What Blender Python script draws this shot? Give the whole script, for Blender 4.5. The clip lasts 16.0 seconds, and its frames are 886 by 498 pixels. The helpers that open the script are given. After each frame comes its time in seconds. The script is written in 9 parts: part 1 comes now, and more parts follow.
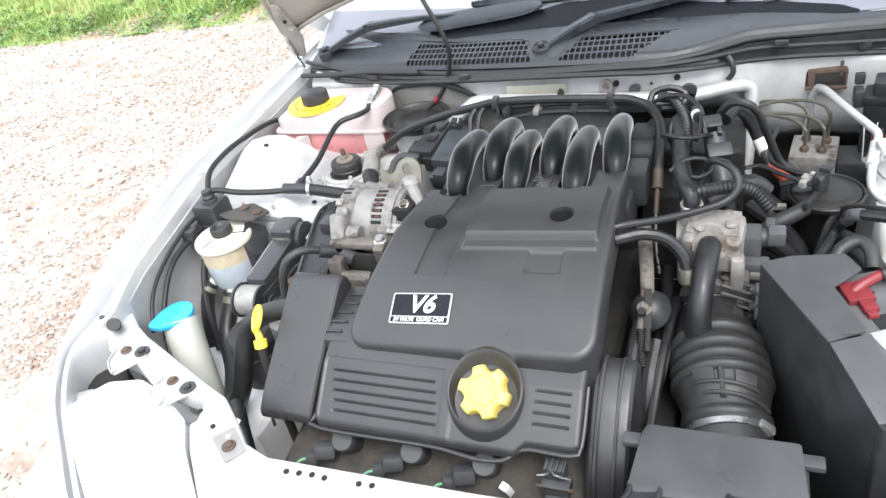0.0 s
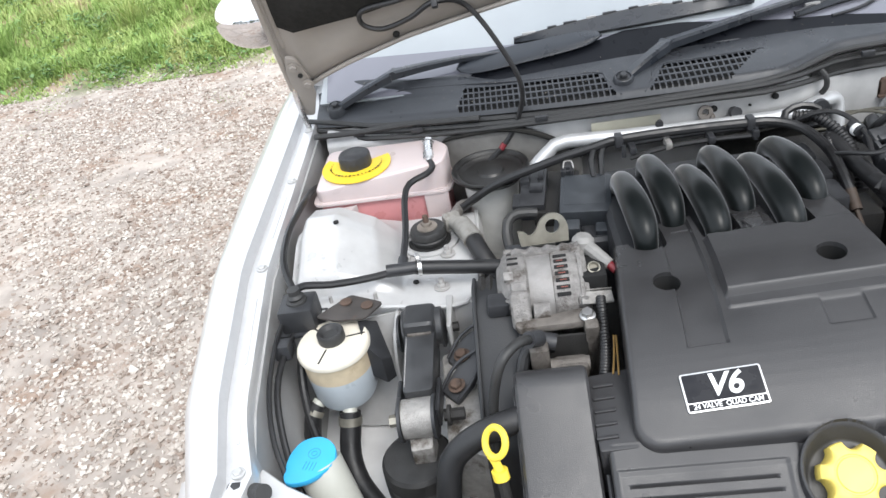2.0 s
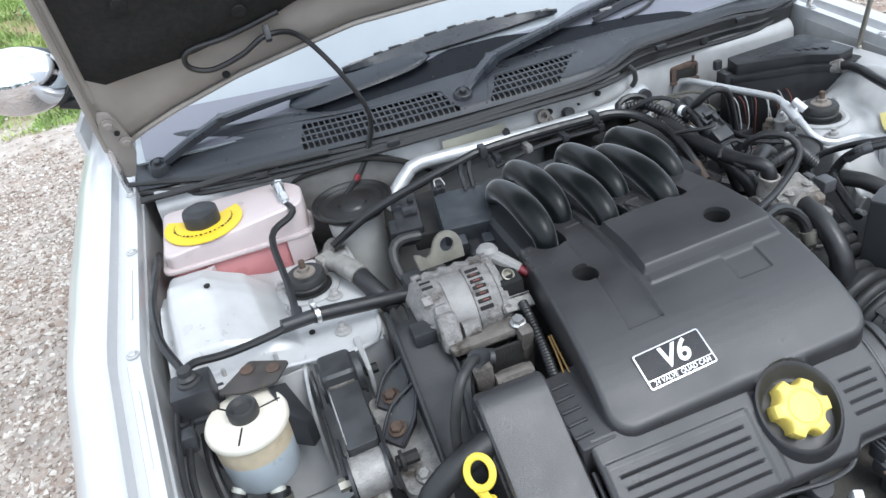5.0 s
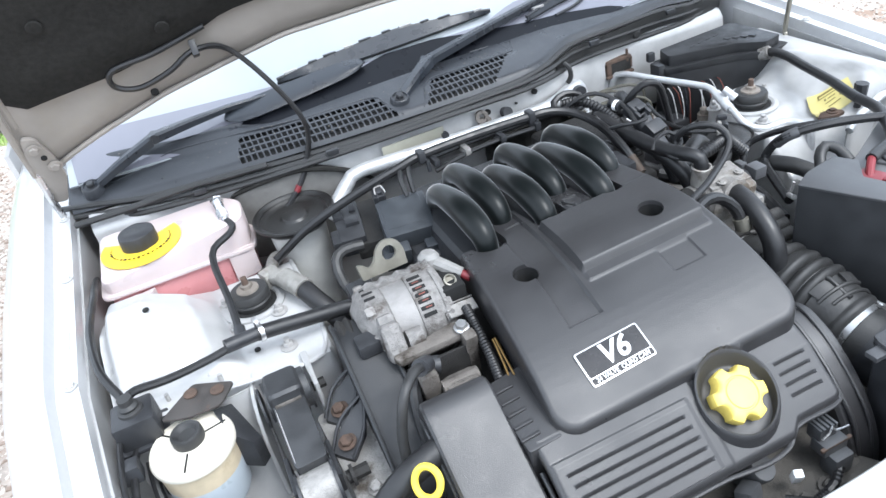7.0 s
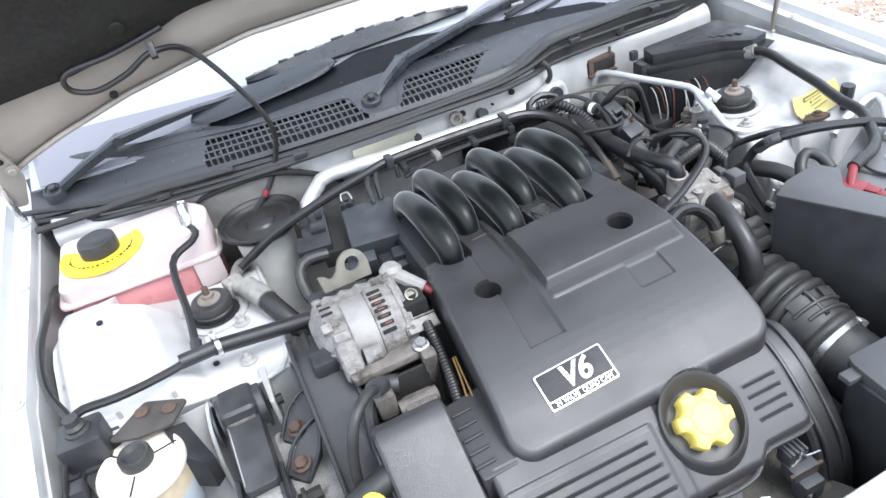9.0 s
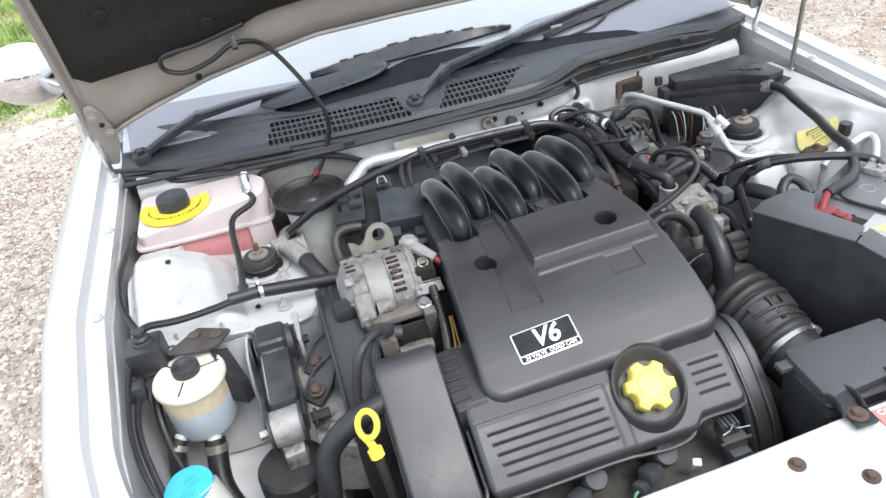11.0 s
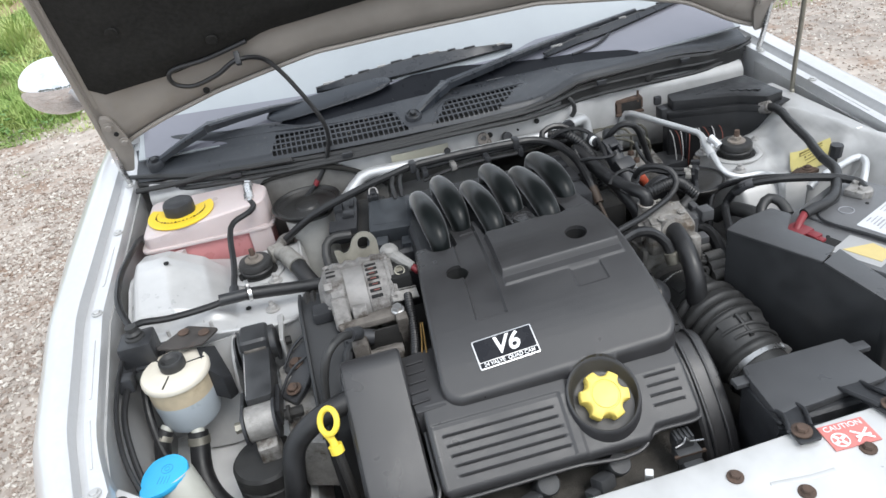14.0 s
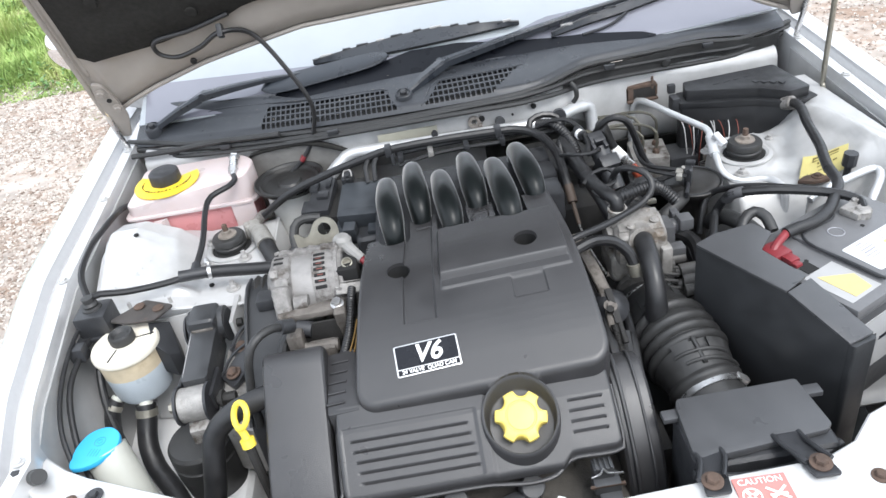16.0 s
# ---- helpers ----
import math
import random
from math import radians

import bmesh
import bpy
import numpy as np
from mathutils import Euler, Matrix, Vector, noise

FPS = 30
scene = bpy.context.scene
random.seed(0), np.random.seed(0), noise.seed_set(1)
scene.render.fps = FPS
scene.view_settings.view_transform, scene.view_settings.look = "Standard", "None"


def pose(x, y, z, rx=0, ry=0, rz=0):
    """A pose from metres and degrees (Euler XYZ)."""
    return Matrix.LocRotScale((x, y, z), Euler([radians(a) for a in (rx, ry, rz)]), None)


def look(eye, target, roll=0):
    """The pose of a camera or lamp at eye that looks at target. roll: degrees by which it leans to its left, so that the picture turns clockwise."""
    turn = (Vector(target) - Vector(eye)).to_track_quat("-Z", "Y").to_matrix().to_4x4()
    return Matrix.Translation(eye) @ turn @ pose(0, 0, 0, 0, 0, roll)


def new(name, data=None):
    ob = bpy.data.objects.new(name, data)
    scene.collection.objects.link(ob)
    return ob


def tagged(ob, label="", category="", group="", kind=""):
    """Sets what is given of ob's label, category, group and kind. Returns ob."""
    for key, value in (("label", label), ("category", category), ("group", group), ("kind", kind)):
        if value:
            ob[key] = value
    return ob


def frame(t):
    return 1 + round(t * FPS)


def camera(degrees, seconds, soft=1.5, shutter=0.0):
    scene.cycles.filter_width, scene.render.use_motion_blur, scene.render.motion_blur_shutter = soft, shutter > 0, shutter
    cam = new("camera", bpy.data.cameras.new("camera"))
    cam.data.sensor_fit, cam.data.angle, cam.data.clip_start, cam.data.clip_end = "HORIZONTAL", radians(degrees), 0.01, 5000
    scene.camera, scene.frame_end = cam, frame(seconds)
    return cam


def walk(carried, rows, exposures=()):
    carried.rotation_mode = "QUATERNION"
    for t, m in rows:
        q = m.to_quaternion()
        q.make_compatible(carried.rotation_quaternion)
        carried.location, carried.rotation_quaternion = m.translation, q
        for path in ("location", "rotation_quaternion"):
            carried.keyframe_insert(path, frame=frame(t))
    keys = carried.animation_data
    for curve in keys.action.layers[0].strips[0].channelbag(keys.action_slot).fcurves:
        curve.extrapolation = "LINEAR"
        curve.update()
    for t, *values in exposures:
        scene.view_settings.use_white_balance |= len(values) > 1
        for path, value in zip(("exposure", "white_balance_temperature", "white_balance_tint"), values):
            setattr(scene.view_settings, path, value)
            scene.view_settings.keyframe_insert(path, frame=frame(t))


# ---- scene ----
cam = camera(64.2, 16.0)
PATH = [
    (0, (0.246, -1.081, 1.364), (-0.525, 0.407, 0.271), -13.1),
    (0.5, (0.124, -1.073, 1.357), (-0.531, 0.476, 0.274), -13.1),
    (1, (-0.019, -0.959, 1.36), (-0.501, 0.656, 0.283), -12.3),
    (1.5, (-0.142, -0.957, 1.372), (-0.498, 0.69, 0.294), -11.6),
    (2, (-0.317, -1.006, 1.382), (-0.562, 0.661, 0.304), -11.6),
    (2.5, (-0.386, -0.941, 1.375), (-0.526, 0.739, 0.3), -11.3),
    (3, (-0.417, -0.87, 1.367), (-0.437, 0.818, 0.294), -11.0),
    (3.5, (-0.481, -0.903, 1.38), (-0.391, 0.792, 0.321), -11.2),
    (4, (-0.523, -0.941, 1.383), (-0.292, 0.737, 0.32), -11.0),
    (4.5, (-0.516, -0.959, 1.376), (-0.186, 0.697, 0.304), -10.9),
    (5, (-0.485, -0.948, 1.368), (-0.097, 0.688, 0.284), -11.0),
    (7.5, (-0.453, -0.951, 1.373), (0.039, 0.635, 0.257), -12.9),
    (8, (-0.439, -0.949, 1.369), (0.048, 0.631, 0.244), -13.4),
    (8.5, (-0.393, -0.93, 1.365), (0.08, 0.653, 0.238), -13.6),
    (9, (-0.387, -0.929, 1.371), (0.077, 0.651, 0.235), -12.7),
    (9.2, (-0.4, -0.936, 1.373), (0.07, 0.641, 0.236), -12.1),
    (11.3, (-0.364, -1.124, 1.415), (-0.087, 0.541, 0.343), -9.7),
    (11.5, (-0.356, -1.129, 1.415), (-0.125, 0.547, 0.35), -10.1),
    (12, (-0.352, -1.132, 1.414), (-0.204, 0.559, 0.355), -11.0),
    (12.5, (-0.354, -1.128, 1.413), (-0.216, 0.565, 0.358), -11.0),
    (13, (-0.335, -1.13, 1.411), (-0.196, 0.571, 0.367), -10.8),
    (13.5, (-0.299, -1.158, 1.408), (-0.136, 0.545, 0.372), -10.6),
    (14, (-0.285, -1.173, 1.414), (-0.067, 0.527, 0.383), -10.2),
    (14.5, (-0.264, -1.147, 1.432), (0.012, 0.534, 0.384), -9.9),
    (15, (-0.264, -1.106, 1.43), (0.015, 0.566, 0.369), -9.6),
    (15.5, (-0.222, -1.101, 1.427), (-0.017, 0.568, 0.344), -9.6),
    (16, (-0.073, -1.139, 1.418), (-0.106, 0.528, 0.314), -10.8),
]
EXPOSURES = [(0, 1.56, 6300, 10), (1.0, 1.20, 6300, 10), (1.5, 1.14, 6280, 10), (2.0, 1.02, 6250, 10), (3.5, 0.85, 6150, 9), (4.2, 0.85, 5900, 8), (5.0, 0.93, 5850, 8), (7.5, 1.54, 5850, 9), (9.0, 1.60, 5950, 10), (11.5, 1.00, 6200, 9), (12.5, 0.70, 6200, 9), (14.5, 0.84, 6200, 9), (16, 1.24, 6150, 10)]
walk(cam, [(t, look(eye, target, roll)) for t, eye, target, roll in PATH], EXPOSURES)

# ---- world and light: bright overcast day ----
world = bpy.data.worlds.new("sky")
scene.world = world
world.use_nodes = True
wn = world.node_tree.nodes
wl = world.node_tree.links
sky = wn.new("ShaderNodeTexSky")
sky.sky_type, sky.sun_disc = "NISHITA", False
sky.sun_elevation, sky.sun_rotation = radians(58), radians(150)
sky.dust_density, sky.ozone_density, sky.air_density = 4.0, 1.0, 1.0
cloud = wn.new("ShaderNodeTexNoise")
cloud.inputs["Scale"].default_value, cloud.inputs["Detail"].default_value = 2.2, 5
ramp = wn.new("ShaderNodeValToRGB")
ramp.color_ramp.elements[0].color, ramp.color_ramp.elements[1].color = (6.5, 7.0, 7.6, 1), (11.5, 11.8, 12.0, 1)
ramp.color_ramp.elements[0].position, ramp.color_ramp.elements[1].position = 0.35, 0.65
veil = wn.new("ShaderNodeMix")
veil.data_type = "RGBA"
veil.inputs["Factor"].default_value = 0.8
wl.new(cloud.outputs["Fac"], ramp.inputs["Fac"])
wl.new(sky.outputs["Color"], veil.inputs["A"])
wl.new(ramp.outputs["Color"], veil.inputs["B"])
wl.new(veil.outputs["Result"], wn["Background"].inputs["Color"])
wn["Background"].inputs["Strength"].default_value = 0.11
sun = new("sun", bpy.data.lights.new("sun", "SUN"))
sun.data.energy, sun.data.angle, sun.data.color = 1.2, radians(25), (1.0, 0.96, 0.9)
sun.matrix_world = look((2.0, -3.0, 6.0), (0, 0, 0.8))
GROUND = -0.04

# ---- materials ----


def material(name, base, rough=0.5, metal=0.0, vary=0.25, grain=60.0, bump=0.1, coat=0.0, spots=None, spot_amount=0.5, patch=5.0, transmission=0.0, fine=400.0, spec=0.5, rough_vary=0.15, emission=None, sss=0.0):
    """Node material: base colour broken up at two scales, optional stains of another colour, fine relief."""
    m = bpy.data.materials.new(name)
    m.use_nodes = True
    n, l = m.node_tree.nodes, m.node_tree.links
    p = n["Principled BSDF"]
    co = n.new("ShaderNodeTexCoord")
    info = n.new("ShaderNodeObjectInfo")
    shift = n.new("ShaderNodeVectorMath")
    shift.operation = "MULTIPLY_ADD"
    shift.inputs[1].default_value = (1, 1, 1)
    l.new(co.outputs["Object"], shift.inputs[0])
    l.new(info.outputs["Random"], shift.inputs[2])

    def noisy(scale, detail=4.0, rough_=0.6):
        t = n.new("ShaderNodeTexNoise")
        t.inputs["Scale"].default_value, t.inputs["Detail"].default_value, t.inputs["Roughness"].default_value = scale, detail, rough_
        l.new(shift.outputs[0], t.inputs["Vector"])
        return t.outputs["Fac"]

    big, small = noisy(patch), noisy(grain, 3)
    add = n.new("ShaderNodeMath")
    add.operation = "ADD"
    l.new(big, add.inputs[0])
    l.new(small, add.inputs[1])
    rng = n.new("ShaderNodeMapRange")
    rng.inputs["From Min"].default_value, rng.inputs["From Max"].default_value = 0.7, 1.3
    rng.inputs["To Min"].default_value, rng.inputs["To Max"].default_value = 1 - vary, 1 + vary
    l.new(add.outputs[0], rng.inputs["Value"])
    mul = n.new("ShaderNodeVectorMath")
    mul.operation = "SCALE"
    mul.inputs[0].default_value = base
    l.new(rng.outputs["Result"], mul.inputs["Scale"])
    colour = mul.outputs[0]
    if spots:
        mask = noisy(grain * 0.35, 8, 0.7)
        r2 = n.new("ShaderNodeMapRange")
        r2.inputs["From Min"].default_value, r2.inputs["From Max"].default_value = 0.72 - 0.35 * spot_amount, 0.85 - 0.35 * spot_amount
        l.new(mask, r2.inputs["Value"])
        mix = n.new("ShaderNodeMix")
        mix.data_type = "RGBA"
        mix.inputs["B"].default_value = (*spots, 1)
        l.new(r2.outputs["Result"], mix.inputs["Factor"])
        l.new(colour, mix.inputs["A"])
        colour = mix.outputs["Result"]
    l.new(colour, p.inputs["Base Color"])
    rr = n.new("ShaderNodeMapRange")
    rr.inputs["From Min"].default_value, rr.inputs["From Max"].default_value = 0.7, 1.3
    rr.inputs["To Min"].default_value, rr.inputs["To Max"].default_value = max(0.02, rough - rough_vary), min(1, rough + rough_vary)
    l.new(add.outputs[0], rr.inputs["Value"])
    l.new(rr.outputs["Result"], p.inputs["Roughness"])
    p.inputs["Metallic"].default_value = metal
    p.inputs["Coat Weight"].default_value = coat
    p.inputs["Coat Roughness"].default_value = 0.08
    p.inputs["Transmission Weight"].default_value = transmission
    p.inputs["Specular IOR Level"].default_value = spec
    if sss:
        p.inputs["Subsurface Weight"].default_value = sss
        p.inputs["Subsurface Radius"].default_value = (0.02, 0.015, 0.012)
    if bump:
        b = n.new("ShaderNodeBump")
        b.inputs["Strength"].default_value, b.inputs["Distance"].default_value = bump, 0.002
        l.new(noisy(fine, 4), b.inputs["Height"])
        l.new(b.outputs["Normal"], p.inputs["Normal"])
    return m


SILVER = material("silver_paint", (0.565, 0.567, 0.572), 0.34, 0.35, 0.05, 90, 0.03, coat=0.5, rough_vary=0.05)
BAY = material("dusty_silver_paint", (0.44, 0.44, 0.437), 0.45, 0.2, 0.12, 30, 0.10, coat=0.15, spots=(0.27, 0.25, 0.22), spot_amount=0.2)
# bay silver again, brightened to carry the skylight on the tower
TOWER = material("lit_silver_paint", (0.53, 0.53, 0.528), 0.42, 0.15, 0.10, 30, 0.08, coat=0.2, spots=(0.36, 0.34, 0.31), spot_amount=0.14)
SLAMPAINT = material("dirty_silver_paint", (0.56, 0.56, 0.555), 0.40, 0.25, 0.10, 22, 0.06, coat=0.3, spots=(0.38, 0.355, 0.32), spot_amount=0.18)
COVER = material("black_engine_plastic", (0.032, 0.0315, 0.033), 0.38, 0, 0.14, 14, 0.20, fine=900, spec=0.6, spots=(0.040, 0.039, 0.037), spot_amount=0.05)
BLACK = material("black_plastic", (0.028, 0.029, 0.032), 0.45, 0, 0.3, 40, 0.2, spots=(0.075, 0.07, 0.065), spot_amount=0.18)
GLOSS = material("glossy_black_plastic", (0.0060, 0.0078, 0.0080), 0.33, 0, 0.2, 50, 0.04, rough_vary=0.04, spec=0.24)
RUBBER = material("black_rubber", (0.027, 0.027, 0.027), 0.5, 0, 0.3, 60, 0.2, spots=(0.06, 0.055, 0.05), spot_amount=0.15)
HOSE = material("hose_rubber", (0.015, 0.015, 0.016), 0.44, 0, 0.3, 60, 0.15)
SCUTTLE = material("grey_scuttle_plastic", (0.035, 0.038, 0.044), 0.40, 0, 0.12, 30, 0.25, fine=800)
WIPER = material("dark_wiper_paint", (0.020, 0.024, 0.031), 0.36, 0, 0.15, 40, 0.05)
FELT = material("black_felt", (0.027, 0.0265, 0.025), 0.95, 0, 0.3, 120, 0.6, fine=600, spec=0.1)
UNDERBONNET = material("beige_primer", (0.290, 0.266, 0.240), 0.5, 0.05, 0.12, 14, 0.06, spots=(0.20, 0.18, 0.155), spot_amount=0.2, patch=3.0)
ALLOY = material("cast_alloy", (0.33, 0.32, 0.305), 0.55, 0.5, 0.3, 70, 0.7, spots=(0.10, 0.085, 0.07), spot_amount=0.58)
LIDGREY = material("dusty_grey_black_plastic", (0.060, 0.061, 0.064), 0.36, 0, 0.14, 25, 0.2, fine=900)
STEEL = material("bright_steel", (0.62, 0.62, 0.62), 0.3, 0.9, 0.1, 50, 0.05)
PIPE = material("aluminium_pipe", (0.60, 0.61, 0.62), 0.46, 0.5, 0.08, 40, 0.05)
PLATED = material("zinc_plated_steel", (0.31, 0.295, 0.25), 0.42, 0.7, 0.2, 60, 0.1, spots=(0.3, 0.2, 0.1), spot_amount=0.2)
RUST = material("rusty_steel", (0.098, 0.066, 0.050), 0.85, 0.1, 0.4, 80, 0.6, spots=(0.050, 0.036, 0.030), spot_amount=0.5)
DARKIRON = material("dirty_iron", (0.024, 0.023, 0.022), 0.7, 0.2, 0.4, 50, 0.6, spots=(0.05, 0.044, 0.038), spot_amount=0.3)
DUSTY = material("oily_dusty_casting", (0.082, 0.076, 0.068), 0.75, 0.1, 0.4, 45, 0.8, spots=(0.05, 0.045, 0.04), spot_amount=0.45)
GREYBOOT = material("dusty_grey_rubber_boot", (0.062, 0.064, 0.068), 0.55, 0, 0.2, 50, 0.15)
PALEALLOY = material("pale_dusty_alloy", (0.35, 0.338, 0.312), 0.55, 0.35, 0.25, 60, 0.5, spots=(0.15, 0.125, 0.095), spot_amount=0.55)
GREYMILK = material("grimy_grey_milky_plastic", (0.50, 0.50, 0.48), 0.42, 0, 0.15, 25, 0.08, spots=(0.26, 0.24, 0.21), spot_amount=0.25)
GRIMY = material("grimy_cast_alloy", (0.165, 0.150, 0.135), 0.6, 0.4, 0.4, 60, 0.8, spots=(0.055, 0.045, 0.036), spot_amount=0.6)
STAINEDNUT = material("stained_nut_steel", (0.26, 0.23, 0.20), 0.6, 0.3, 0.3, 80, 0.3, spots=(0.14, 0.09, 0.06), spot_amount=0.4)
OLIVE = material("brake_pipe_coating", (0.11, 0.105, 0.085), 0.45, 0.4, 0.15, 60, 0.05)
GALV = material("galvanised_steel", (0.44, 0.43, 0.42), 0.5, 0.4, 0.12, 60, 0.1)
YELLOW = material("yellow_plastic", (0.85, 0.66, 0.07), 0.42, 0, 0.08, 40, 0.05)
CAPYELLOW = material("faded_yellow_plastic", (0.74, 0.58, 0.13), 0.5, 0, 0.1, 30, 0.1)
RINGYELLOW = material("yellow_label", (0.80, 0.56, 0.035), 0.5, 0, 0.05, 30, 0.02)
BLUE = material("blue_plastic", (0.05, 0.42, 0.75), 0.4, 0, 0.06, 40, 0.05)
PINKWHITE = material("milky_tank_plastic", (0.56, 0.485, 0.48), 0.36, 0, 0.08, 12, 0.05, sss=0.2)
COOLANT = material("tank_plastic_with_pink_coolant", (0.55, 0.245, 0.25), 0.36, 0, 0.08, 25, 0.05, sss=0.15)
CREAM = material("cream_plastic", (0.68, 0.635, 0.54), 0.45, 0, 0.08, 30, 0.1)
FLUID = material("milky_plastic_with_dark_fluid", (0.46, 0.51, 0.55), 0.35, 0, 0.08, 25, 0.05)
MILKY = material("milky_bottle_plastic", (0.50, 0.505, 0.455), 0.4, 0, 0.08, 25, 0.05)
RED = material("red_plastic", (0.19, 0.024, 0.030), 0.45, 0, 0.12, 40, 0.05)
COPPER = material("copper_wire", (0.17, 0.055, 0.042), 0.5, 0.4, 0.2, 80, 0.1)
WHITE = material("white_print", (0.82, 0.82, 0.82), 0.45, 0, 0.03, 40, 0.0)
INK = material("black_print", (0.007, 0.008, 0.012), 0.30, 0, 0.1, 40, 0.0, spec=0.25)
# near-black parts; also stands in for shade in holes, slots and gaps
DARK = material("near_black_and_shade", (0.011, 0.011, 0.011), 0.9, 0, 0.4, 20, 0.4)
GROUNDMAT = material("packed_gravel", (0.380, 0.335, 0.296), 0.95, 0, 0.35, 9, 0.9, spots=(0.265, 0.195, 0.150), spot_amount=0.62, fine=60, patch=0.8, spec=0.2)
STONE = material("gravel_stone", (0.46, 0.42, 0.375), 0.9, 0, 0.35, 20, 0.4, spec=0.2, patch=2)

CHROME = material("bright_chrome", (0.8, 0.8, 0.82), 0.08, 1.0, 0.03, 10, 0, rough_vary=0.04)

GRASS = bpy.data.materials.new("grass_blade")
GRASS.use_nodes = True
gn, gl = GRASS.node_tree.nodes, GRASS.node_tree.links
gi = gn.new("ShaderNodeNewGeometry")
gr = gn.new("ShaderNodeValToRGB")
gr.color_ramp.elements[0].color, gr.color_ramp.elements[1].color = (0.19, 0.30, 0.085, 1), (0.47, 0.56, 0.235, 1)
gl.new(gi.outputs["Random Per Island"], gr.inputs["Fac"])
# patches of yellowed and earthy growth between the fresh green
gp = gn.new("ShaderNodeTexNoise")
gp.inputs["Scale"].default_value, gp.inputs["Detail"].default_value = 2.2, 5.0
gl.new(gi.outputs["Position"], gp.inputs["Vector"])
gq = gn.new("ShaderNodeValToRGB")
for place, colour in ((0.30, (0.24, 0.18, 0.10, 1)), (0.38, (0.14, 0.24, 0.05, 1)), (0.52, (0.30, 0.44, 0.11, 1)), (0.66, (0.55, 0.56, 0.24, 1))):
    e = gq.color_ramp.elements.new(place)
    e.color = colour
gq.color_ramp.elements[0].color = (0.24, 0.18, 0.10, 1)
gq.color_ramp.elements[-1].color = (0.55, 0.56, 0.24, 1)
gl.new(gp.outputs["Fac"], gq.inputs["Fac"])
gm = gn.new("ShaderNodeMix")
gm.data_type = "RGBA"
gm.inputs["Factor"].default_value = 0.55
gl.new(gr.outputs["Color"], gm.inputs["A"])
gl.new(gq.outputs["Color"], gm.inputs["B"])
gl.new(gm.outputs["Result"], gn["Principled BSDF"].inputs["Base Color"])
gn["Principled BSDF"].inputs["Roughness"].default_value = 0.7
gn["Principled BSDF"].inputs["Specular IOR Level"].default_value = 0.2


# a trace of dust on the runners
GLOSS.node_tree.nodes["Principled BSDF"].inputs["Sheen Weight"].default_value = 0.75
GLOSS.node_tree.nodes["Principled BSDF"].inputs["Sheen Roughness"].default_value = 0.29
# the yard's sheet turns to mossy soil under the grass bank
yn, yl = GROUNDMAT.node_tree.nodes, GROUNDMAT.node_tree.links
yp = yn.new("ShaderNodeNewGeometry")
ys = yn.new("ShaderNodeSeparateXYZ")
yw = yn.new("ShaderNodeTexNoise")
yw.inputs["Scale"].default_value, yw.inputs["Detail"].default_value = 1.6, 6.0
ya = yn.new("ShaderNodeMath")
ya.operation = "ADD"
yr = yn.new("ShaderNodeMapRange")
yr.inputs["From Min"].default_value, yr.inputs["From Max"].default_value = 4.45, 4.75
yx = yn.new("ShaderNodeMapRange")
yx.inputs["From Min"].default_value, yx.inputs["From Max"].default_value = 1.5, 0.5
yf = yn.new("ShaderNodeMath")
yf.operation = "MULTIPLY"
ym = yn.new("ShaderNodeMix")
ym.data_type = "RGBA"
yl.new(yp.outputs["Position"], ys.inputs[0])
yl.new(yp.outputs["Position"], yw.inputs["Vector"])
yl.new(ys.outputs["Y"], ya.inputs[0])
yl.new(yw.outputs["Fac"], ya.inputs[1])
yl.new(ya.outputs[0], yr.inputs["Value"])
yl.new(ys.outputs["X"], yx.inputs["Value"])
yl.new(yr.outputs["Result"], yf.inputs[0])
yl.new(yx.outputs["Result"], yf.inputs[1])
yl.new(yf.outputs[0], ym.inputs["Factor"])
yl.new(yn["Principled BSDF"].inputs["Base Color"].links[0].from_socket, ym.inputs["A"])
yb = yn.new("ShaderNodeTexNoise")
yb.inputs["Scale"].default_value, yb.inputs["Detail"].default_value = 1.1, 7.0
yc = yn.new("ShaderNodeValToRGB")
yc.color_ramp.elements[0].position, yc.color_ramp.elements[0].color = 0.44, (0.17, 0.215, 0.065, 1)
yc.color_ramp.elements[1].position, yc.color_ramp.elements[1].color = 0.56, (0.30, 0.215, 0.140, 1)
yl.new(yp.outputs["Position"], yb.inputs["Vector"])
yl.new(yb.outputs["Fac"], yc.inputs["Fac"])
yl.new(yc.outputs["Color"], ym.inputs["B"])
yl.new(ym.outputs["Result"], yn["Principled BSDF"].inputs["Base Color"])

# stones differ one from another
sn, sl = STONE.node_tree.nodes, STONE.node_tree.links
si = sn.new("ShaderNodeNewGeometry")
sr = sn.new("ShaderNodeValToRGB")
sr.color_ramp.elements[0].color, sr.color_ramp.elements[1].color = (0.24, 0.185, 0.15, 1), (0.60, 0.56, 0.51, 1)
sl.new(si.outputs["Random Per Island"], sr.inputs["Fac"])
sl.new(sr.outputs["Color"], sn["Principled BSDF"].inputs["Base Color"])

# ---- mesh helpers ----
ORG = {}


def finish(bm, sharp=0.6):
    bmesh.ops.recalc_face_normals(bm, faces=bm.faces)
    for f in bm.faces:
        f.smooth = True
    for e in bm.edges:
        if len(e.link_faces) == 2 and e.calc_face_angle(0) > sharp:
            e.smooth = False


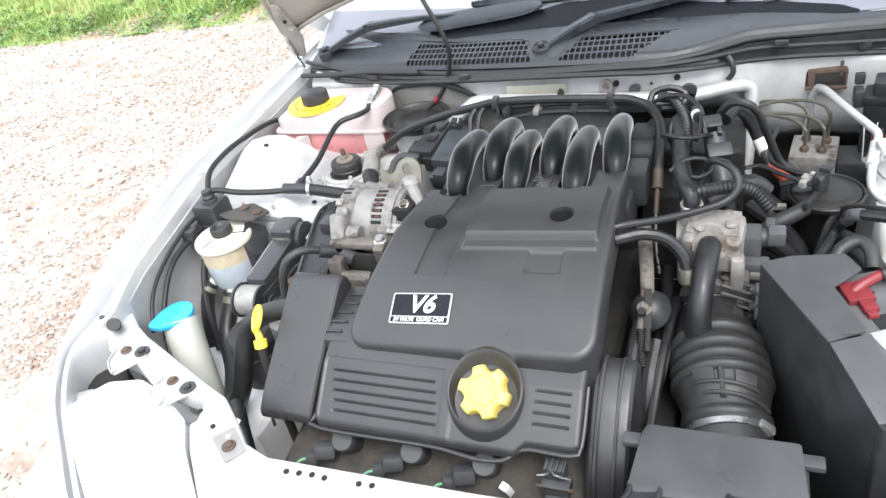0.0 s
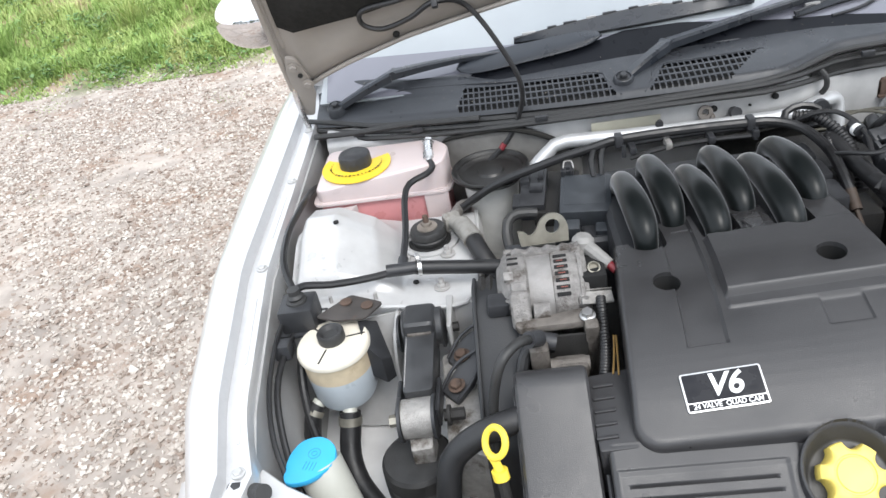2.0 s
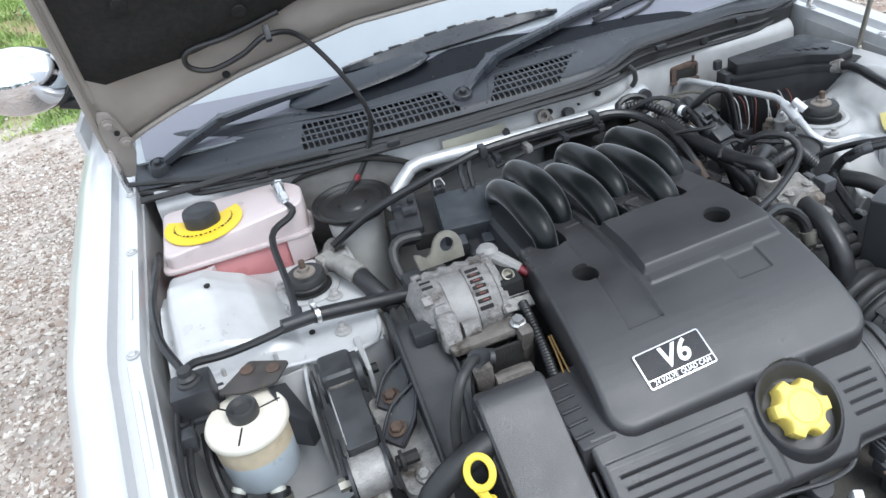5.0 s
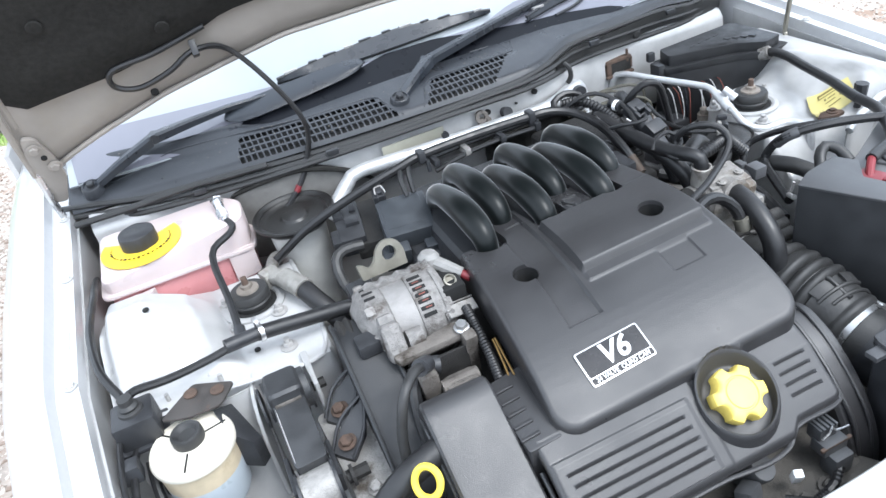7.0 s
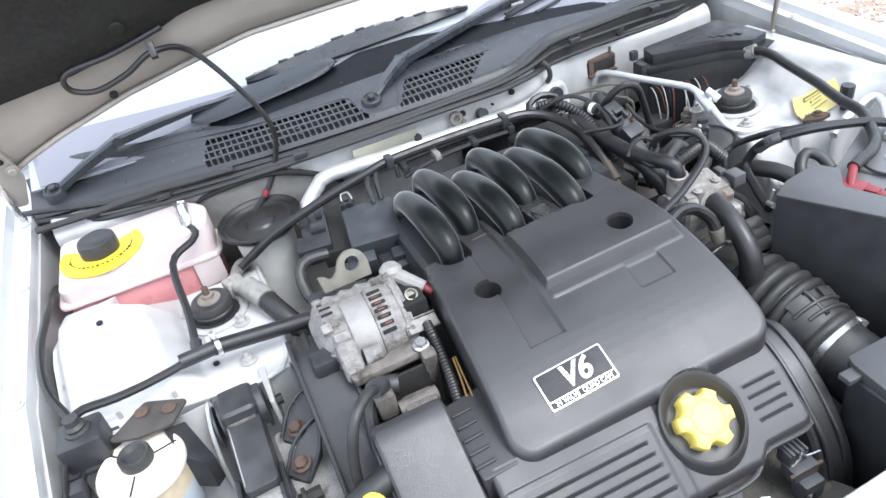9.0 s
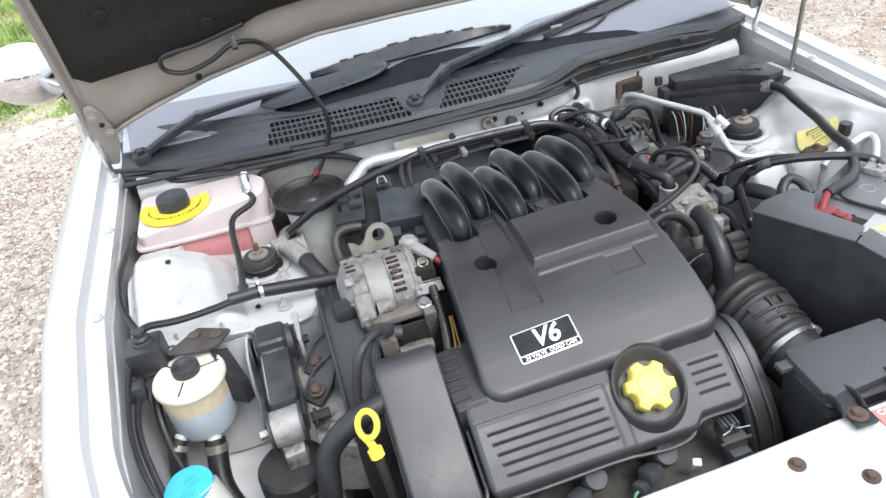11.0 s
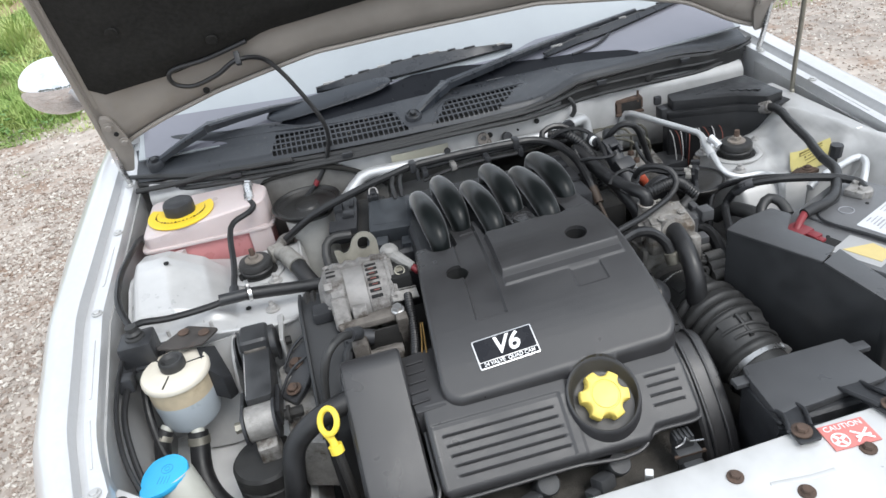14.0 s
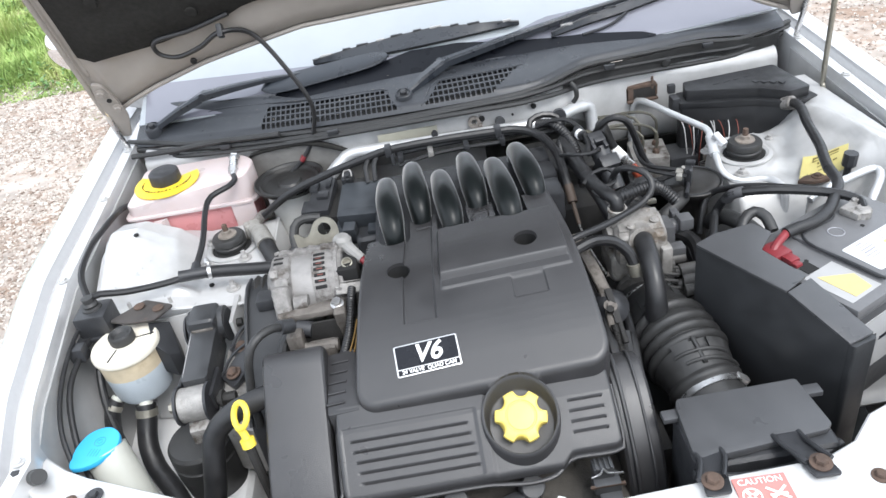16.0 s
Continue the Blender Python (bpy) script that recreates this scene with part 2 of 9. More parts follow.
def link(name, bm, mat, base, parent=None, sharp=0.6):
    finish(bm, sharp)
    bmesh.ops.translate(bm, verts=bm.verts, vec=-Vector(base))
    me = bpy.data.meshes.new(name)
    bm.to_mesh(me)
    bm.free()
    me.materials.append(mat)
    ob = new(name, me)
    if parent:
        ob.parent = parent
    else:
        ob.location = base
    ORG[ob] = Vector(base)
    return ob


def thing(name, base, label, category, group="", kind=""):
    ob = new(name)
    ob.empty_display_size = 0.05
    ob.location = base
    ORG[ob] = Vector(base)
    return tagged(ob, label, category, group, kind)


def part(name, bm, mat, parent, label="", sharp=0.6):
    ob = link(name, bm, mat, ORG[parent], parent, sharp)
    return tagged(ob, label) if label else ob


def solo(name, bm, mat, label, category, group="", kind="", sharp=0.6):
    lo = Vector([min(v.co[i] for v in bm.verts) for i in range(3)])
    hi = Vector([max(v.co[i] for v in bm.verts) for i in range(3)])
    base = ((lo.x + hi.x) / 2, (lo.y + hi.y) / 2, lo.z)
    return tagged(link(name, bm, mat, base, None, sharp), label, category, group, kind)


def bevel(bm, w, seg=2, angle=0.5):
    es = [e for e in bm.edges if len(e.link_faces) == 2 and e.calc_face_angle(0) > angle]
    if w and es:
        bmesh.ops.bevel(bm, geom=es, offset=w, segments=seg, affect="EDGES", profile=0.6, clamp_overlap=True)
    return bm


def join(*bms):
    out = bms[0]
    for b in bms[1:]:
        me = bpy.data.meshes.new("tmp")
        b.to_mesh(me)
        b.free()
        out.from_mesh(me)
        bpy.data.meshes.remove(me)
    return out


def moved(bm, m):
    bmesh.ops.transform(bm, matrix=m, verts=bm.verts)
    return bm


def box(c, size, w=0.003, seg=2, turn=(0, 0, 0)):
    bm = bmesh.new()
    bmesh.ops.create_cube(bm, size=1)
    bmesh.ops.scale(bm, vec=size, verts=bm.verts)
    bevel(bm, w, seg)
    return moved(bm, pose(*c, *turn))


def span(x0, x1, y0, y1, z0, z1, w=0.003, seg=2):
    return box(((x0 + x1) / 2, (y0 + y1) / 2, (z0 + z1) / 2), (x1 - x0, y1 - y0, z1 - z0), w, seg)


def slab(points, z0, z1, w=0.003, seg=2):
    """A plate with the given outline (x, y), between two heights; z1 may be a function of (x, y)."""
    bm = bmesh.new()
    top = z1 if callable(z1) else (lambda x, y: z1)
    low = z0 if callable(z0) else (lambda x, y: z0)
    a = [bm.verts.new((x, y, low(x, y))) for x, y in points]
    b = [bm.verts.new((x, y, top(x, y))) for x, y in points]
    bm.faces.new(a[::-1])
    bm.faces.new(b)
    k = len(points)
    for i in range(k):
        bm.faces.new((a[i], a[(i + 1) % k], b[(i + 1) % k], b[i]))
    bmesh.ops.recalc_face_normals(bm, faces=bm.faces)
    return bevel(bm, w, seg)


def rounded(points, r, seg=5):
    """The outline with its corners rounded by r (a number or one each)."""
    out, k = [], len(points)
    for i in range(k):
        p0, p1, p2 = (Vector(points[j % k]) for j in (i - 1, i, i + 1))
        rad = r[i] if isinstance(r, (list, tuple)) else r
        if rad <= 0:
            out.append(tuple(p1))
            continue
        a, b = (p0 - p1), (p2 - p1)
        d = min(rad, a.length * 0.45, b.length * 0.45)
        s, e = p1 + a.normalized() * d, p1 + b.normalized() * d
        for j in range(seg + 1):
            u = j / seg
            out.append(tuple((1 - u) ** 2 * s + 2 * u * (1 - u) * p1 + u * u * e))
    return out


def smoothline(points, step):
    """Catmull-Rom through the points, with their last value (radius) carried along."""
    pts = [Vector(p) for p in points]
    ext = [2 * pts[0] - pts[1], *pts, 2 * pts[-1] - pts[-2]]
    out = []
    for i in range(1, len(ext) - 2):
        p0, p1, p2, p3 = ext[i - 1:i + 3]
        k = max(2, int((p2 - p1).length / step))
        for j in range(k):
            u = j / k
            out.append(0.5 * (2 * p1 + (p2 - p0) * u + (2 * p0 - 5 * p1 + 4 * p2 - p3) * u * u + (3 * p1 - p0 - 3 * p2 + p3) * u ** 3))
    return out + [pts[-1]]


def tube(points, r=0.005, n=10, step=0.012, ribs=0.0, pitch=0.006, squash=None, straight=False):
    """A round bar or hose through the points; r may be one number or one for each. ribs: depth of corrugation."""
    rr = r if isinstance(r, (list, tuple)) else [r] * len(points)
    bm = bmesh.new()
    four = [Vector((*p, q)) for p, q in zip(points, rr)]
    if straight:
        line = four
    else:
        line = [Vector(v) for v in smoothline([tuple(v) for v in four], pitch / 2 if ribs else step)]
    up, rings = None, []
    for i, v in enumerate(line):
        p = Vector(v[:3])
        d = (Vector(line[min(i + 1, len(line) - 1)][:3]) - Vector(line[max(i - 1, 0)][:3])).normalized()
        if up is None:
            up = d.orthogonal().normalized()
        up = (up - d * up.dot(d)).normalized()
        side = d.cross(up)
        rad = v[3] - (ribs if ribs and i % 2 else 0)
        ring = []
        for j in range(n):
            a = 2 * math.pi * j / n
            off = up * math.cos(a) * rad + side * math.sin(a) * rad
            if squash:
                off.z *= squash
            ring.append(bm.verts.new(p + off))
        rings.append(ring)
    for a, b in zip(rings, rings[1:]):
        for j in range(n):
            bm.faces.new((a[j], a[(j + 1) % n], b[(j + 1) % n], b[j]))
    bm.faces.new(rings[0][::-1])
    bm.faces.new(rings[-1])
    return bm


def rod(p0, p1, r, n=16, w=0.0):
    bm = tube([p0, p1], r, n, straight=True)
    if w:
        bevel(bm, w, 2, 1.0)
    return bm


def lathe(profile, n=32, m=None, closed=True):
    """A turned body from (radius, height) pairs, round z."""
    bm = bmesh.new()
    rings = [[bm.verts.new((max(r, 1e-5) * math.cos(2 * math.pi * j / n), max(r, 1e-5) * math.sin(2 * math.pi * j / n), z)) for j in range(n)] for r, z in profile]
    for a, b in zip(rings, rings[1:]):
        for j in range(n):
            bm.faces.new((a[j], a[(j + 1) % n], b[(j + 1) % n], b[j]))
    if closed:
        bm.faces.new(rings[0][::-1])
        bm.faces.new(rings[-1])
    bmesh.ops.remove_doubles(bm, verts=bm.verts, dist=2e-5)
    return moved(bm, m) if m else bm


def axis(p, d, roll=0):
    """The pose whose z points along d."""
    return Matrix.Translation(p) @ Vector(d).to_track_quat("Z", "Y").to_matrix().to_4x4() @ pose(0, 0, 0, 0, 0, roll)


def sheet(f, nu, nv, thick=0.0):
    """A surface f(u, v) with u, v in 0..1, made solid downwards along its normals."""
    bm = bmesh.new()
    g = [[bm.verts.new(f(i / nu, j / nv)) for j in range(nv + 1)] for i in range(nu + 1)]
    for i in range(nu):
        for j in range(nv):
            bm.faces.new((g[i][j], g[i + 1][j], g[i + 1][j + 1], g[i][j + 1]))
    if thick:
        bmesh.ops.recalc_face_normals(bm, faces=bm.faces)
        bmesh.ops.solidify(bm, geom=bm.faces[:], thickness=thick)
    return bm


def lerp(table, x):
    """Piecewise linear (first column ascending)."""
    if x <= table[0][0]:
        return table[0][1]
    for (a, p), (b, q) in zip(table, table[1:]):
        if x <= b:
            return p + (q - p) * (x - a) / (b - a)
    return table[-1][1]


def ease(a, b, x):
    u = min(1, max(0, (x - a) / (b - a)))
    return u * u * (3 - 2 * u)


def bolt(p, d=(0, 0, 1), r=0.008, h=0.006, washer=0.012):
    m = axis(p, d, 20)
    hexa = lathe([(r * 0.97, 0.0015), (r, 0.0025), (r, h * 0.8), (r * 0.85, h)], 6, m)
    return join(hexa, lathe([(washer, 0), (washer, 0.0018), (r * 0.9, 0.0026)], 20, m.copy()))


def band(x, a, b, soft):
    return ease(a - soft, a, x) * (1 - ease(b, b + soft, x))

# ---- the ground: gravel yard with a grass bank behind ----


def hump(x, y):
    z = GROUND + 0.012 * noise.noise((x * 1.1, y * 1.1, 0)) + 0.006 * noise.noise((x * 4, y * 4, 3))
    return z + (0.45 * ease(4.3, 9.0, y) + 0.06 * ease(4.0, 4.4, y) if x < 1.5 else 0)


def ground_point(u, v):
    a = (u - 0.5) * 2
    b = (v - 0.5) * 2
    x = 9 * a + 600 * a ** 7
    y = 9 * b + 600 * b ** 7 + 1.5
    return (x, y, hump(x, y) if abs(x) < 40 and abs(y) < 40 else GROUND)


solo("ground", sheet(ground_point, 140, 140), GROUNDMAT, "packed pale gravel yard with brown worn patches", "ground", kind="structure")
ANGULAR = [Vector(p).normalized() for p in ((1, 0.2, 0.1), (-1, 0.1, 0), (0.1, 1, 0.2), (0, -1, 0.1), (0.1, 0, 1), (0.2, -0.3, -1))]


def stones(count, region, size, seed):
    rnd = random.Random(seed)
    verts, faces = [], []
    tri = ((0, 2, 4), (2, 1, 4), (1, 3, 4), (3, 0, 4), (2, 0, 5), (1, 2, 5), (3, 1, 5), (0, 3, 5))
    for _ in range(count):
        x, y = region(rnd)
        s = size * rnd.uniform(0.4, 1.25) * rnd.uniform(0.7, 1.2)
        turn = Euler((rnd.uniform(0, 6), rnd.uniform(0, 6), rnd.uniform(0, 6))).to_matrix()
        k = len(verts)
        z = hump(x, y) + s * 0.15
        for p in ANGULAR:
            q = turn @ Vector((p.x * rnd.uniform(0.6, 1.2), p.y * rnd.uniform(0.5, 1.1), p.z * rnd.uniform(0.4, 0.9)))
            verts.append((x + q.x * s, y + q.y * s, z + q.z * s * 0.7))
        faces += [(a + k, b + k, c + k) for a, b, c in tri]
    me = bpy.data.meshes.new("gravel")
    me.from_pydata(verts, [], faces)
    me.materials.append(STONE)
    return new("gravel", me)


def near_left(rnd):
    while True:
        y = rnd.uniform(-0.6, 4.2)
        x = -0.85 - rnd.random() ** 1.3 * 4.5
        if 1.5 * noise.noise((x * 0.9, y * 0.9, 7)) + 0.7 * noise.noise((x * 3.1, y * 3.1, 9)) + rnd.uniform(-0.45, 0.6) > 0:
            return x, y


tagged(stones(46000, near_left, 0.0135, 5), "loose pale crushed stones on the yard", "gravel", kind="stuff")
tagged(stones(9000, lambda r: (-1.0 - r.random() * 7, r.uniform(0.5, 4.3)), 0.02, 6), "scattered pale crushed stones of the yard", "gravel", kind="stuff")
tagged(stones(26000, lambda r: (0.88 + 3.6 * r.random() ** 1.3, r.uniform(-0.5, 5.0)), 0.0135, 8), "pale crushed stones beside the car", "gravel", kind="stuff")


def grass(count, seed, region, tall):
    rnd = random.Random(seed)
    verts, faces = [], []
    for _ in range(count):
        x, y = region(rnd)
        h = tall * rnd.uniform(0.4, 1.2) * (0.35 + 0.65 * ease(3.9, 4.5, y) if x < 1.5 else 0.5)
        a, lean = rnd.uniform(0, 6.283), rnd.uniform(0.3, 1.2) * h
        h *= 0.55 + 1.1 * max(0.0, 0.4 + noise.noise((x * 2.6, y * 2.6, 11)))
        w = rnd.uniform(0.0025, 0.0055)
        z = hump(x, y) - 0.01
        dx, dy = math.cos(a), math.sin(a)
        k = len(verts)
        verts += [(x - dy * w, y + dx * w, z), (x + dy * w, y - dx * w, z), (x + dx * lean * 0.4 + dy * w * 0.7, y + dy * lean * 0.4 - dx * w * 0.7, z + h * 0.7),
                  (x + dx * lean * 0.4 - dy * w * 0.7, y + dy * lean * 0.4 + dx * w * 0.7, z + h * 0.7), (x + dx * lean, y + dy * lean, z + h)]
        faces += [(k, k + 1, k + 2, k + 3), (k + 3, k + 2, k + 4)]
    me = bpy.data.meshes.new("grass")
    me.from_pydata(verts, [], faces)
    me.materials.append(GRASS)
    return new("grass", me)


def bank(rnd):
    while True:
        y = 3.9 + 6.5 * rnd.random() ** 1.6
        x = rnd.uniform(-9.5, 0.5)
        edge = 4.0 + 0.25 * noise.noise((x * 1.3, 0, 2))
        bare = noise.noise((x * 1.2, y * 1.5, 21)) + 0.4 * noise.noise((x * 4.0, y * 4.0, 22)) > 0.17
        if y > edge + rnd.uniform(-0.15, 0.1) and (not bare or rnd.random() < 0.18):
            return x, y


tagged(grass(190000, 3, bank, 0.105), "bright green rough grass bank behind the yard", "grass", kind="stuff")
tagged(grass(2500, 4, lambda r: (2.6 + r.uniform(-0.5, 0.9), 3.6 + r.uniform(-0.4, 1.2)), 0.06), "sparse grass tuft growing through gravel", "grass", kind="stuff")


def weeds(r):
    while True:
        x, y = r.uniform(-5.0, -0.9), r.uniform(1.6, 4.2)
        if noise.noise((x * 2.1, y * 2.1, 5)) > 0.42 - 0.14 * (y - 1.6):
            return x, y


tagged(grass(5000, 6, weeds, 0.035), "low weeds and moss creeping into the gravel", "weeds", kind="stuff")


def broad_leaves(count, seed):
    """Low rosettes of broad weed leaves between the grass."""
    rnd = random.Random(seed)
    verts, faces = [], []
    for _ in range(count):
        cx, cy = bank(rnd)
        for _ in range(rnd.randint(10, 26)):
            a, d, s = rnd.uniform(0, 6.283), rnd.uniform(0.0, 0.16), rnd.uniform(0.016, 0.034)
            x, y = cx + d * math.cos(a), cy + d * math.sin(a)
            z, b = hump(x, y) + rnd.uniform(0.02, 0.10), rnd.uniform(0, 6.283)
            u, w, k = (math.cos(b), math.sin(b)), s * rnd.uniform(0.4, 0.65), len(verts)
            verts += [(x - u[0] * s, y - u[1] * s, z - 0.01), (x - u[1] * w, y + u[0] * w, z + 0.003), (x + u[0] * s, y + u[1] * s, z + rnd.uniform(-0.015, 0.02)), (x + u[1] * w, y - u[0] * w, z + 0.003)]
            faces += [(k, k + 1, k + 2), (k, k + 2, k + 3)]
    me = bpy.data.meshes.new("weeds")
    me.from_pydata(verts, [], faces)
    me.materials.append(material("weed_leaf", (0.12, 0.22, 0.065), 0.55, 0, 0.35, 3, 0))
    return new("weeds", me)


def tufts(rnd, spots=((-2.35, 4.75), (-3.6, 5.3), (-1.5, 5.0), (-4.6, 4.9), (-2.9, 6.1), (-5.6, 5.6))):
    cx, cy = spots[rnd.randrange(len(spots))]
    return cx + rnd.gauss(0, 0.055), cy + rnd.gauss(0, 0.055)


tagged(broad_leaves(420, 31), "dark broad-leaved weeds between the grass", "weeds", kind="stuff")
tagged(grass(1500, 33, tufts, 0.34), "tall grass tufts standing on the bank", "grass", kind="stuff")


def far_trees(seed):
    """A hedge of trees across the road behind the viewer: trunks under a ragged crown of leaf clumps."""
    rnd = random.Random(seed)
    verts, faces = [], []
    for i in range(26):
        cx, cy = -34 + 2.7 * i + rnd.uniform(-0.8, 0.8), -20 + rnd.uniform(-2, 2)
        tall, wide = rnd.uniform(4.4, 7.2), rnd.uniform(1.6, 2.4)
        for _ in range(260):
            a, e, d = rnd.uniform(0, 6.283), rnd.uniform(-1, 1), rnd.random() ** 0.4
            r = wide * d * math.sqrt(1 - e * e)
            x, y, z = cx + r * math.cos(a), cy + r * math.sin(a), tall * 0.56 + tall * 0.44 * e * d + GROUND
            k = len(verts)
            for _ in range(3):
                verts.append((x + rnd.uniform(-0.42, 0.42), y + rnd.uniform(-0.42, 0.42), z + rnd.uniform(-0.36, 0.36)))
            faces.append((k, k + 1, k + 2))
        k = len(verts)
        for j in range(6):
            c, s = math.cos(j * 1.047), math.sin(j * 1.047)
            verts += [(cx + 0.17 * c, cy + 0.17 * s, GROUND - 0.1), (cx + 0.08 * c, cy + 0.08 * s, GROUND + tall * 0.6)]
        faces += [(k + 2 * j, k + (2 * j + 2) % 12, k + (2 * j + 3) % 12, k + 2 * j + 1) for j in range(6)]
    me = bpy.data.meshes.new("trees")
    me.from_pydata(verts, [], faces)
    me.materials.append(material("far_tree_leaf", (0.06, 0.085, 0.035), 0.7, 0, 0.35, 2, 0))
    return new("trees", me)


tagged(far_trees(41), "far dark green trees mirrored in the chrome", "trees", kind="stuff")

# ---- car body ----
BODY = thing("car", (0, 0.4, GROUND), "silver hatchback car with its engine bay open", "car")
F_IN = ((-0.86, 0.37), (-0.75, 0.52), (-0.65, 0.632), (-0.60, 0.672), (-0.556, 0.698), (-0.515, 0.690), (-0.48, 0.676), (-0.38, 0.696), (-0.14, 0.719), (0.20, 0.721), (0.45, 0.726), (1.6, 0.74))
F_Z = ((-0.86, 0.66), (-0.75, 0.70), (-0.65, 0.724), (-0.60, 0.738), (-0.48, 0.768), (-0.38, 0.787), (-0.14, 0.823), (0.20, 0.851), (0.45, 0.868), (1.6, 0.89))
F_OUT = ((-0.86, 0.43), (-0.75, 0.565), (-0.69, 0.63), (-0.63, 0.69), (-0.56, 0.728), (-0.48, 0.757), (-0.36, 0.792), (-0.10, 0.822), (0.10, 0.832), (0.45, 0.838), (1.6, 0.845))


def wing_section(y, dz):
    f, z, o = lerp(F_IN, y), lerp(F_Z, y) + dz, lerp(F_OUT, y)
    k = min(1.0, (o - f) / 0.103)
    s = 0.004 + 0.010 * (1 - ease(-0.52, -0.40, y)) * ease(-0.55, -0.52, y)
    return [(f - s - 0.006, z - 0.30), (f - s - 0.003, z - 0.010), (f - s, z), (f + 0.014 * k, z), (f + 0.018 * k, z - 0.012), (f + 0.031 * k, z - 0.013), (f + 0.034 * k, z - 0.002),
            (f + 0.037 * k, z + 0.005), (f + 0.055 * k, z + 0.009), (f + 0.08 * k, z + 0.002), (o, z - 0.028), (o + 0.018, z - 0.075), (o + 0.028, z - 0.16), (o + 0.030, z - 0.28), (o + 0.020, z - 0.36)]


def wing(sx, dz):
    ys = [-0.86 + 2.46 * (i / 110) for i in range(111)]
    bm = bmesh.new()
    rows = []
    for y in ys:
        rows.append([bm.verts.new((sx * x, y, z)) for x, z in wing_section(y, dz)])
    for a, b in zip(rows, rows[1:]):
        for j in range(len(a) - 1):
            bm.faces.new((a[j], a[j + 1], b[j + 1], b[j]))
    bmesh.ops.recalc_face_normals(bm, faces=bm.faces)
    return bm


for sx, dz in ((-1, 0.0), (1, -0.02)):
    w = part("front_wing", wing(sx, dz), SILVER, BODY, "silver painted front wing with folded gutter", sharp=0.9)
    for yb in (-0.478, -0.135, 0.11, 0.30):
        part("wing_bolt", bolt((sx * (lerp(F_IN, yb) + 0.005), yb, lerp(F_Z, yb) + dz), r=0.0062, h=0.005, washer=0.0088), BAY, w)
    # stamped ribs on the flange
    for y0, y1 in ((-0.44, -0.36), (-0.32, -0.2), (-0.06, 0.06)):
        xa, xb = lerp(F_IN, y0), lerp(F_IN, y1)
        part("flange_rib", tube([(sx * (xa + 0.006), y0, lerp(F_Z, y0) + dz), (sx * (xb + 0.006), y1, lerp(F_Z, y1) + dz)], 0.0022, 8, squash=0.6), SILVER, w)

# rear of the shell: pillars, roof edge and door sides, behind the open bonnet
for sx in (-1, 1):
    part("windscreen_pillar", tube([(sx * 0.72, 0.42, 0.93), (sx * 0.69, 0.75, 1.12), (sx * 0.62, 1.15, 1.34), (sx * 0.58, 1.5, 1.39)], 0.035, 10), SILVER, BODY)

# opaque pale glass: the sky's reflection is put into its base colour
PALEGLASS = material("pale_sky_glass", (0.36, 0.385, 0.40), 0.14, 0, 0.05, 8, 0, coat=1.0, patch=1.5, rough_vary=0.05)


def screen(u, v):
    x = (u - 0.5) * 1.40
    y = 0.316 + 0.085 * (x / 0.7) ** 2 + v * 0.80
    return (x * (1 - 0.14 * v), y, 0.918 + 0.47 * v - 0.05 * v * v + 0.012 * (1 - (x / 0.7) ** 2))


part("windscreen", sheet(lambda u, v: screen(u, -0.06 + 1.06 * v), 24, 14, 0.005), PALEGLASS, BODY, "raked windscreen with the reflected pale sky put into its colour")


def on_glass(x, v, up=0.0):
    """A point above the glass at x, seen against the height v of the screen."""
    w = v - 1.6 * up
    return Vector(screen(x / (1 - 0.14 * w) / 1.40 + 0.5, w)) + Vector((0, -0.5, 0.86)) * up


# greyer reflection along the glass foot, painted as a lilac strip
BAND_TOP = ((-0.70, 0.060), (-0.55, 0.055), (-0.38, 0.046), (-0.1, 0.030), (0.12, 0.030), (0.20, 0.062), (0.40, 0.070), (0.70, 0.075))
part("windscreen_band", sheet(lambda u, v: on_glass(-0.69 + 1.38 * u, -0.055 + (lerp(BAND_TOP, -0.69 + 1.38 * u) + 0.055) * v, 0.0016), 60, 4, 0.001), material("grey_reflection_glass", (0.20, 0.20, 0.232), 0.16, 0, 0.06, 8, 0, coat=0.6, patch=1.5), BODY, "lilac-grey strip of painted reflection low on the glass")
# outline follows the wiper's dark mirror image, painted with the black border
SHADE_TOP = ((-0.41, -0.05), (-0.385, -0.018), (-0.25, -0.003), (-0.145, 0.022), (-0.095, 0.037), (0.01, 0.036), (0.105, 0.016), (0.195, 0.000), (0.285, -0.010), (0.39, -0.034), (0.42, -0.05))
part("windscreen_border", sheet(lambda u, v: on_glass(-0.41 + 0.83 * u, -0.055 + (lerp(SHADE_TOP, -0.41 + 0.83 * u) + 0.055) * v, 0.0035), 60, 3, 0.001), material("ceramic_and_reflection", (0.008, 0.009, 0.012), 0.35, 0, 0.2, 20, 0, spec=0.15), BODY, "black glass border that also paints the mirrored wiper")
part("dashboard", sheet(lambda u, v: ((u - 0.5) * 1.3, 0.47 + v * 0.55, 0.89 + 0.05 * math.sin(v * 3)), 12, 6, 0.02), DARK, BODY, "dark grey dashboard top")
part("roof", sheet(lambda u, v: ((u - 0.5) * 1.16, 1.14 + v * 1.0, 1.345 + 0.05 * math.sin(u * 3.14)), 12, 4, 0.02), SILVER, BODY)
part("cabin_floor", span(-0.74, 0.74, 0.50, 2.1, 0.25, 0.27), DARK, BODY)
part("cabin_rear", span(-0.80, 0.80, 2.1, 2.14, 0.26, 0.98, 0.012), SILVER, BODY, "plain silver tail panel")
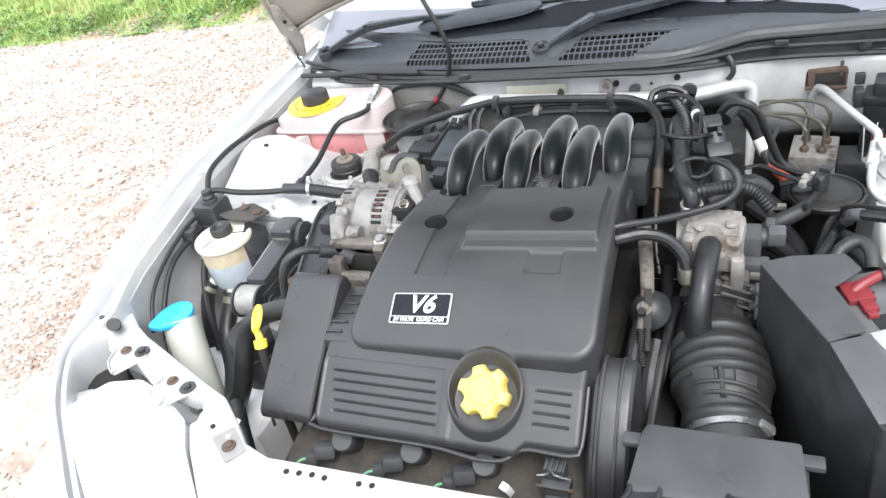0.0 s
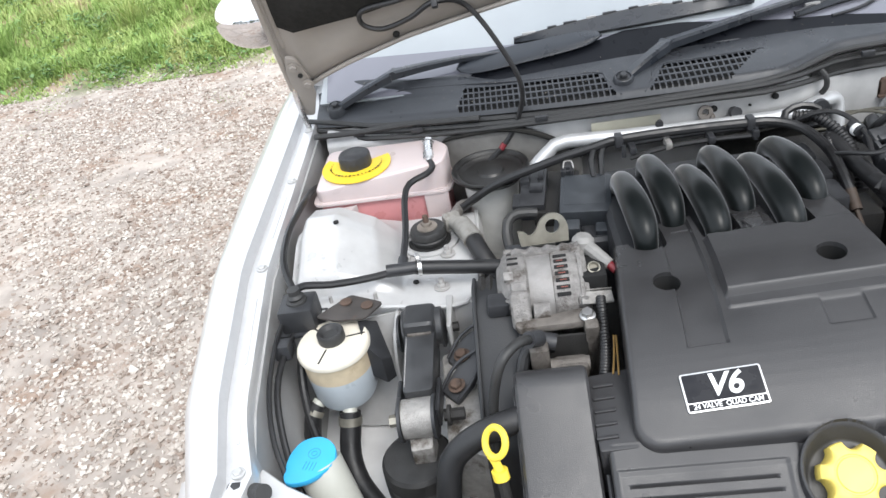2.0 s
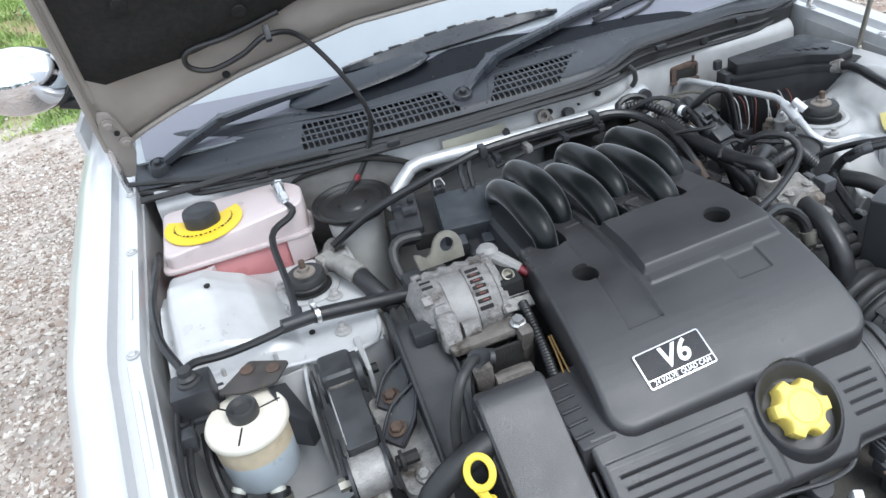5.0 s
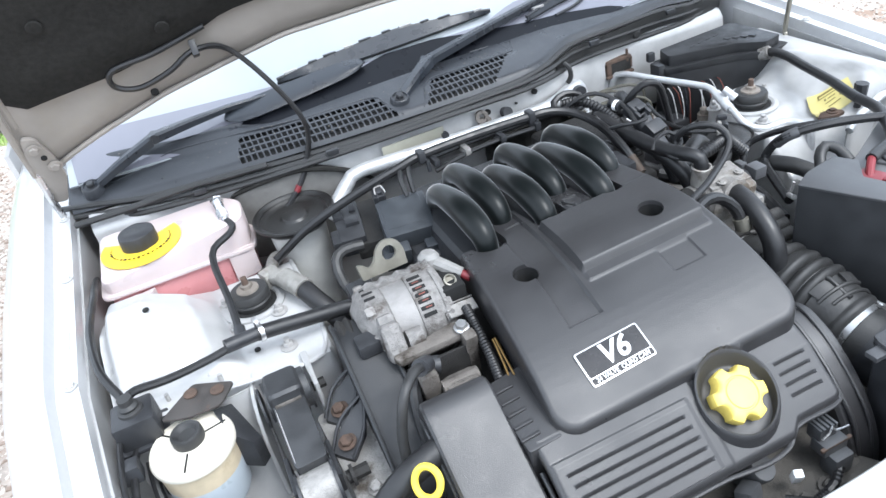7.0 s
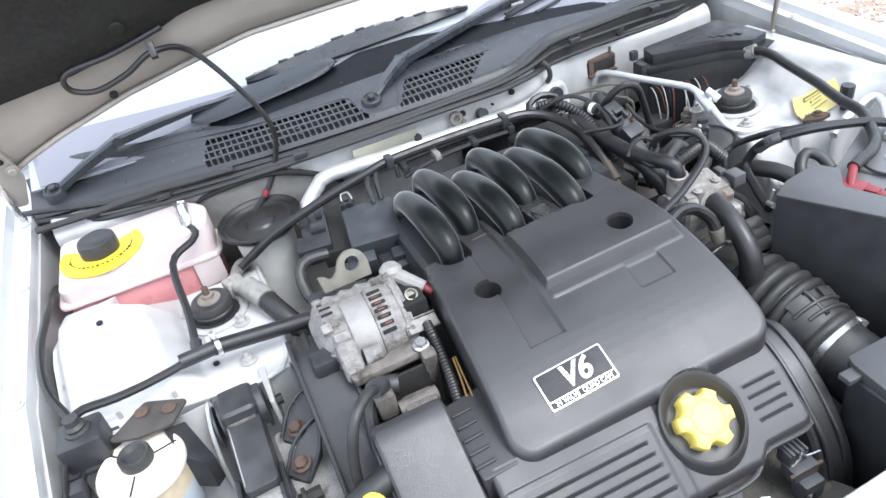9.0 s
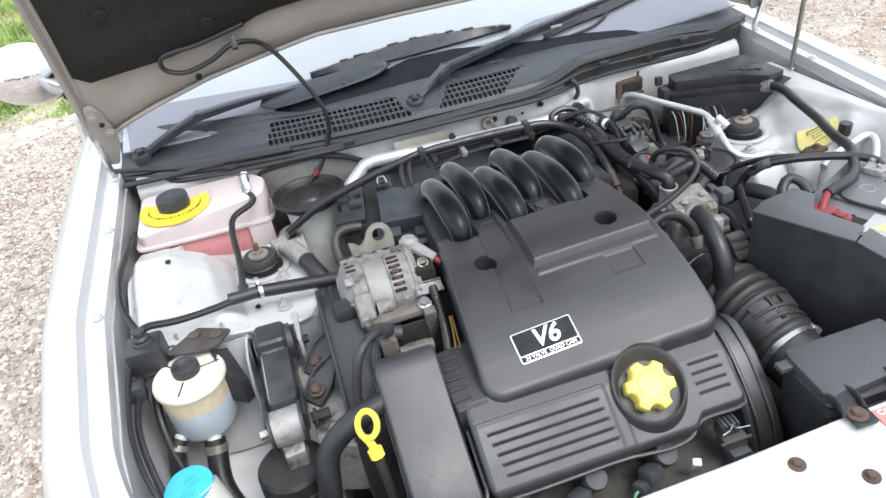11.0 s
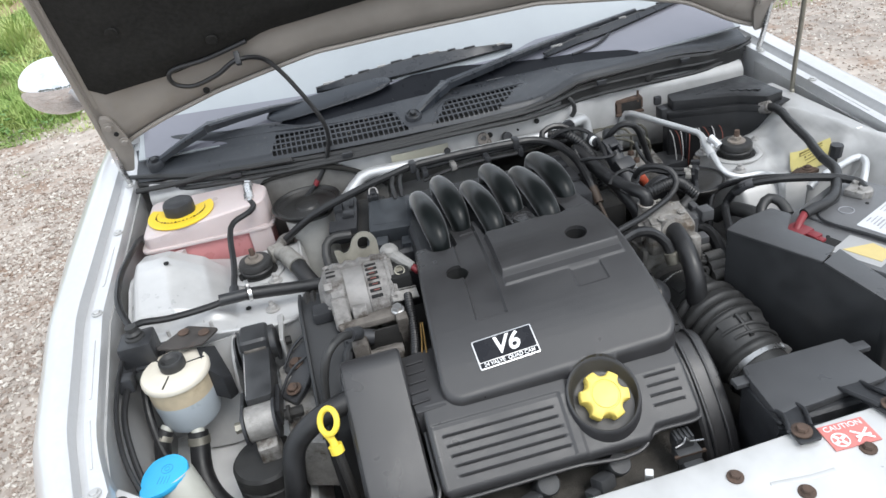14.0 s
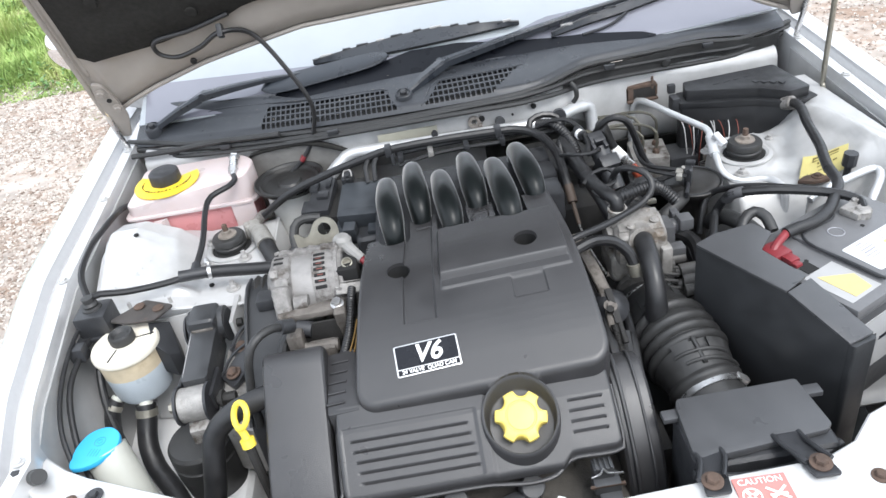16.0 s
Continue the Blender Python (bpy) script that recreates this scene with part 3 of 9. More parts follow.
part("rear_glass", sheet(lambda u, v: ((u - 0.5) * (1.50 - 0.34 * v), 2.12 - 0.02 * v, 0.98 + 0.38 * v), 10, 4, 0.006), PALEGLASS, BODY)
for sx in (-1, 1):
    part("door_panel", sheet(lambda u, v: (sx * (0.835 - 0.03 * (1 - v) ** 2 - 0.03 * ease(1.5, 2.12, 0.60 + 1.52 * u)), 0.60 + 1.52 * u, 0.28 + 0.62 * v), 20, 8, 0.01), SILVER, BODY, "plain silver side panel")
    part("side_glass", sheet(lambda u, v: (sx * (0.795 - 0.20 * v), 0.62 + 0.52 * v + (1.50 - 0.55 * v) * u, 0.90 + 0.46 * v), 12, 6, 0.006), PALEGLASS, BODY)

# bulkhead
B_Y = ((-0.72, 0.27), (-0.52, 0.245), (-0.42, 0.215), (-0.25, 0.185), (0.0, 0.170), (0.12, 0.180), (0.20, 0.205), (0.30, 0.255), (0.38, 0.272), (0.50, 0.280), (0.72, 0.31))
B_Z = ((-0.72, 0.850), (-0.4, 0.862), (-0.1, 0.876), (0.1, 0.872), (0.25, 0.866), (0.36, 0.856), (0.5, 0.836), (0.72, 0.820))


def bulkhead(u, v):
    x = -0.69 + 1.38 * u
    y, z = lerp(B_Y, x), lerp(B_Z, x)
    prof = ((0.0, 0.035, 0.0), (0.08, 0.012, -0.004), (0.2, 0.0, -0.02), (0.45, -0.004, -0.05), (0.6, 0.004, -0.075), (0.75, 0.05, -0.12), (1.0, 0.06, -0.5))
    dy = lerp([(a, b) for a, b, c in prof], v)
    dz = lerp([(a, c) for a, b, c in prof], v)
    deep = 0.75 * ease(0.20, 0.30, x) * ease(0.2, 0.6, v) * (1 - ease(0.75, 1.0, v))
    return (x, y + dy - 0.020 * deep * ease(0.5, 0.7, v), z + dz * (1 + deep))


part("bulkhead", sheet(bulkhead, 60, 20, 0.003), BAY, BODY, "dusty silver bulkhead with drilled holes")
for x, z, r in ((0.026, 0.8425, 0.0055), (0.088, 0.8375, 0.0022), (0.132, 0.8445, 0.0055), (0.43, 0.845, 0.007)):
    part("bulkhead_hole", lathe([(r, -0.001), (r, 0.004), (r * 0.7, 0.005)], 14, axis((x, lerp(B_Y, x) - 0.004, z), (0, -1, 0.2))), DARK, BODY)

# added black sheet that darkens the lower bulkhead
part("bulkhead_mat", sheet(lambda u, v: tuple(Vector(bulkhead(0.52 + 0.33 * u, 0.66 + 0.34 * v)) + Vector((0, -0.012 - 0.004 * noise.noise((u * 9, v * 6, 1)), 0))), 30, 14, 0.004), FELT, BODY, "black sheet added to darken the low bulkhead")
# shaded wall inside the stamped arch, painted as a grey sheet with black edge
ARCH = ((-0.458, 0.826), (-0.448, 0.836), (-0.402, 0.846), (-0.351, 0.852), (-0.312, 0.848), (-0.263, 0.830), (-0.225, 0.806), (-0.205, 0.785))
part("bulkhead_pad", sheet(lambda u, v: (lambda x: (x, lerp(B_Y, x) - 0.010 - 0.002 * noise.noise((u * 14, v * 9, 4)), 0.70 + (lerp(ARCH, x) - 0.70) * v))(-0.458 + 0.253 * u), 40, 14, 0.003), material("arch_shade_grey", (0.150, 0.146, 0.138), 0.7, 0, 0.3, 25, 0.3, spots=(0.06, 0.055, 0.05), spot_amount=0.4), BODY, "dull grey sheet painting the shaded wall inside the arch")
part("pad_edge", tube([(x, lerp(B_Y, x) - 0.012, z) for x, z in ARCH], [0.002, 0.0035, 0.0045, 0.006, 0.006, 0.005, 0.004, 0.003], 8, 0.01), FELT, BODY, "black tube painting the dark recess line of the arch")
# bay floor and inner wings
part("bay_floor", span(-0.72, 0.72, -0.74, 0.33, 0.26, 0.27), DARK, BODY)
for sx in (-1, 1):
    part("inner_wing", sheet(lambda u, v: (sx * (lerp(F_IN, -0.5 + u * 0.8) - 0.007 - 0.060 * ease(0.06, 0.9, v) - 0.004 * math.sin(u * 9) * ease(0.0, 0.5, v)), -0.5 + u * 0.8, lerp(F_Z, -0.5 + u * 0.8) - 0.02 - (0.02 if sx > 0 else 0) - v * 0.45), 40, 16, 0.003), BAY, BODY, "dusty grey inner wing panel")
# chassis leg below the fluid bottles
part("chassis_leg", span(-0.70, -0.44, -0.53, -0.12, 0.40, 0.574, 0.02, 3), material("stained_bay_floor", (0.78, 0.78, 0.78), 0.5, 0.1, 0.12, 14, 0.1, spots=(0.32, 0.22, 0.14), spot_amount=0.22), BODY, "grey chassis leg with brown stains")


def tower_left(u, v):
    x, y = -0.695 + 0.315 * u, -0.194 + 0.291 * v
    z = 0.749 + 0.016 * (1 - ease(-0.56, -0.50, x)) * (1 - ease(-0.145, -0.12, y))
    top = lerp(((-0.15, 0.792), (-0.13, 0.800), (-0.05, 0.833), (-0.02, 0.836), (0.03, 0.822), (0.055, 0.785), (0.08, 0.765)), y)
    top += 0.005 * max(0, 1 - math.hypot((x + 0.618) / 0.05, (y + 0.05) / 0.05))
    side = lerp(((-0.62, 1.0), (-0.565, 0.62), (-0.525, 0.0)), x + 0.10 * (y + 0.05))
    z += (top - z) * side * ease(-0.150, -0.136, y)
    z -= 0.03 * (1 - ease(-0.690, -0.672, x))
    z -= 0.25 * (1 - ease(-0.192, -0.178, y)) + 0.30 * ease(-0.402 - 0.25 * max(0, -0.15 - y), -0.380 - 0.25 * max(0, -0.15 - y), x)
    z -= 0.10 * ease(0.085, 0.097, y)
    return (x, y, z)


part("strut_tower", sheet(tower_left, 64, 56, 0.003), TOWER, BODY, "dusty white-silver strut tower with raised hump", sharp=1.0)


def tower_right(u, v):
    x, y = 0.36 + 0.335 * u, -0.42 + 0.62 * v
    z = 0.742 + 0.055 * ease(0.54, 0.66, x) - 0.03 * ease(0.06, 0.12, y) * (1 - ease(0.60, 0.68, x))
    d = math.hypot(x - 0.475, y)
    z += (0.010 * (1 - ease(0.10, 0.16, d)) + 0.006 * band(d, 0.066, 0.088, 0.010)) * ease(-0.068, -0.040, y)
    z -= 0.008 * band(math.hypot((x - 0.59) / 0.9, y + 0.045), 0.0, 0.055, 0.03)
    z += 0.007 * band(x + 0.25 * y, 0.635, 0.652, 0.010) * ease(-0.25, -0.15, y)
    z -= 0.06 * (1 - ease(-0.16, -0.10, y)) * (1 - ease(0.60, 0.68, x))
    edge = lerp(((-0.42, 0.40), (-0.2, 0.410), (-0.12, 0.400), (-0.05, 0.395), (0.05, 0.41), (0.10, 0.45), (0.20, 0.56)), y)
    z -= 0.3 * (1 - ease(edge, edge + 0.03, x)) + 0.16 * (1 - ease(-0.42, -0.30, y)) * (1 - ease(0.62, 0.68, x))
    return (x, y, z)


part("tower_apron", sheet(lambda u, v: (-0.620 + 0.102 * u - 0.004 * v, -0.186 - 0.006 * math.sin(u * 3.1) - 0.055 * v ** 1.6, 0.752 - 0.17 * v ** 0.9), 16, 16, 0.003), TOWER, BODY, "dusty white front face of the tower")
part("strut_tower", sheet(tower_right, 60, 70, 0.003), BAY, BODY, "dusty silver strut tower and inner wing", sharp=1.0)

# slam panel, headlamps and nose
SLAM = [(-0.669, -0.448), (-0.63, -0.478), (-0.594, -0.498), (-0.518, -0.531), (-0.441, -0.565), (-0.377, -0.591), (-0.335, -0.625), (-0.301, -0.655), (-0.26, -0.668), (-0.2, -0.667), (0.0, -0.664), (0.15, -0.658), (0.285, -0.655), (0.325, -0.640), (0.36, -0.608), (0.45, -0.575), (0.60, -0.50), (0.66, -0.46),
        (0.66, -0.54), (0.50, -0.66), (0.42, -0.70), (0.40, -0.80), (-0.275, -0.80), (-0.290, -0.732), (-0.364, -0.667), (-0.392, -0.640), (-0.405, -0.602), (-0.43, -0.600), (-0.50, -0.590), (-0.565, -0.556), (-0.64, -0.536), (-0.678, -0.500)]
slam = part("slam_panel", slab(SLAM, lambda x, y: 0.715 + 0.05 * min(0, y + 0.68), lambda x, y: 0.742 + 0.10 * min(0, y + 0.70), 0.005, 3), SLAMPAINT, BODY, "white-silver slam panel across the nose")
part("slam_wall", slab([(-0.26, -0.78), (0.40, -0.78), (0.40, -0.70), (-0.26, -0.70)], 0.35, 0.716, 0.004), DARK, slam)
for x, y in ((-0.225, -0.683), (-0.208, -0.682), (-0.191, -0.681), (-0.174, -0.682), (-0.130, -0.681), (-0.114, -0.680), (-0.398, -0.620), (-0.363, -0.640)):
    part("panel_hole", lathe([(0.0036, -0.002), (0.0036, 0.0010), (0.0024, 0.0012)], 14, pose(x, y, 0.742 + 0.1 * min(0, y + 0.7))), DARK, slam)
for x, y in ((0.055, -0.695), (0.21, -0.708), (0.115, -0.735), (0.325, -0.69)):
    part("panel_bolt", bolt((x, y, 0.742 + 0.1 * min(0, y + 0.7)), r=0.0062, h=0.0065, washer=0.0095), RUST, slam, "rusty bolt")
part("rubber_grommet", lathe([(0.020, 0), (0.020, 0.004), (0.016, 0.006), (0.011, 0.004), (0.010, -0.004), (0.0, -0.004)], 24, pose(0.25, -0.725, 0.741)), RUBBER, slam)

part("pressed_rib", tube([(0.085, -0.715, 0.7400), (0.13, -0.720, 0.7395), (0.16, -0.72, 0.7395)], 0.0035, 8, squash=0.5), SLAMPAINT, slam)
LENS = material("pale_headlamp_lens", (0.74, 0.75, 0.76), 0.2, 0, 0.05, 20, 0, coat=0.8)
for sx in (-1, 1):
    lamp = part("headlamp", slab(rounded([(sx * 0.600, -0.585), (sx * 0.55, -0.572), (sx * 0.50, -0.588), (sx * 0.425, -0.628), (sx * 0.394, -0.670), (sx * 0.336, -0.728), (sx * 0.325, -0.80), (sx * 0.325, -0.90), (sx * 0.36, -0.862), (sx * 0.505, -0.748), (sx * 0.61, -0.668), (sx * 0.650, -0.628), (sx * 0.635, -0.606)], 0.008), 0.55, lambda x, y: 0.728 + 0.22 * min(0, y + 0.66) - 0.3 * max(0, abs(x) - 0.6), 0.012, 3), LENS, BODY, "pale headlamp unit")
    part("front_bumper", tube([(sx * 0.83, -0.30, 0.50), (sx * 0.78, -0.55, 0.50), (sx * 0.66, -0.78, 0.50), (sx * 0.40, -0.92, 0.50), (0, -0.96, 0.50)], 0.09, 12), SILVER, BODY)
part("fold_channel", slab([(-0.421, -0.629), (-0.392, -0.666), (-0.334, -0.726), (-0.322, -0.80), (-0.27, -0.80), (-0.284, -0.735), (-0.360, -0.670), (-0.388, -0.644), (-0.402, -0.606)], 0.69, lambda x, y: 0.722 + 0.10 * min(0, y + 0.70), 0.004, 2), SLAMPAINT, slam, "recessed folded seam")
# dark wedge added for the shade in the void beside the headlamp
part("arch_liner", slab([(-0.670, -0.645), (-0.715, -0.590), (-0.722, -0.520), (-0.690, -0.490), (-0.625, -0.540), (-0.600, -0.585), (-0.630, -0.62)], 0.60, 0.690, 0.004), DARKIRON, slam, "dark wedge standing in for shade in the gap")
part("liner_clip", box((-0.655, -0.60, 0.704), (0.03, 0.018, 0.006), 0.002, turn=(0, 8, 40)), GALV, slam)
for plate, rust, dark in (([(-0.496, -0.574), (-0.494, -0.608), (-0.463, -0.626), (-0.425, -0.590), (-0.447, -0.570)], (-0.476, -0.580), (-0.443, -0.588)),
                          ([(-0.622, -0.534), (-0.614, -0.563), (-0.586, -0.584), (-0.556, -0.545), (-0.570, -0.522)], (-0.602, -0.536), (-0.572, -0.534))):
    lb = part("lamp_bracket", slab(rounded(plate, 0.004, 3), 0.741, 0.7446, 0.001), GALV, slam, "steel headlamp bracket with slotted arm")
    (ax, ay), (bx, by), (cx, cy) = plate[0], plate[1], plate[2]
    part("bracket_edge", tube([(ax, ay, 0.745), (bx, by, 0.746), (cx, cy, 0.746), (cx * 0.6 + rust[0] * 0.4, cy * 0.6 + rust[1] * 0.4, 0.7455)], 0.0014, 8), GALV, lb)
    part("slot", slab(rounded([(ax * 0.3 + bx * 0.7 + 0.007, ay * 0.3 + by * 0.7), (bx + 0.007, by), (cx - 0.003, cy + 0.006), (cx + 0.002, cy + 0.016)], 0.002, 2), 0.7440, 0.7452, 0), SLAMPAINT, lb)
    part("bracket_bolt", bolt((*rust, 0.7446), r=0.0058, h=0.0055, washer=0.0085), RUST, lb, "rusty bolt")
    part("bracket_bolt", bolt((*dark, 0.7446), r=0.0065, h=0.007, washer=0.0115), BLACK, lb, "black nut")
pad = part("buffer_pad", slab(rounded([(-0.351, -0.658), (-0.331, -0.636), (-0.292, -0.666), (-0.309, -0.689)], 0.002, 2), 0.741, 0.7445, 0.0008), material("dull_pad_steel", (0.27, 0.255, 0.25), 0.6, 0.2, 0.2, 60, 0.2), slam, "grey square pad with a rusty bolt")
part("pad_bolt", bolt((-0.318, -0.666, 0.7445), r=0.006, h=0.005, washer=0.009), RUST, pad)
part("pad_hole", lathe([(0.0035, -0.001), (0.0035, 0.001), (0.002, 0.0012)], 12, pose(-0.328, -0.653, 0.7445)), STEEL, pad)
part("bump_stop", rod((-0.668, -0.488, 0.748), (-0.644, -0.506, 0.766), 0.010, 16, 0.002), RUBBER, slam, "black rubber bump stop")
part("stop_bolt", bolt((-0.682, -0.490, 0.760), r=0.007, h=0.006, washer=0.012), BLACK, slam)

# ---- bonnet, propped open ----
HOOD = thing("bonnet", (0, 0.32, 0.87), "silver bonnet propped open, beige underside with black felt liner", "bonnet")
SLOPE = Vector((0, -0.4472, 0.8944))
OUT = Vector((0, 0.8944, 0.4472))
R_EDGE = ((-0.73, 0.07), (-0.684, 0.101), (-0.608, 0.135), (-0.485, 0.176), (-0.392, 0.197), (-0.285, 0.219), (-0.129, 0.223), (0.034, 0.222), (0.169, 0.222), (0.379, 0.185), (0.51, 0.142), (0.644, 0.06), (0.73, 0.02))


def hood_at(x, s, off=0.0):
    return Vector((x, 0.32, 0.87)) + SLOPE * s + OUT * (off + 0.03 * (1 - (x / 0.72) ** 2) * ease(0.0, 0.4, s) * 0)


def hood_skin(u, v):
    x = (-0.735 + 1.47 * u) * (1 - 0.06 * v)
    s0 = lerp(R_EDGE, x)
    return hood_at(x, s0 + (1.0 - s0) * v, 0.025 + 0.02 * math.sin(math.pi * u))


def hood_inner(u, v):
    x = (-0.728 + 1.456 * u) * (1 - 0.06 * v)
    s0 = lerp(R_EDGE, x) + 0.002
    rim = min(u * 1.456, (1 - u) * 1.456, v * 0.9 + 0.0, 1)
    return hood_at(x, s0 + (0.99 - s0) * v, 0.012 - 0.012 * ease(0.0, 0.02, rim) + 0.01 * ease(0.05, 0.09, rim))


part("bonnet_skin", sheet(hood_skin, 30, 20, 0.003), SILVER, HOOD, "silver outer skin")
part("inner_frame", sheet(hood_inner, 60, 40, 0.003), UNDERBONNET, HOOD, "beige-grey pressed inner frame")
L_EDGE = ((-0.72, 0.33), (-0.700, 0.25), (-0.679, 0.232), (-0.587, 0.244), (-0.548, 0.248), (-0.419, 0.275), (-0.364, 0.300), (-0.223, 0.316), (-0.11, 0.325), (0.11, 0.325), (0.3, 0.31), (0.55, 0.25), (0.68, 0.235), (0.72, 0.33))


def liner_surface(u, v):
    x = -0.70 + 1.40 * u
    s0 = lerp(L_EDGE, x)
    puff = 0.012 * min(1, min(u, 1 - u) * 30, v * 14, (1 - v) * 14)
    return hood_at(x * (1 - 0.05 * v), s0 + (0.93 - s0) * v, -0.002 - puff - 0.004 * noise.noise((x * 6, v * 5, 0)))


part("liner", sheet(liner_surface, 60, 40, 0.003), FELT, HOOD, "black felt sound-deadening liner")
for sx in (-1, 1):
    part("edge_fold", tube([hood_at(sx * (0.726 - 0.044 * k / 12), 0.10 + 0.86 * k / 12, -0.006) for k in range(13)], 0.0055, 8), UNDERBONNET, HOOD, "folded flange along the bonnet edge")
    part("frame_channel", tube([hood_at(sx * (0.709 - 0.040 * k / 12), 0.20 + 0.76 * k / 12, 0.003) for k in range(13)], 0.0075, 8, squash=0.7), UNDERBONNET, HOOD)
part("edge_fold", tube([hood_at(-0.70 + 1.40 * k / 40, lerp(R_EDGE, -0.70 + 1.40 * k / 40) + 0.005, -0.001) for k in range(41)], 0.0045, 8), UNDERBONNET, HOOD)
for sx in (-1, 1):
    hinge = part("hinge", slab(rounded([(sx * 0.726, 0.030), (sx * 0.706, 0.026), (sx * 0.684, 0.085), (sx * 0.684, 0.130), (sx * 0.694, 0.178), (sx * 0.712, 0.184), (sx * 0.722, 0.140)], 0.008, 3), -0.004, 0.004, 0.001), UNDERBONNET, HOOD, "painted steel hinge plate")
    hinge.data.transform(Matrix.Translation(-ORG[HOOD]) @ Matrix.Translation((0, 0.32, 0.87)) @ Matrix(((1, 0, 0, 0), (0, SLOPE.y, OUT.y, 0), (0, SLOPE.z, OUT.z, 0), (0, 0, 0, 1))) @ Matrix.Translation(ORG[HOOD]) @ Matrix.Translation((0, 0, -0.006)))
    for x, s in ((0.703, 0.16), (0.69, 0.115)):
        part("hinge_bolt", bolt(hood_at(sx * x, s, -0.012), -OUT, 0.007, 0.006, 0.011), UNDERBONNET, hinge)
    part("hinge_hole", lathe([(0.0046, 0), (0.0046, 0.003), (0.003, 0.0035)], 14, axis(hood_at(sx * 0.697, 0.138, -0.011), -OUT)), DARK, hinge)
    part("hinge_arm", tube([(sx * 0.728, 0.31, 0.86 - 0.02 * (sx > 0)), (sx * 0.726, 0.285, 0.91), (sx * 0.722, 0.262, 0.985)], 0.006, 8), STEEL, HOOD)
part("drain_hole", lathe([(0.0062, -0.002), (0.0062, 0.004), (0.004, 0.005)], 16, axis(hood_at(-0.503, 0.192, -0.003), -OUT)), DARK, HOOD)
solo("prop_rod", tube([(0.694, 0.125, 0.765), (0.696, 0.132, 0.80), (0.692, 0.128, 0.83), (0.66, 0.075, 1.05), (0.62, 0.02, 1.32), (0.615, 0.01, 1.36)], 0.005, 10), PLATED, "thin gold-plated bonnet prop rod standing upright", "prop rod")
CAB = [hood_at(-0.40, 0.29, -0.010), hood_at(-0.48, 0.27, -0.012), hood_at(-0.545, 0.262, -0.014), hood_at(-0.552, 0.235, -0.016), hood_at(-0.52, 0.222, -0.02), hood_at(-0.47, 0.24, -0.025), hood_at(-0.425, 0.262, -0.022),
       Vector((-0.375, 0.21, 1.075)), Vector((-0.325, 0.19, 1.0)), Vector((-0.298, 0.185, 0.925)), Vector((-0.315, 0.19, 0.86)), Vector((-0.344, 0.184, 0.82)), Vector((-0.39, 0.17, 0.785)), Vector((-0.42, 0.16, 0.76))]
wash = thing("washer_hose", (-0.42, 0.16, 0.75), "thin black washer hose looping down from the bonnet", "hose")
part("hose", tube(CAB, 0.0045, 8, 0.005), HOSE, wash)
part("hose_clip", box(hood_at(-0.424, 0.262, -0.018), (0.010, 0.018, 0.024), 0.002, turn=(-27, 0, 0)), BLACK, wash)
part("red_sleeve", rod((-0.341, 0.1845, 0.8245), (-0.348, 0.1835, 0.815), 0.0055), RED, wash, "red marker sleeve")

# ---- door mirror ----
MIRR = thing("door_mirror", (-0.86, 0.80, 0.86), "chrome-capped door mirror of the silver car", "door mirror")
MX, MZ = -0.930, 0.986
def egg(c, size, turn, flat=0.25):
    bm = bmesh.new()
    bmesh.ops.create_uvsphere(bm, u_segments=48, v_segments=32, radius=1)
    for v in bm.verts:
        v.co.y = min(v.co.y, flat)
        v.co = Vector((v.co.x * size[0], v.co.y * size[1], v.co.z * (size[2] if v.co.z > 0 else size[3])))
    return moved(bm, pose(*c, 0, 0, turn))


part("housing", egg((MX, 0.775, MZ), (0.106, 0.078, 0.071, 0.074), -14, 0.12), CHROME, MIRR, "bright chrome shell")
part("rear_housing", egg((MX + 0.016, 0.795, MZ - 0.005), (0.102, 0.050, 0.069, 0.073), -14, 0.9), BLACK, MIRR, "black rear of the housing")
part("mirror_foot", tube([(MX + 0.050, 0.800, MZ - 0.070), (MX + 0.10, 0.805, MZ - 0.085), (MX + 0.15, 0.815, MZ - 0.095), (-0.73, 0.84, 0.885)], [0.018, 0.022, 0.024, 0.026], 14, squash=0.8), BLACK, MIRR, "dark plastic foot")
# ---- scuttle panel and wipers ----
S_F = lambda x: 0.172 + 0.29 * x * x + 0.05 * ease(0.12, 0.27, x) * (1 - 0.6 * ease(0.45, 0.70, x))
S_Z = lambda x: 0.893 - 0.055 * x * x + 0.010 * ease(0.12, 0.27, x) * (1 - ease(0.5, 0.65, x))
COWL = thing("scuttle_panel", (0, 0.25, 0.86), "grey plastic scuttle panel with two square-mesh air vents", "scuttle panel")


def cowl_at(x, q, up=0.0):
    """q metres back from the front edge."""
    y = S_F(x) + q
    z = S_Z(x) + lerp(((0.0, -0.012), (0.006, -0.001), (0.03, 0.007), (0.055, 0.0135), (0.10, 0.0215), (0.15, 0.030)), q)
    z += ease(0.055, 0.095, q) * (0.016 * (1 - ease(-0.46, -0.32, x)) + 0.012 * (1 - ease(-0.62, -0.46, x)))
    return Vector((x, y, z + up))


def cowl_q(x, v):
    wide = 0.116 - 0.024 * (1 - ease(-0.50, -0.32, x)) - 0.010 * ease(0.1, 0.2, x) - 0.016 * ease(0.62, 0.72, abs(x))
    return 0.118 * v if v < 0.6 else 0.0708 + (wide - 0.0708) * (v - 0.6) / 0.4


def cowl_skin(u, v):
    x = -0.715 + 1.43 * u
    return cowl_at(x, cowl_q(x, v))


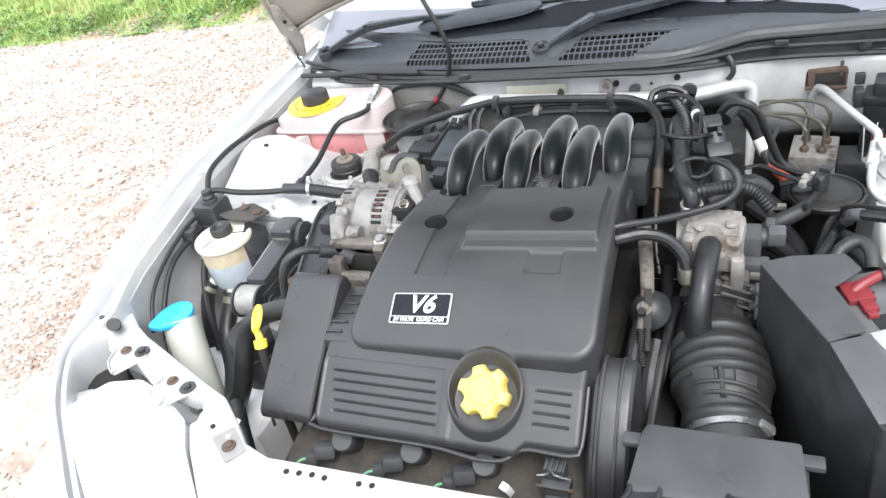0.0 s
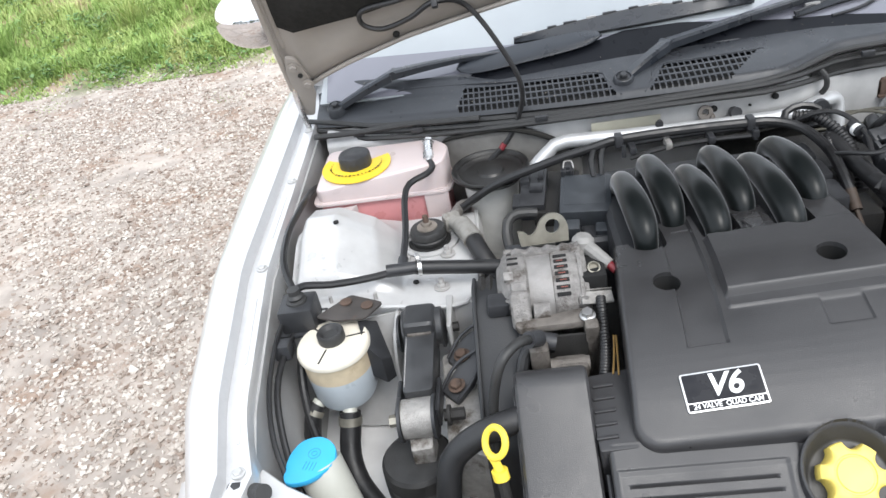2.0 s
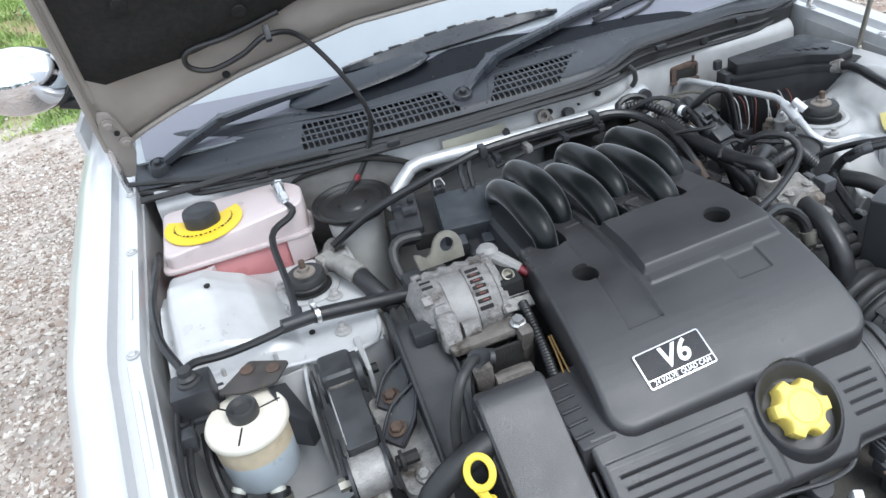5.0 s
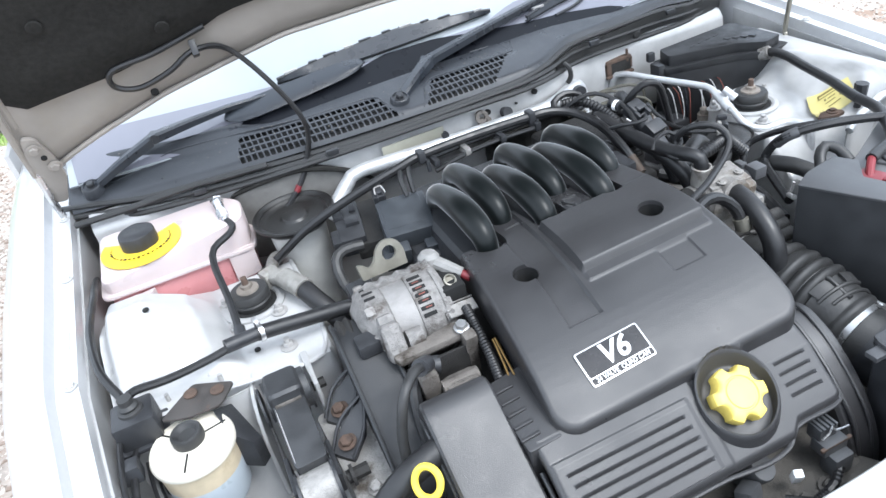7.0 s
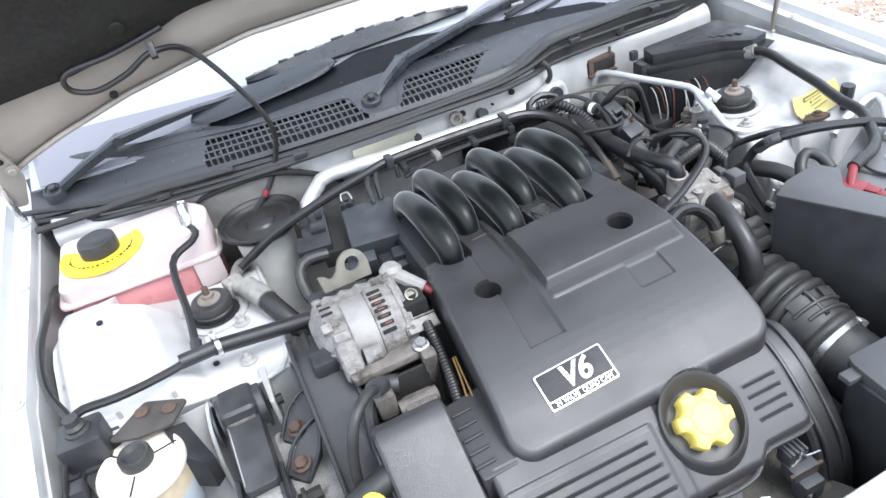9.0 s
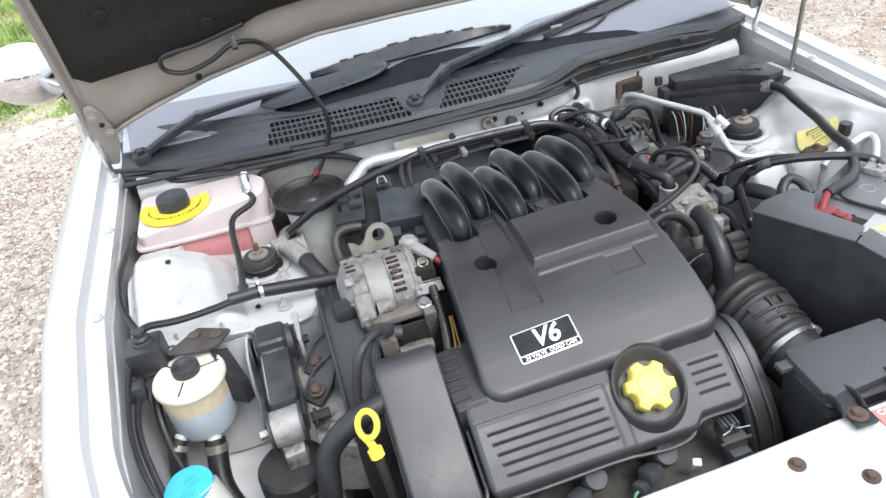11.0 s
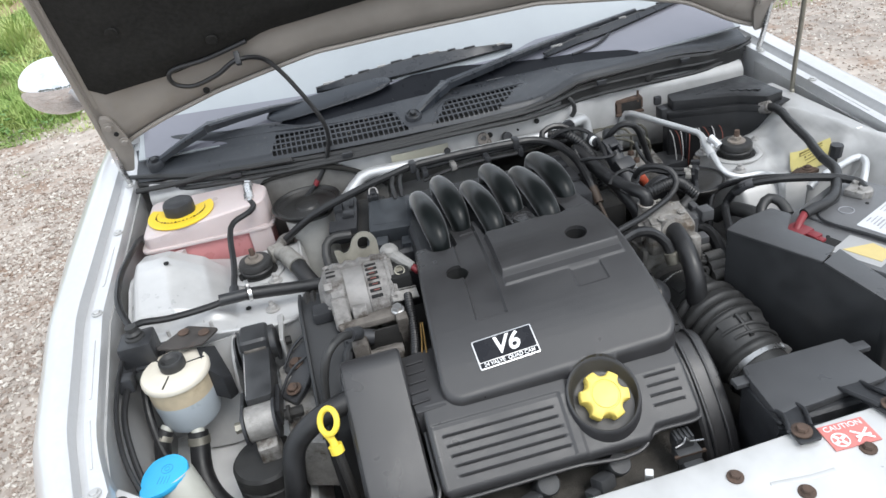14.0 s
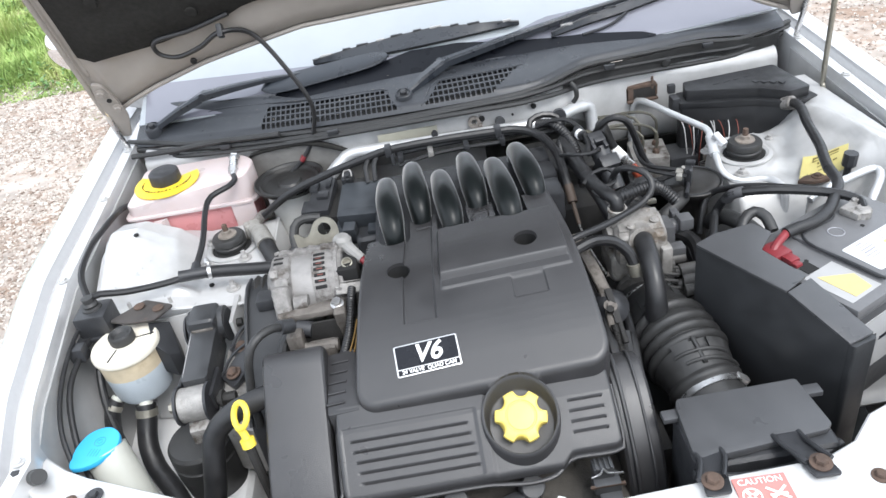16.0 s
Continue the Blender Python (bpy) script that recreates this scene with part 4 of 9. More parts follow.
def in_vent(x, q):
    a = -0.421 + (q - 0.005) * 0.25 < x < -0.134 - 0.35 * q and 0.006 < q < 0.066
    b = -0.080 + (q - 0.005) * 0.6 < x < 0.112 - 1.0 * (0.060 - q) and 0.006 < q < 0.066
    return a or b


bm = bmesh.new()
NU, NV = 544, 28
grid = [[bm.verts.new(cowl_skin(i / NU, j / NV)) for j in range(NV + 1)] for i in range(NU + 1)]
for i in range(NU):
    for j in range(NV):
        x = -0.715 + 1.43 * (i + 0.5) / NU
        q = cowl_q(x, (j + 0.5) / NV)
        if in_vent(x, q) and i % 4 != 0 and j % 4 != 0:
            continue
        bm.faces.new((grid[i][j], grid[i + 1][j], grid[i + 1][j + 1], grid[i][j + 1]))
bmesh.ops.delete(bm, geom=[v for v in bm.verts if not v.link_faces], context="VERTS")
bmesh.ops.recalc_face_normals(bm, faces=bm.faces)
bmesh.ops.solidify(bm, geom=bm.faces[:], thickness=0.0016)
part("panel", bm, SCUTTLE, COWL, "moulded grey plastic with square grilles")
for pts in ([(-0.66, 0.040), (-0.58, 0.058), (-0.54, 0.070), (-0.51, 0.075), (-0.40, 0.076), (-0.28, 0.0745), (-0.163, 0.072), (-0.148, 0.050), (-0.128, 0.004)], [(-0.088, 0.004), (-0.072, 0.03), (-0.050, 0.069), (0.04, 0.070), (0.13, 0.070)], [(-0.69, 0.074), (-0.5, 0.090), (-0.36, 0.110), (-0.2, 0.114), (0.1, 0.113)]):
    part("moulded_ridge", tube([cowl_at(x, q, 0.0) for x, q in pts], 0.0017, 6, 0.02), SCUTTLE, COWL)
# dark sheet painting the shade below the grilles
part("vent_well", sheet(lambda u, v: cowl_at(-0.47 + 0.66 * u, -0.002 + 0.100 * v, -0.011), 30, 6, 0.002), DARK, COWL, "dark sheet standing in for shade under the vents")
# rubber seals along the front edge
for k, (dq, dz, r) in enumerate(((-0.002, -0.005, 0.0055), (-0.011, -0.010, 0.005), (-0.019, -0.017, 0.0052))):
    pts = []
    for i in range(22):
        x = -0.735 + 1.47 * i / 21
        back = 0.008 * k * ease(0.10, 0.30, x)
        pts.append(cowl_at(x, dq + back + 0.012 * ease(0.6, 0.73, abs(x)), dz + 0.004 * math.sin(x * 7 + k) - 0.007 * k * ease(0.3, 0.6, x) - 0.010 * k * ease(0.13, 0.26, x) * (1 - ease(0.5, 0.68, x))))
    part("rubber_seal", tube(pts, r, 8, 0.03), RUBBER, COWL, "black rubber bonnet seal")
part("seal_lip", sheet(lambda u, v: cowl_at(0.20 + 0.50 * u, -0.004 + 0.004 * v, -0.008 - 0.032 * v), 20, 3, 0.003), RUBBER, COWL)


def wiper(name_label, pivot, elbow, tip, top, low, claws, fin):
    """top, low: the edges of the blade's spoiler over the glass, as (x, v) pairs."""
    w = thing("wiper", pivot, name_label, "wiper", "windscreen wipers")
    pivot, elbow, tip = Vector(pivot), Vector(elbow), Vector(tip)
    hub = pivot + Vector((0, -0.004, 0.008))
    part("pivot_cap", lathe([(0.019, -0.02), (0.018, 0.0), (0.0155, 0.005), (0.0135, 0.006), (0.012, 0.003), (0.0, 0.003)], 28, axis(hub, (0, -0.35, 1))), SCUTTLE, w)
    part("nut", join(lathe([(0.0072, 0.002), (0.0072, 0.010), (0.0055, 0.012), (0, 0.012)], 6, axis(hub, (0, -0.35, 1))), lathe([(0.0102, 0.002), (0.010, 0.004), (0.0, 0.004)], 20, axis(hub, (0, -0.35, 1)))), BLACK, w, "dark pivot nut")
    side = (elbow - pivot).cross(Vector((0, 0, 1))).normalized()

    def channel(pts, wide, high):
        """A flat-topped pressed channel along the points."""
        across = (pts[-1] - pts[0]).cross(Vector((0, 0, 1))).normalized()
        bm = bmesh.new()
        rows = []
        for p, a, h in zip(pts, wide, high):
            rows.append([bm.verts.new(p + across * a * sx + Vector((0, 0, dz * h))) for sx, dz in ((-1, -1), (-1, 0.5), (-0.62, 1), (0.62, 1), (1, 0.5), (1, -1))])
        for ra, rb in zip(rows, rows[1:]):
            for j in range(5):
                bm.faces.new((ra[j], ra[j + 1], rb[j + 1], rb[j]))
        bm.faces.new(rows[0])
        bm.faces.new(rows[-1][::-1])
        return bm

    part("arm_root", channel([pivot + Vector((0, 0, 0.004)), pivot.lerp(elbow, 0.15) + Vector((0, 0, 0.004)), pivot.lerp(elbow, 0.5) + Vector((0, 0, 0.004)), pivot.lerp(elbow, 0.97)], (0.008, 0.0105, 0.0115, 0.0135), (0.005, 0.007, 0.008, 0.009)), WIPER, w, "dark satin arm")
    part("arm_hinge", rod(elbow - side * 0.0125, elbow + side * 0.0125, 0.0085, 14, 0.002), WIPER, w)
    part("arm", channel([elbow, elbow.lerp(tip, 0.3) + Vector((0, 0, 0.003)), elbow.lerp(tip, 0.65) + Vector((0, 0, 0.004)), tip], (0.0125, 0.0095, 0.0070, 0.0045), (0.008, 0.007, 0.005, 0.004)), WIPER, w)
    x0, x1 = top[0][0], top[-1][0]

    def spoiler(u, v):
        x = x0 + (x1 - x0) * u
        a, b = lerp(low, x), lerp(top, x)
        return on_glass(x, a + (b - a) * v, 0.007 + 0.005 * v)

    part("blade_spoiler", sheet(spoiler, 40, 5, 0.003), WIPER, w, "dark blue-grey blade spoiler")
    part("blade_rubber", tube([on_glass(x0 + (x1 - x0) * k / 10, lerp(low, x0 + (x1 - x0) * k / 10) - 0.004, 0.002) for k in range(11)], 0.0028, 6), RUBBER, w)
    part("blade_frame", tube([on_glass(x0 + (x1 - x0) * k / 12, lerp(top, x0 + (x1 - x0) * k / 12) + 0.002, 0.012) for k in range(13)], 0.0034, 6), BLACK, w)
    for k, x in enumerate(claws):
        part("claw", box(on_glass(x, lerp(top, x) + 0.004, 0.012), (0.018 if k % 2 else 0.026, 0.007, 0.009), 0.0015, turn=(0, 0, 4)), BLACK if k % 3 else GALV, w)
    if fin:
        def fin_skin(u, v):
            x = fin[0] + (fin[1] - fin[0]) * u
            half = math.sqrt(max(0.0, 1 - abs(2 * u - 1) ** 5))
            mid, tall = 0.006 + 0.037 * u, 0.054 - 0.010 * u
            return on_glass(x, mid + (v - 0.5) * tall * half, 0.014 + 0.004 * math.sin(math.pi * v))

        part("air_deflector", sheet(fin_skin, 48, 12, 0.004), WIPER, w, "long grey air deflector fin")
    return w


wiper("dark grey wiper with a long deflector fin, resting on windscreen", (-0.668, 0.330, 0.880), (-0.539, 0.326, 0.938), on_glass(-0.33, 0.030, 0.012),
      ((-0.30, 0.060), (-0.20, 0.077), (-0.115, 0.088), (-0.045, 0.094), (0.02, 0.086), (0.11, 0.075), (0.145, 0.066)),
      ((-0.30, 0.050), (-0.16, 0.044), (-0.06, 0.048), (0.03, 0.053), (0.10, 0.058), (0.145, 0.061)), (-0.27, -0.225, -0.19, -0.15, -0.115, -0.07, -0.03, 0.01, 0.05, 0.12), (-0.416, -0.138))
second = wiper("dark grey wiper resting along the windscreen base", (-0.119, 0.216, 0.896), (-0.030, 0.279, 0.931), on_glass(0.46, 0.087, 0.014),
               ((0.205, 0.016), (0.285, 0.040), (0.365, 0.056), (0.51, 0.080), (0.60, 0.092)), ((0.205, 0.004), (0.285, 0.020), (0.37, 0.032), (0.51, 0.062), (0.60, 0.080)), (0.24, 0.30, 0.34, 0.42, 0.47, 0.53), None)
part("blade_link", tube([on_glass(0.27, -0.010, 0.004), on_glass(0.315, -0.002, 0.005), on_glass(0.345, 0.010, 0.006), on_glass(0.372, 0.030, 0.008)], 0.0032, 8), BLACK, second)
# ---- engine ----
ENG = thing("engine_block", (-0.1, -0.25, 0.27), "dirty dark engine block in the bay", "engine")
part("block", span(-0.32, 0.10, -0.50, 0.02, 0.30, 0.66, 0.02, 3), DARKIRON, ENG)
part("cylinder_head", slab(rounded([(-0.33, -0.48), (0.10, -0.48), (0.10, -0.60), (0.07, -0.645), (-0.30, -0.645), (-0.33, -0.62)], 0.01), 0.45, lambda x, y: 0.640 + 0.35 * min(0, y + 0.55), 0.006, 3), DUSTY, ENG, "oily dusty cylinder head")
for x in (-0.285, -0.190, -0.090, 0.005, 0.040):
    part("head_bolt", bolt((x, -0.605, 0.622), (0, -0.3, 1), 0.008, 0.008, 0.012), DUSTY, ENG)
    part("head_web", box((x + 0.045, -0.61, 0.618), (0.05, 0.03, 0.014), 0.005, turn=(-18, 0, 15)), DUSTY, ENG)
# gearbox coloured near-black to carry the shade of the deep gap
part("gearbox", span(0.08, 0.40, -0.50, 0.0, 0.28, 0.52, 0.04, 3), DARK, ENG, "gearbox casing painted near-black for the shaded gap")
part("rear_head", span(-0.24, 0.09, -0.10, 0.10, 0.60, 0.78, 0.015, 3), BLACK, ENG)
part("rear_casing", join(span(0.085, 0.250, 0.000, 0.130, 0.60, 0.792, 0.012, 3), span(0.10, 0.20, -0.10, 0.01, 0.60, 0.765, 0.010, 2)), DARKIRON, ENG, "dirty black casing behind the manifold")
part("casing_ring", tube([(0.160 + 0.024 * math.cos(t), 0.004, 0.768 + 0.024 * math.sin(t)) for t in [2 * math.pi * k / 24 for k in range(25)]], 0.003, 8, 0.004), BLACK, ENG)

ECOV = thing("engine_cover", (-0.07, -0.37, 0.68), "black moulded plastic engine cover with badge and oil filler well", "engine cover")
Z_TOP = ((-0.525, 0.7655), (-0.497, 0.7800), (-0.47, 0.7945), (-0.43, 0.8155), (-0.36, 0.836), (-0.30, 0.847), (-0.21, 0.842), (-0.14, 0.833), (-0.11, 0.829))
WELL = (-0.029, -0.529)
NOTCH = ((-0.163, -0.205), (-0.069, -0.208), (0.023, -0.213))

HOLES = ((-0.159, -0.302, 0.0165), (0.028, -0.305, 0.0165))


def top_x(u, y):
    k = (-0.15 - y) / 0.34
    a, b = -0.203 - 0.030 * k, 0.093 + 0.007 * k
    return a + (b - a) * u


def top_z(x, y):
    z = sum(lerp(Z_TOP, y + d) for d in (-0.024, -0.012, 0.0, 0.012, 0.024)) / 5 + 0.04 * (x + 0.065)
    k = (-0.15 - y) / 0.34
    q = -0.203 + 0.296 * (x + 0.203 + 0.030 * k) / (0.296 + 0.037 * k)
    z -= 0.0048 * band(q, -0.140, -0.102, 0.0020) * ease(-0.400, -0.3975, y)
    across = ease(-0.093, -0.0893, q) * (1 - ease(0.0765, 0.0805, q))
    z += (0.0095 * ease(-0.3445, -0.3390, y) + 0.003 * ease(-0.358, -0.3555, y)) * across * (1 - ease(-0.232, -0.222, y))
    z += 0.0022 * ease(-0.062, -0.060, q) * (1 - ease(-0.012, -0.010, q)) * ease(-0.228, -0.226, y)
    z -= 0.0032 * band(q, 0.000, 0.040, 0.0018) * band(y, -0.392, -0.360, 0.0018)
    return z


def shell_field(nx, ny, y0, y1, fx, fz, cut, circles, corner, skirt, round_r=0.010):
    """A moulded shell: a height field with rounded front corners, round cut-outs and a skirt all round."""
    bm = bmesh.new()
    g = []
    for i in range(nx + 1):
        col = []
        for j in range(ny + 1):
            y = y0 + (y1 - y0) * j / ny
            x = fx(i / nx, y)
            xa, xb = fx(0, y), fx(1, y)
            for c, s in ((xa + corner, -1), (xb - corner, 1)):
                if s * (x - c) > 0 and y < y1 + corner:
                    a, b = s * (x - c) / corner, (y1 + corner - y) / corner
                    x, y = c + s * corner * a * math.sqrt(1 - b * b / 2), y1 + corner - corner * b * math.sqrt(1 - a * a / 2)
            d = min(x - xa, xb - x, y - y1, 1)
            if y < y1 + corner and (x < xa + corner or x > xb - corner):
                cx = xa + corner if x < xa + corner else xb - corner
                d = min(d, corner - math.hypot(x - cx, y - y1 - corner))
            d = max(0, d)
            dip = 0 if d > round_r else round_r - math.sqrt(max(0, round_r ** 2 - (round_r - d) ** 2))
            col.append(bm.verts.new((x, y, fz(x, y) - dip)))
        g.append(col)
    for i in range(nx):
        for j in range(ny):
            q = (g[i][j], g[i + 1][j], g[i + 1][j + 1], g[i][j + 1])
            m = sum((v.co for v in q), Vector()) / 4
            if not cut(m.x, m.y):
                bm.faces.new(q)
    bmesh.ops.delete(bm, geom=[v for v in bm.verts if not v.link_faces], context="VERTS")
    edge = [e for e in bm.edges if len(e.link_faces) == 1]
    for v in {v for e in edge for v in e.verts}:
        for cx, cy, r, back in circles:
            k = 0.85 if back == "oval" else 1.0
            dx, dy = v.co.x - cx, (v.co.y - cy) / k
            h = math.hypot(dx, dy)
            if abs(h - r) < 0.004 and not (back is True and dy > 0):
                v.co.x, v.co.y = cx + dx / h * r, cy + k * dy / h * r
            elif back is True and dy >= 0 and abs(abs(dx) - r) < 0.006:
                v.co.x = cx + math.copysign(r, dx)
    out = bmesh.ops.extrude_edge_only(bm, edges=edge)
    low = [v for v in out["geom"] if isinstance(v, bmesh.types.BMVert)]
    for v in low:
        v.co.z -= skirt
    return bm


def top_cut(x, y):
    for cx, cy in NOTCH:
        if math.hypot(x - cx, y - cy) < 0.025 or (abs(x - cx) < 0.025 and y > cy):
            return True
    if x < -0.170 and y > -0.206:
        return True
    if math.hypot(x - WELL[0], (y - WELL[1]) / 0.85) < 0.0462:
        return True
    return any(math.hypot((x - a), (y - b)) < r for a, b, r in HOLES)


circ = [(a, b, 0.025, True) for a, b in NOTCH] + [(a, b, r, False) for a, b, r in HOLES] + [(*WELL, 0.0462, "oval")]
part("upper_cover", shell_field(180, 184, -0.150, -0.497, top_x, top_z, top_cut, circ, 0.030, 0.052, 0.007), COVER, ECOV, "black plastic upper shell", sharp=0.75)

# near-black sleeves paint the shade inside the fixing holes
for hx, hy, hr in HOLES:
    hz = top_z(hx, hy)
    part("bolt_well", lathe([(hr - 0.0006, hz - 0.0045), (hr - 0.0010, hz - 0.040), (0.0, hz - 0.040)], 32, pose(hx, hy, 0), False), DARK, ECOV, "dark sleeve painting the shade inside the fixing hole")
for pts in (((-0.128, -0.186), (-0.104, -0.185), (-0.103, -0.196)), ((-0.013, -0.188), (-0.036, -0.190), (-0.037, -0.232))):
    part("cover_ridge", tube([(x, y, top_z(x, y) + 0.0003) for x, y in pts], 0.0015, 8, 0.004), COVER, ECOV)

Z_FRONT = ((-0.590, 0.690), (-0.578, 0.700), (-0.515, 0.754), (-0.48, 0.7705))


def front_x(u, y):
    return -0.262 + 0.352 * u


def front_z(x, y):
    z = lerp(Z_FRONT, y)
    for i in range(5):
        yy = -0.5225 - 0.0098 * i
        z -= 0.0040 * band(y, yy - 0.0013, yy + 0.0004, 0.0007) * band(x, -0.243 + 0.002 * i, -0.098 + 0.002 * i, 0.002)
    for i in range(4):
        yy = -0.5185 - 0.0098 * i
        z -= 0.0040 * band(y, yy - 0.0013, yy + 0.0004, 0.0007) * band(x, 0.034, 0.074, 0.002)
    z += 0.002 * (1 - band(x, -0.256, -0.085, 0.001) * band(y, -0.572, -0.510, 0.001)) * (x < -0.07)
    return z


fc = shell_field(150, 170, -0.484, -0.577, front_x, front_z, lambda x, y: math.hypot(x - WELL[0], (y - WELL[1]) / 0.85) < 0.0462, circ[-1:], 0.012, 0.003, 0.005)
for v in fc.verts:
    k = 0.011 * ease(0.010, 0.028, v.co.x) * (1 - ease(-0.579, -0.553, v.co.y))
    v.co.y, v.co.z = v.co.y + k, v.co.z + 0.84 * k
part("front_cover", fc, COVER, ECOV, "black plastic front shell with cooling grooves", sharp=0.75)
part("edge_lip", tube([(-0.264, -0.50, 0.741), (-0.264, -0.560, 0.701), (-0.258, -0.5770, 0.6915), (-0.10, -0.578, 0.6915), (-0.066, -0.580, 0.690), (-0.03, -0.583, 0.688), (0.000, -0.580, 0.690), (0.016, -0.571, 0.697), (0.03, -0.567, 0.701), (0.080, -0.567, 0.701), (0.0905, -0.556, 0.708), (0.091, -0.50, 0.746)], 0.003, 8, 0.006), COVER, ECOV, "rolled lower edge")
part("side_panel", join(slab(rounded([(-0.274, -0.392), (-0.222, -0.385), (-0.228, -0.490), (-0.270, -0.492)], 0.004), 0.70, lambda x, y: 0.783 - 0.14 * (-0.39 - y), 0.003),
                        *[box((-0.255 - 0.0012 * i, -0.408 - 0.017 * i, 0.7815 - 0.0024 * i), (0.024, 0.004, 0.004), 0.0012, turn=(8, 0, 4)) for i in range(5)]), COVER, ECOV)


def well_plane(y):
    return 0.752 + 0.72 * (y - WELL[1])


wb = bmesh.new()
rings = []
for r, dz, mode in ((0.0500, 0.0, 0), (0.0490, -0.004, 1), (0.0482, 0.0, 1), (0.0465, 0.0012, 1), (0.0448, 0.0, 1), (0.0436, -0.004, 1), (0.0410, -0.0150, 2), (0.0400, -0.0165, 2), (0.0385, -0.0170, 2)):
    ring = []
    for j in range(72):
        a = 2 * math.pi * j / 72
        x, y = WELL[0] + r * math.cos(a), WELL[1] + 0.85 * r * math.sin(a)
        base = well_plane(y)
        ring.append(wb.verts.new((x, y, 0.692 if mode == 0 else base + dz)))
    rings.append(ring)
for ra, rb_ in zip(rings, rings[1:]):
    for j in range(72):
        wb.faces.new((ra[j], ra[(j + 1) % 72], rb_[(j + 1) % 72], rb_[j]))
wb.faces.new(rings[-1])
bmesh.ops.recalc_face_normals(wb, faces=wb.faces)
part("filler_well", wb, COVER, ECOV, "round recessed oil filler well", sharp=0.6)


def star(levels, n=96):
    bm = bmesh.new()
    rings = []
    for r, z, k in levels:
        ring = []
        for j in range(n):
            a = 2 * math.pi * j / n
            b = (a + math.pi / 6) % (math.pi / 3) - math.pi / 6
            hit = 0.30 ** 2 - (1.06 * math.sin(b)) ** 2
            bite = min(1.0, 1.06 * math.cos(b) - math.sqrt(hit)) if hit > 0 else 1.0
            rr = r * (1 - k * (1 - bite))
            ring.append(bm.verts.new((rr * math.cos(a), rr * math.sin(a), z)))
        rings.append(ring)
    for a, b in zip(rings, rings[1:]):
        for j in range(n):
            bm.faces.new((a[j], a[(j + 1) % n], b[(j + 1) % n], b[j]))
    bm.faces.new(rings[0][::-1])
    bm.faces.new(rings[-1])
    return bm


solo("oil_filler_cap", moved(star([(0.0276, -0.024, 0), (0.0313, -0.022, 0.55), (0.0327, -0.008, 0.9), (0.0330, -0.002, 1), (0.0318, 0.0015, 1), (0.0293, 0.0032, 0.9), (0.0244, 0.0042, 0.45), (0.0198, 0.0044, 0.0), (0.0189, 0.0030, 0), (0.0176, 0.0030, 0), (0.0166, 0.0043, 0), (0.0009, 0.0050, 0)], 144), axis((WELL[0], WELL[1] - 0.004, 0.7525), (0, -0.57, 0.82), 20)), CAPYELLOW, "faded yellow six-lobed plastic oil filler cap", "oil cap")

# badge on the slope of the cover
BADGE = thing("engine_badge", (-0.132, -0.4515, 0.805), "black and silver V6 engine badge", "badge")
bx, by = Vector((0.085, 0.004, 0.0008)).normalized(), None
nrm = Vector((-0.04, -0.47, 0.88)).normalized()
by = nrm.cross(bx).normalized()
bx = by.cross(nrm)
bc = Vector((-0.1325, -0.4505, 0.0))
bc.z = top_z(bc.x, bc.y) + 0.0012
BM = Matrix(((bx.x, by.x, nrm.x, bc.x), (bx.y, by.y, nrm.y, bc.y), (bx.z, by.z, nrm.z, bc.z), (0, 0, 0, 1)))
part("badge_plate", moved(slab(rounded([(-0.0425, -0.0215), (0.0425, -0.0215), (0.0425, 0.0215), (-0.0425, 0.0215)], 0.003, 3), -0.002, 0.0012, 0.0004), BM), STEEL, BADGE, "silver edged plate")
part("badge_field", moved(slab(rounded([(-0.0405, -0.0110), (0.0405, -0.0110), (0.0405, 0.0197), (-0.0405, 0.0197)], 0.002, 3), 0.0012, 0.0016, 0.0), BM), INK, BADGE, "glossy black field")
part("badge_field", moved(slab(rounded([(-0.0405, -0.0197), (0.0405, -0.0197), (0.0405, -0.0122), (-0.0405, -0.0122)], 0.001, 3), 0.0012, 0.0016, 0.0), BM), INK, BADGE)


def words(text, size, shear=0.0, thick=0.0003, stretch=1.0, bold=0.0):
    c = bpy.data.curves.new("words", "FONT")
    c.body, c.size, c.shear, c.extrude, c.align_x, c.align_y = text, size, shear, thick, "CENTER", "CENTER"
    c.offset = bold
    ob = bpy.data.objects.new("words", c)
    me = bpy.data.meshes.new_from_object(ob)
    bm = bmesh.new()
    bm.from_mesh(me)
    bpy.data.objects.remove(ob)
    bpy.data.curves.remove(c)
    bpy.data.meshes.remove(me)
    bmesh.ops.scale(bm, vec=(stretch, 1, 1), verts=bm.verts)
    return bm


big = words("V6", 0.034, 0.25, stretch=1.0, bold=0.0007)
part("badge_letters", moved(big, BM @ pose(0.001, 0.0042, 0.0019)), WHITE, BADGE, "white slanted letters")
part("badge_small_letters", moved(words("24 VALVE  QUAD CAM", 0.0075, 0.12, stretch=0.95, bold=0.00012), BM @ pose(0, -0.0160, 0.0019)), WHITE, BADGE)

# belt cover beside the engine cover
BELT = thing("belt_cover", (-0.31, -0.48, 0.45), "black plastic timing belt cover", "belt cover")
prof = [(-0.385, 0.60), (-0.388, 0.795), (-0.400, 0.812), (-0.42, 0.808), (-0.548, 0.718), (-0.571, 0.698), (-0.572, 0.686), (-0.545, 0.672), (-0.42, 0.60)]
bb = slab(rounded(prof, [0, 0.012, 0.012, 0.02, 0.02, 0.012, 0.01, 0, 0], 4), -0.042, 0.042, 0.008, 3)
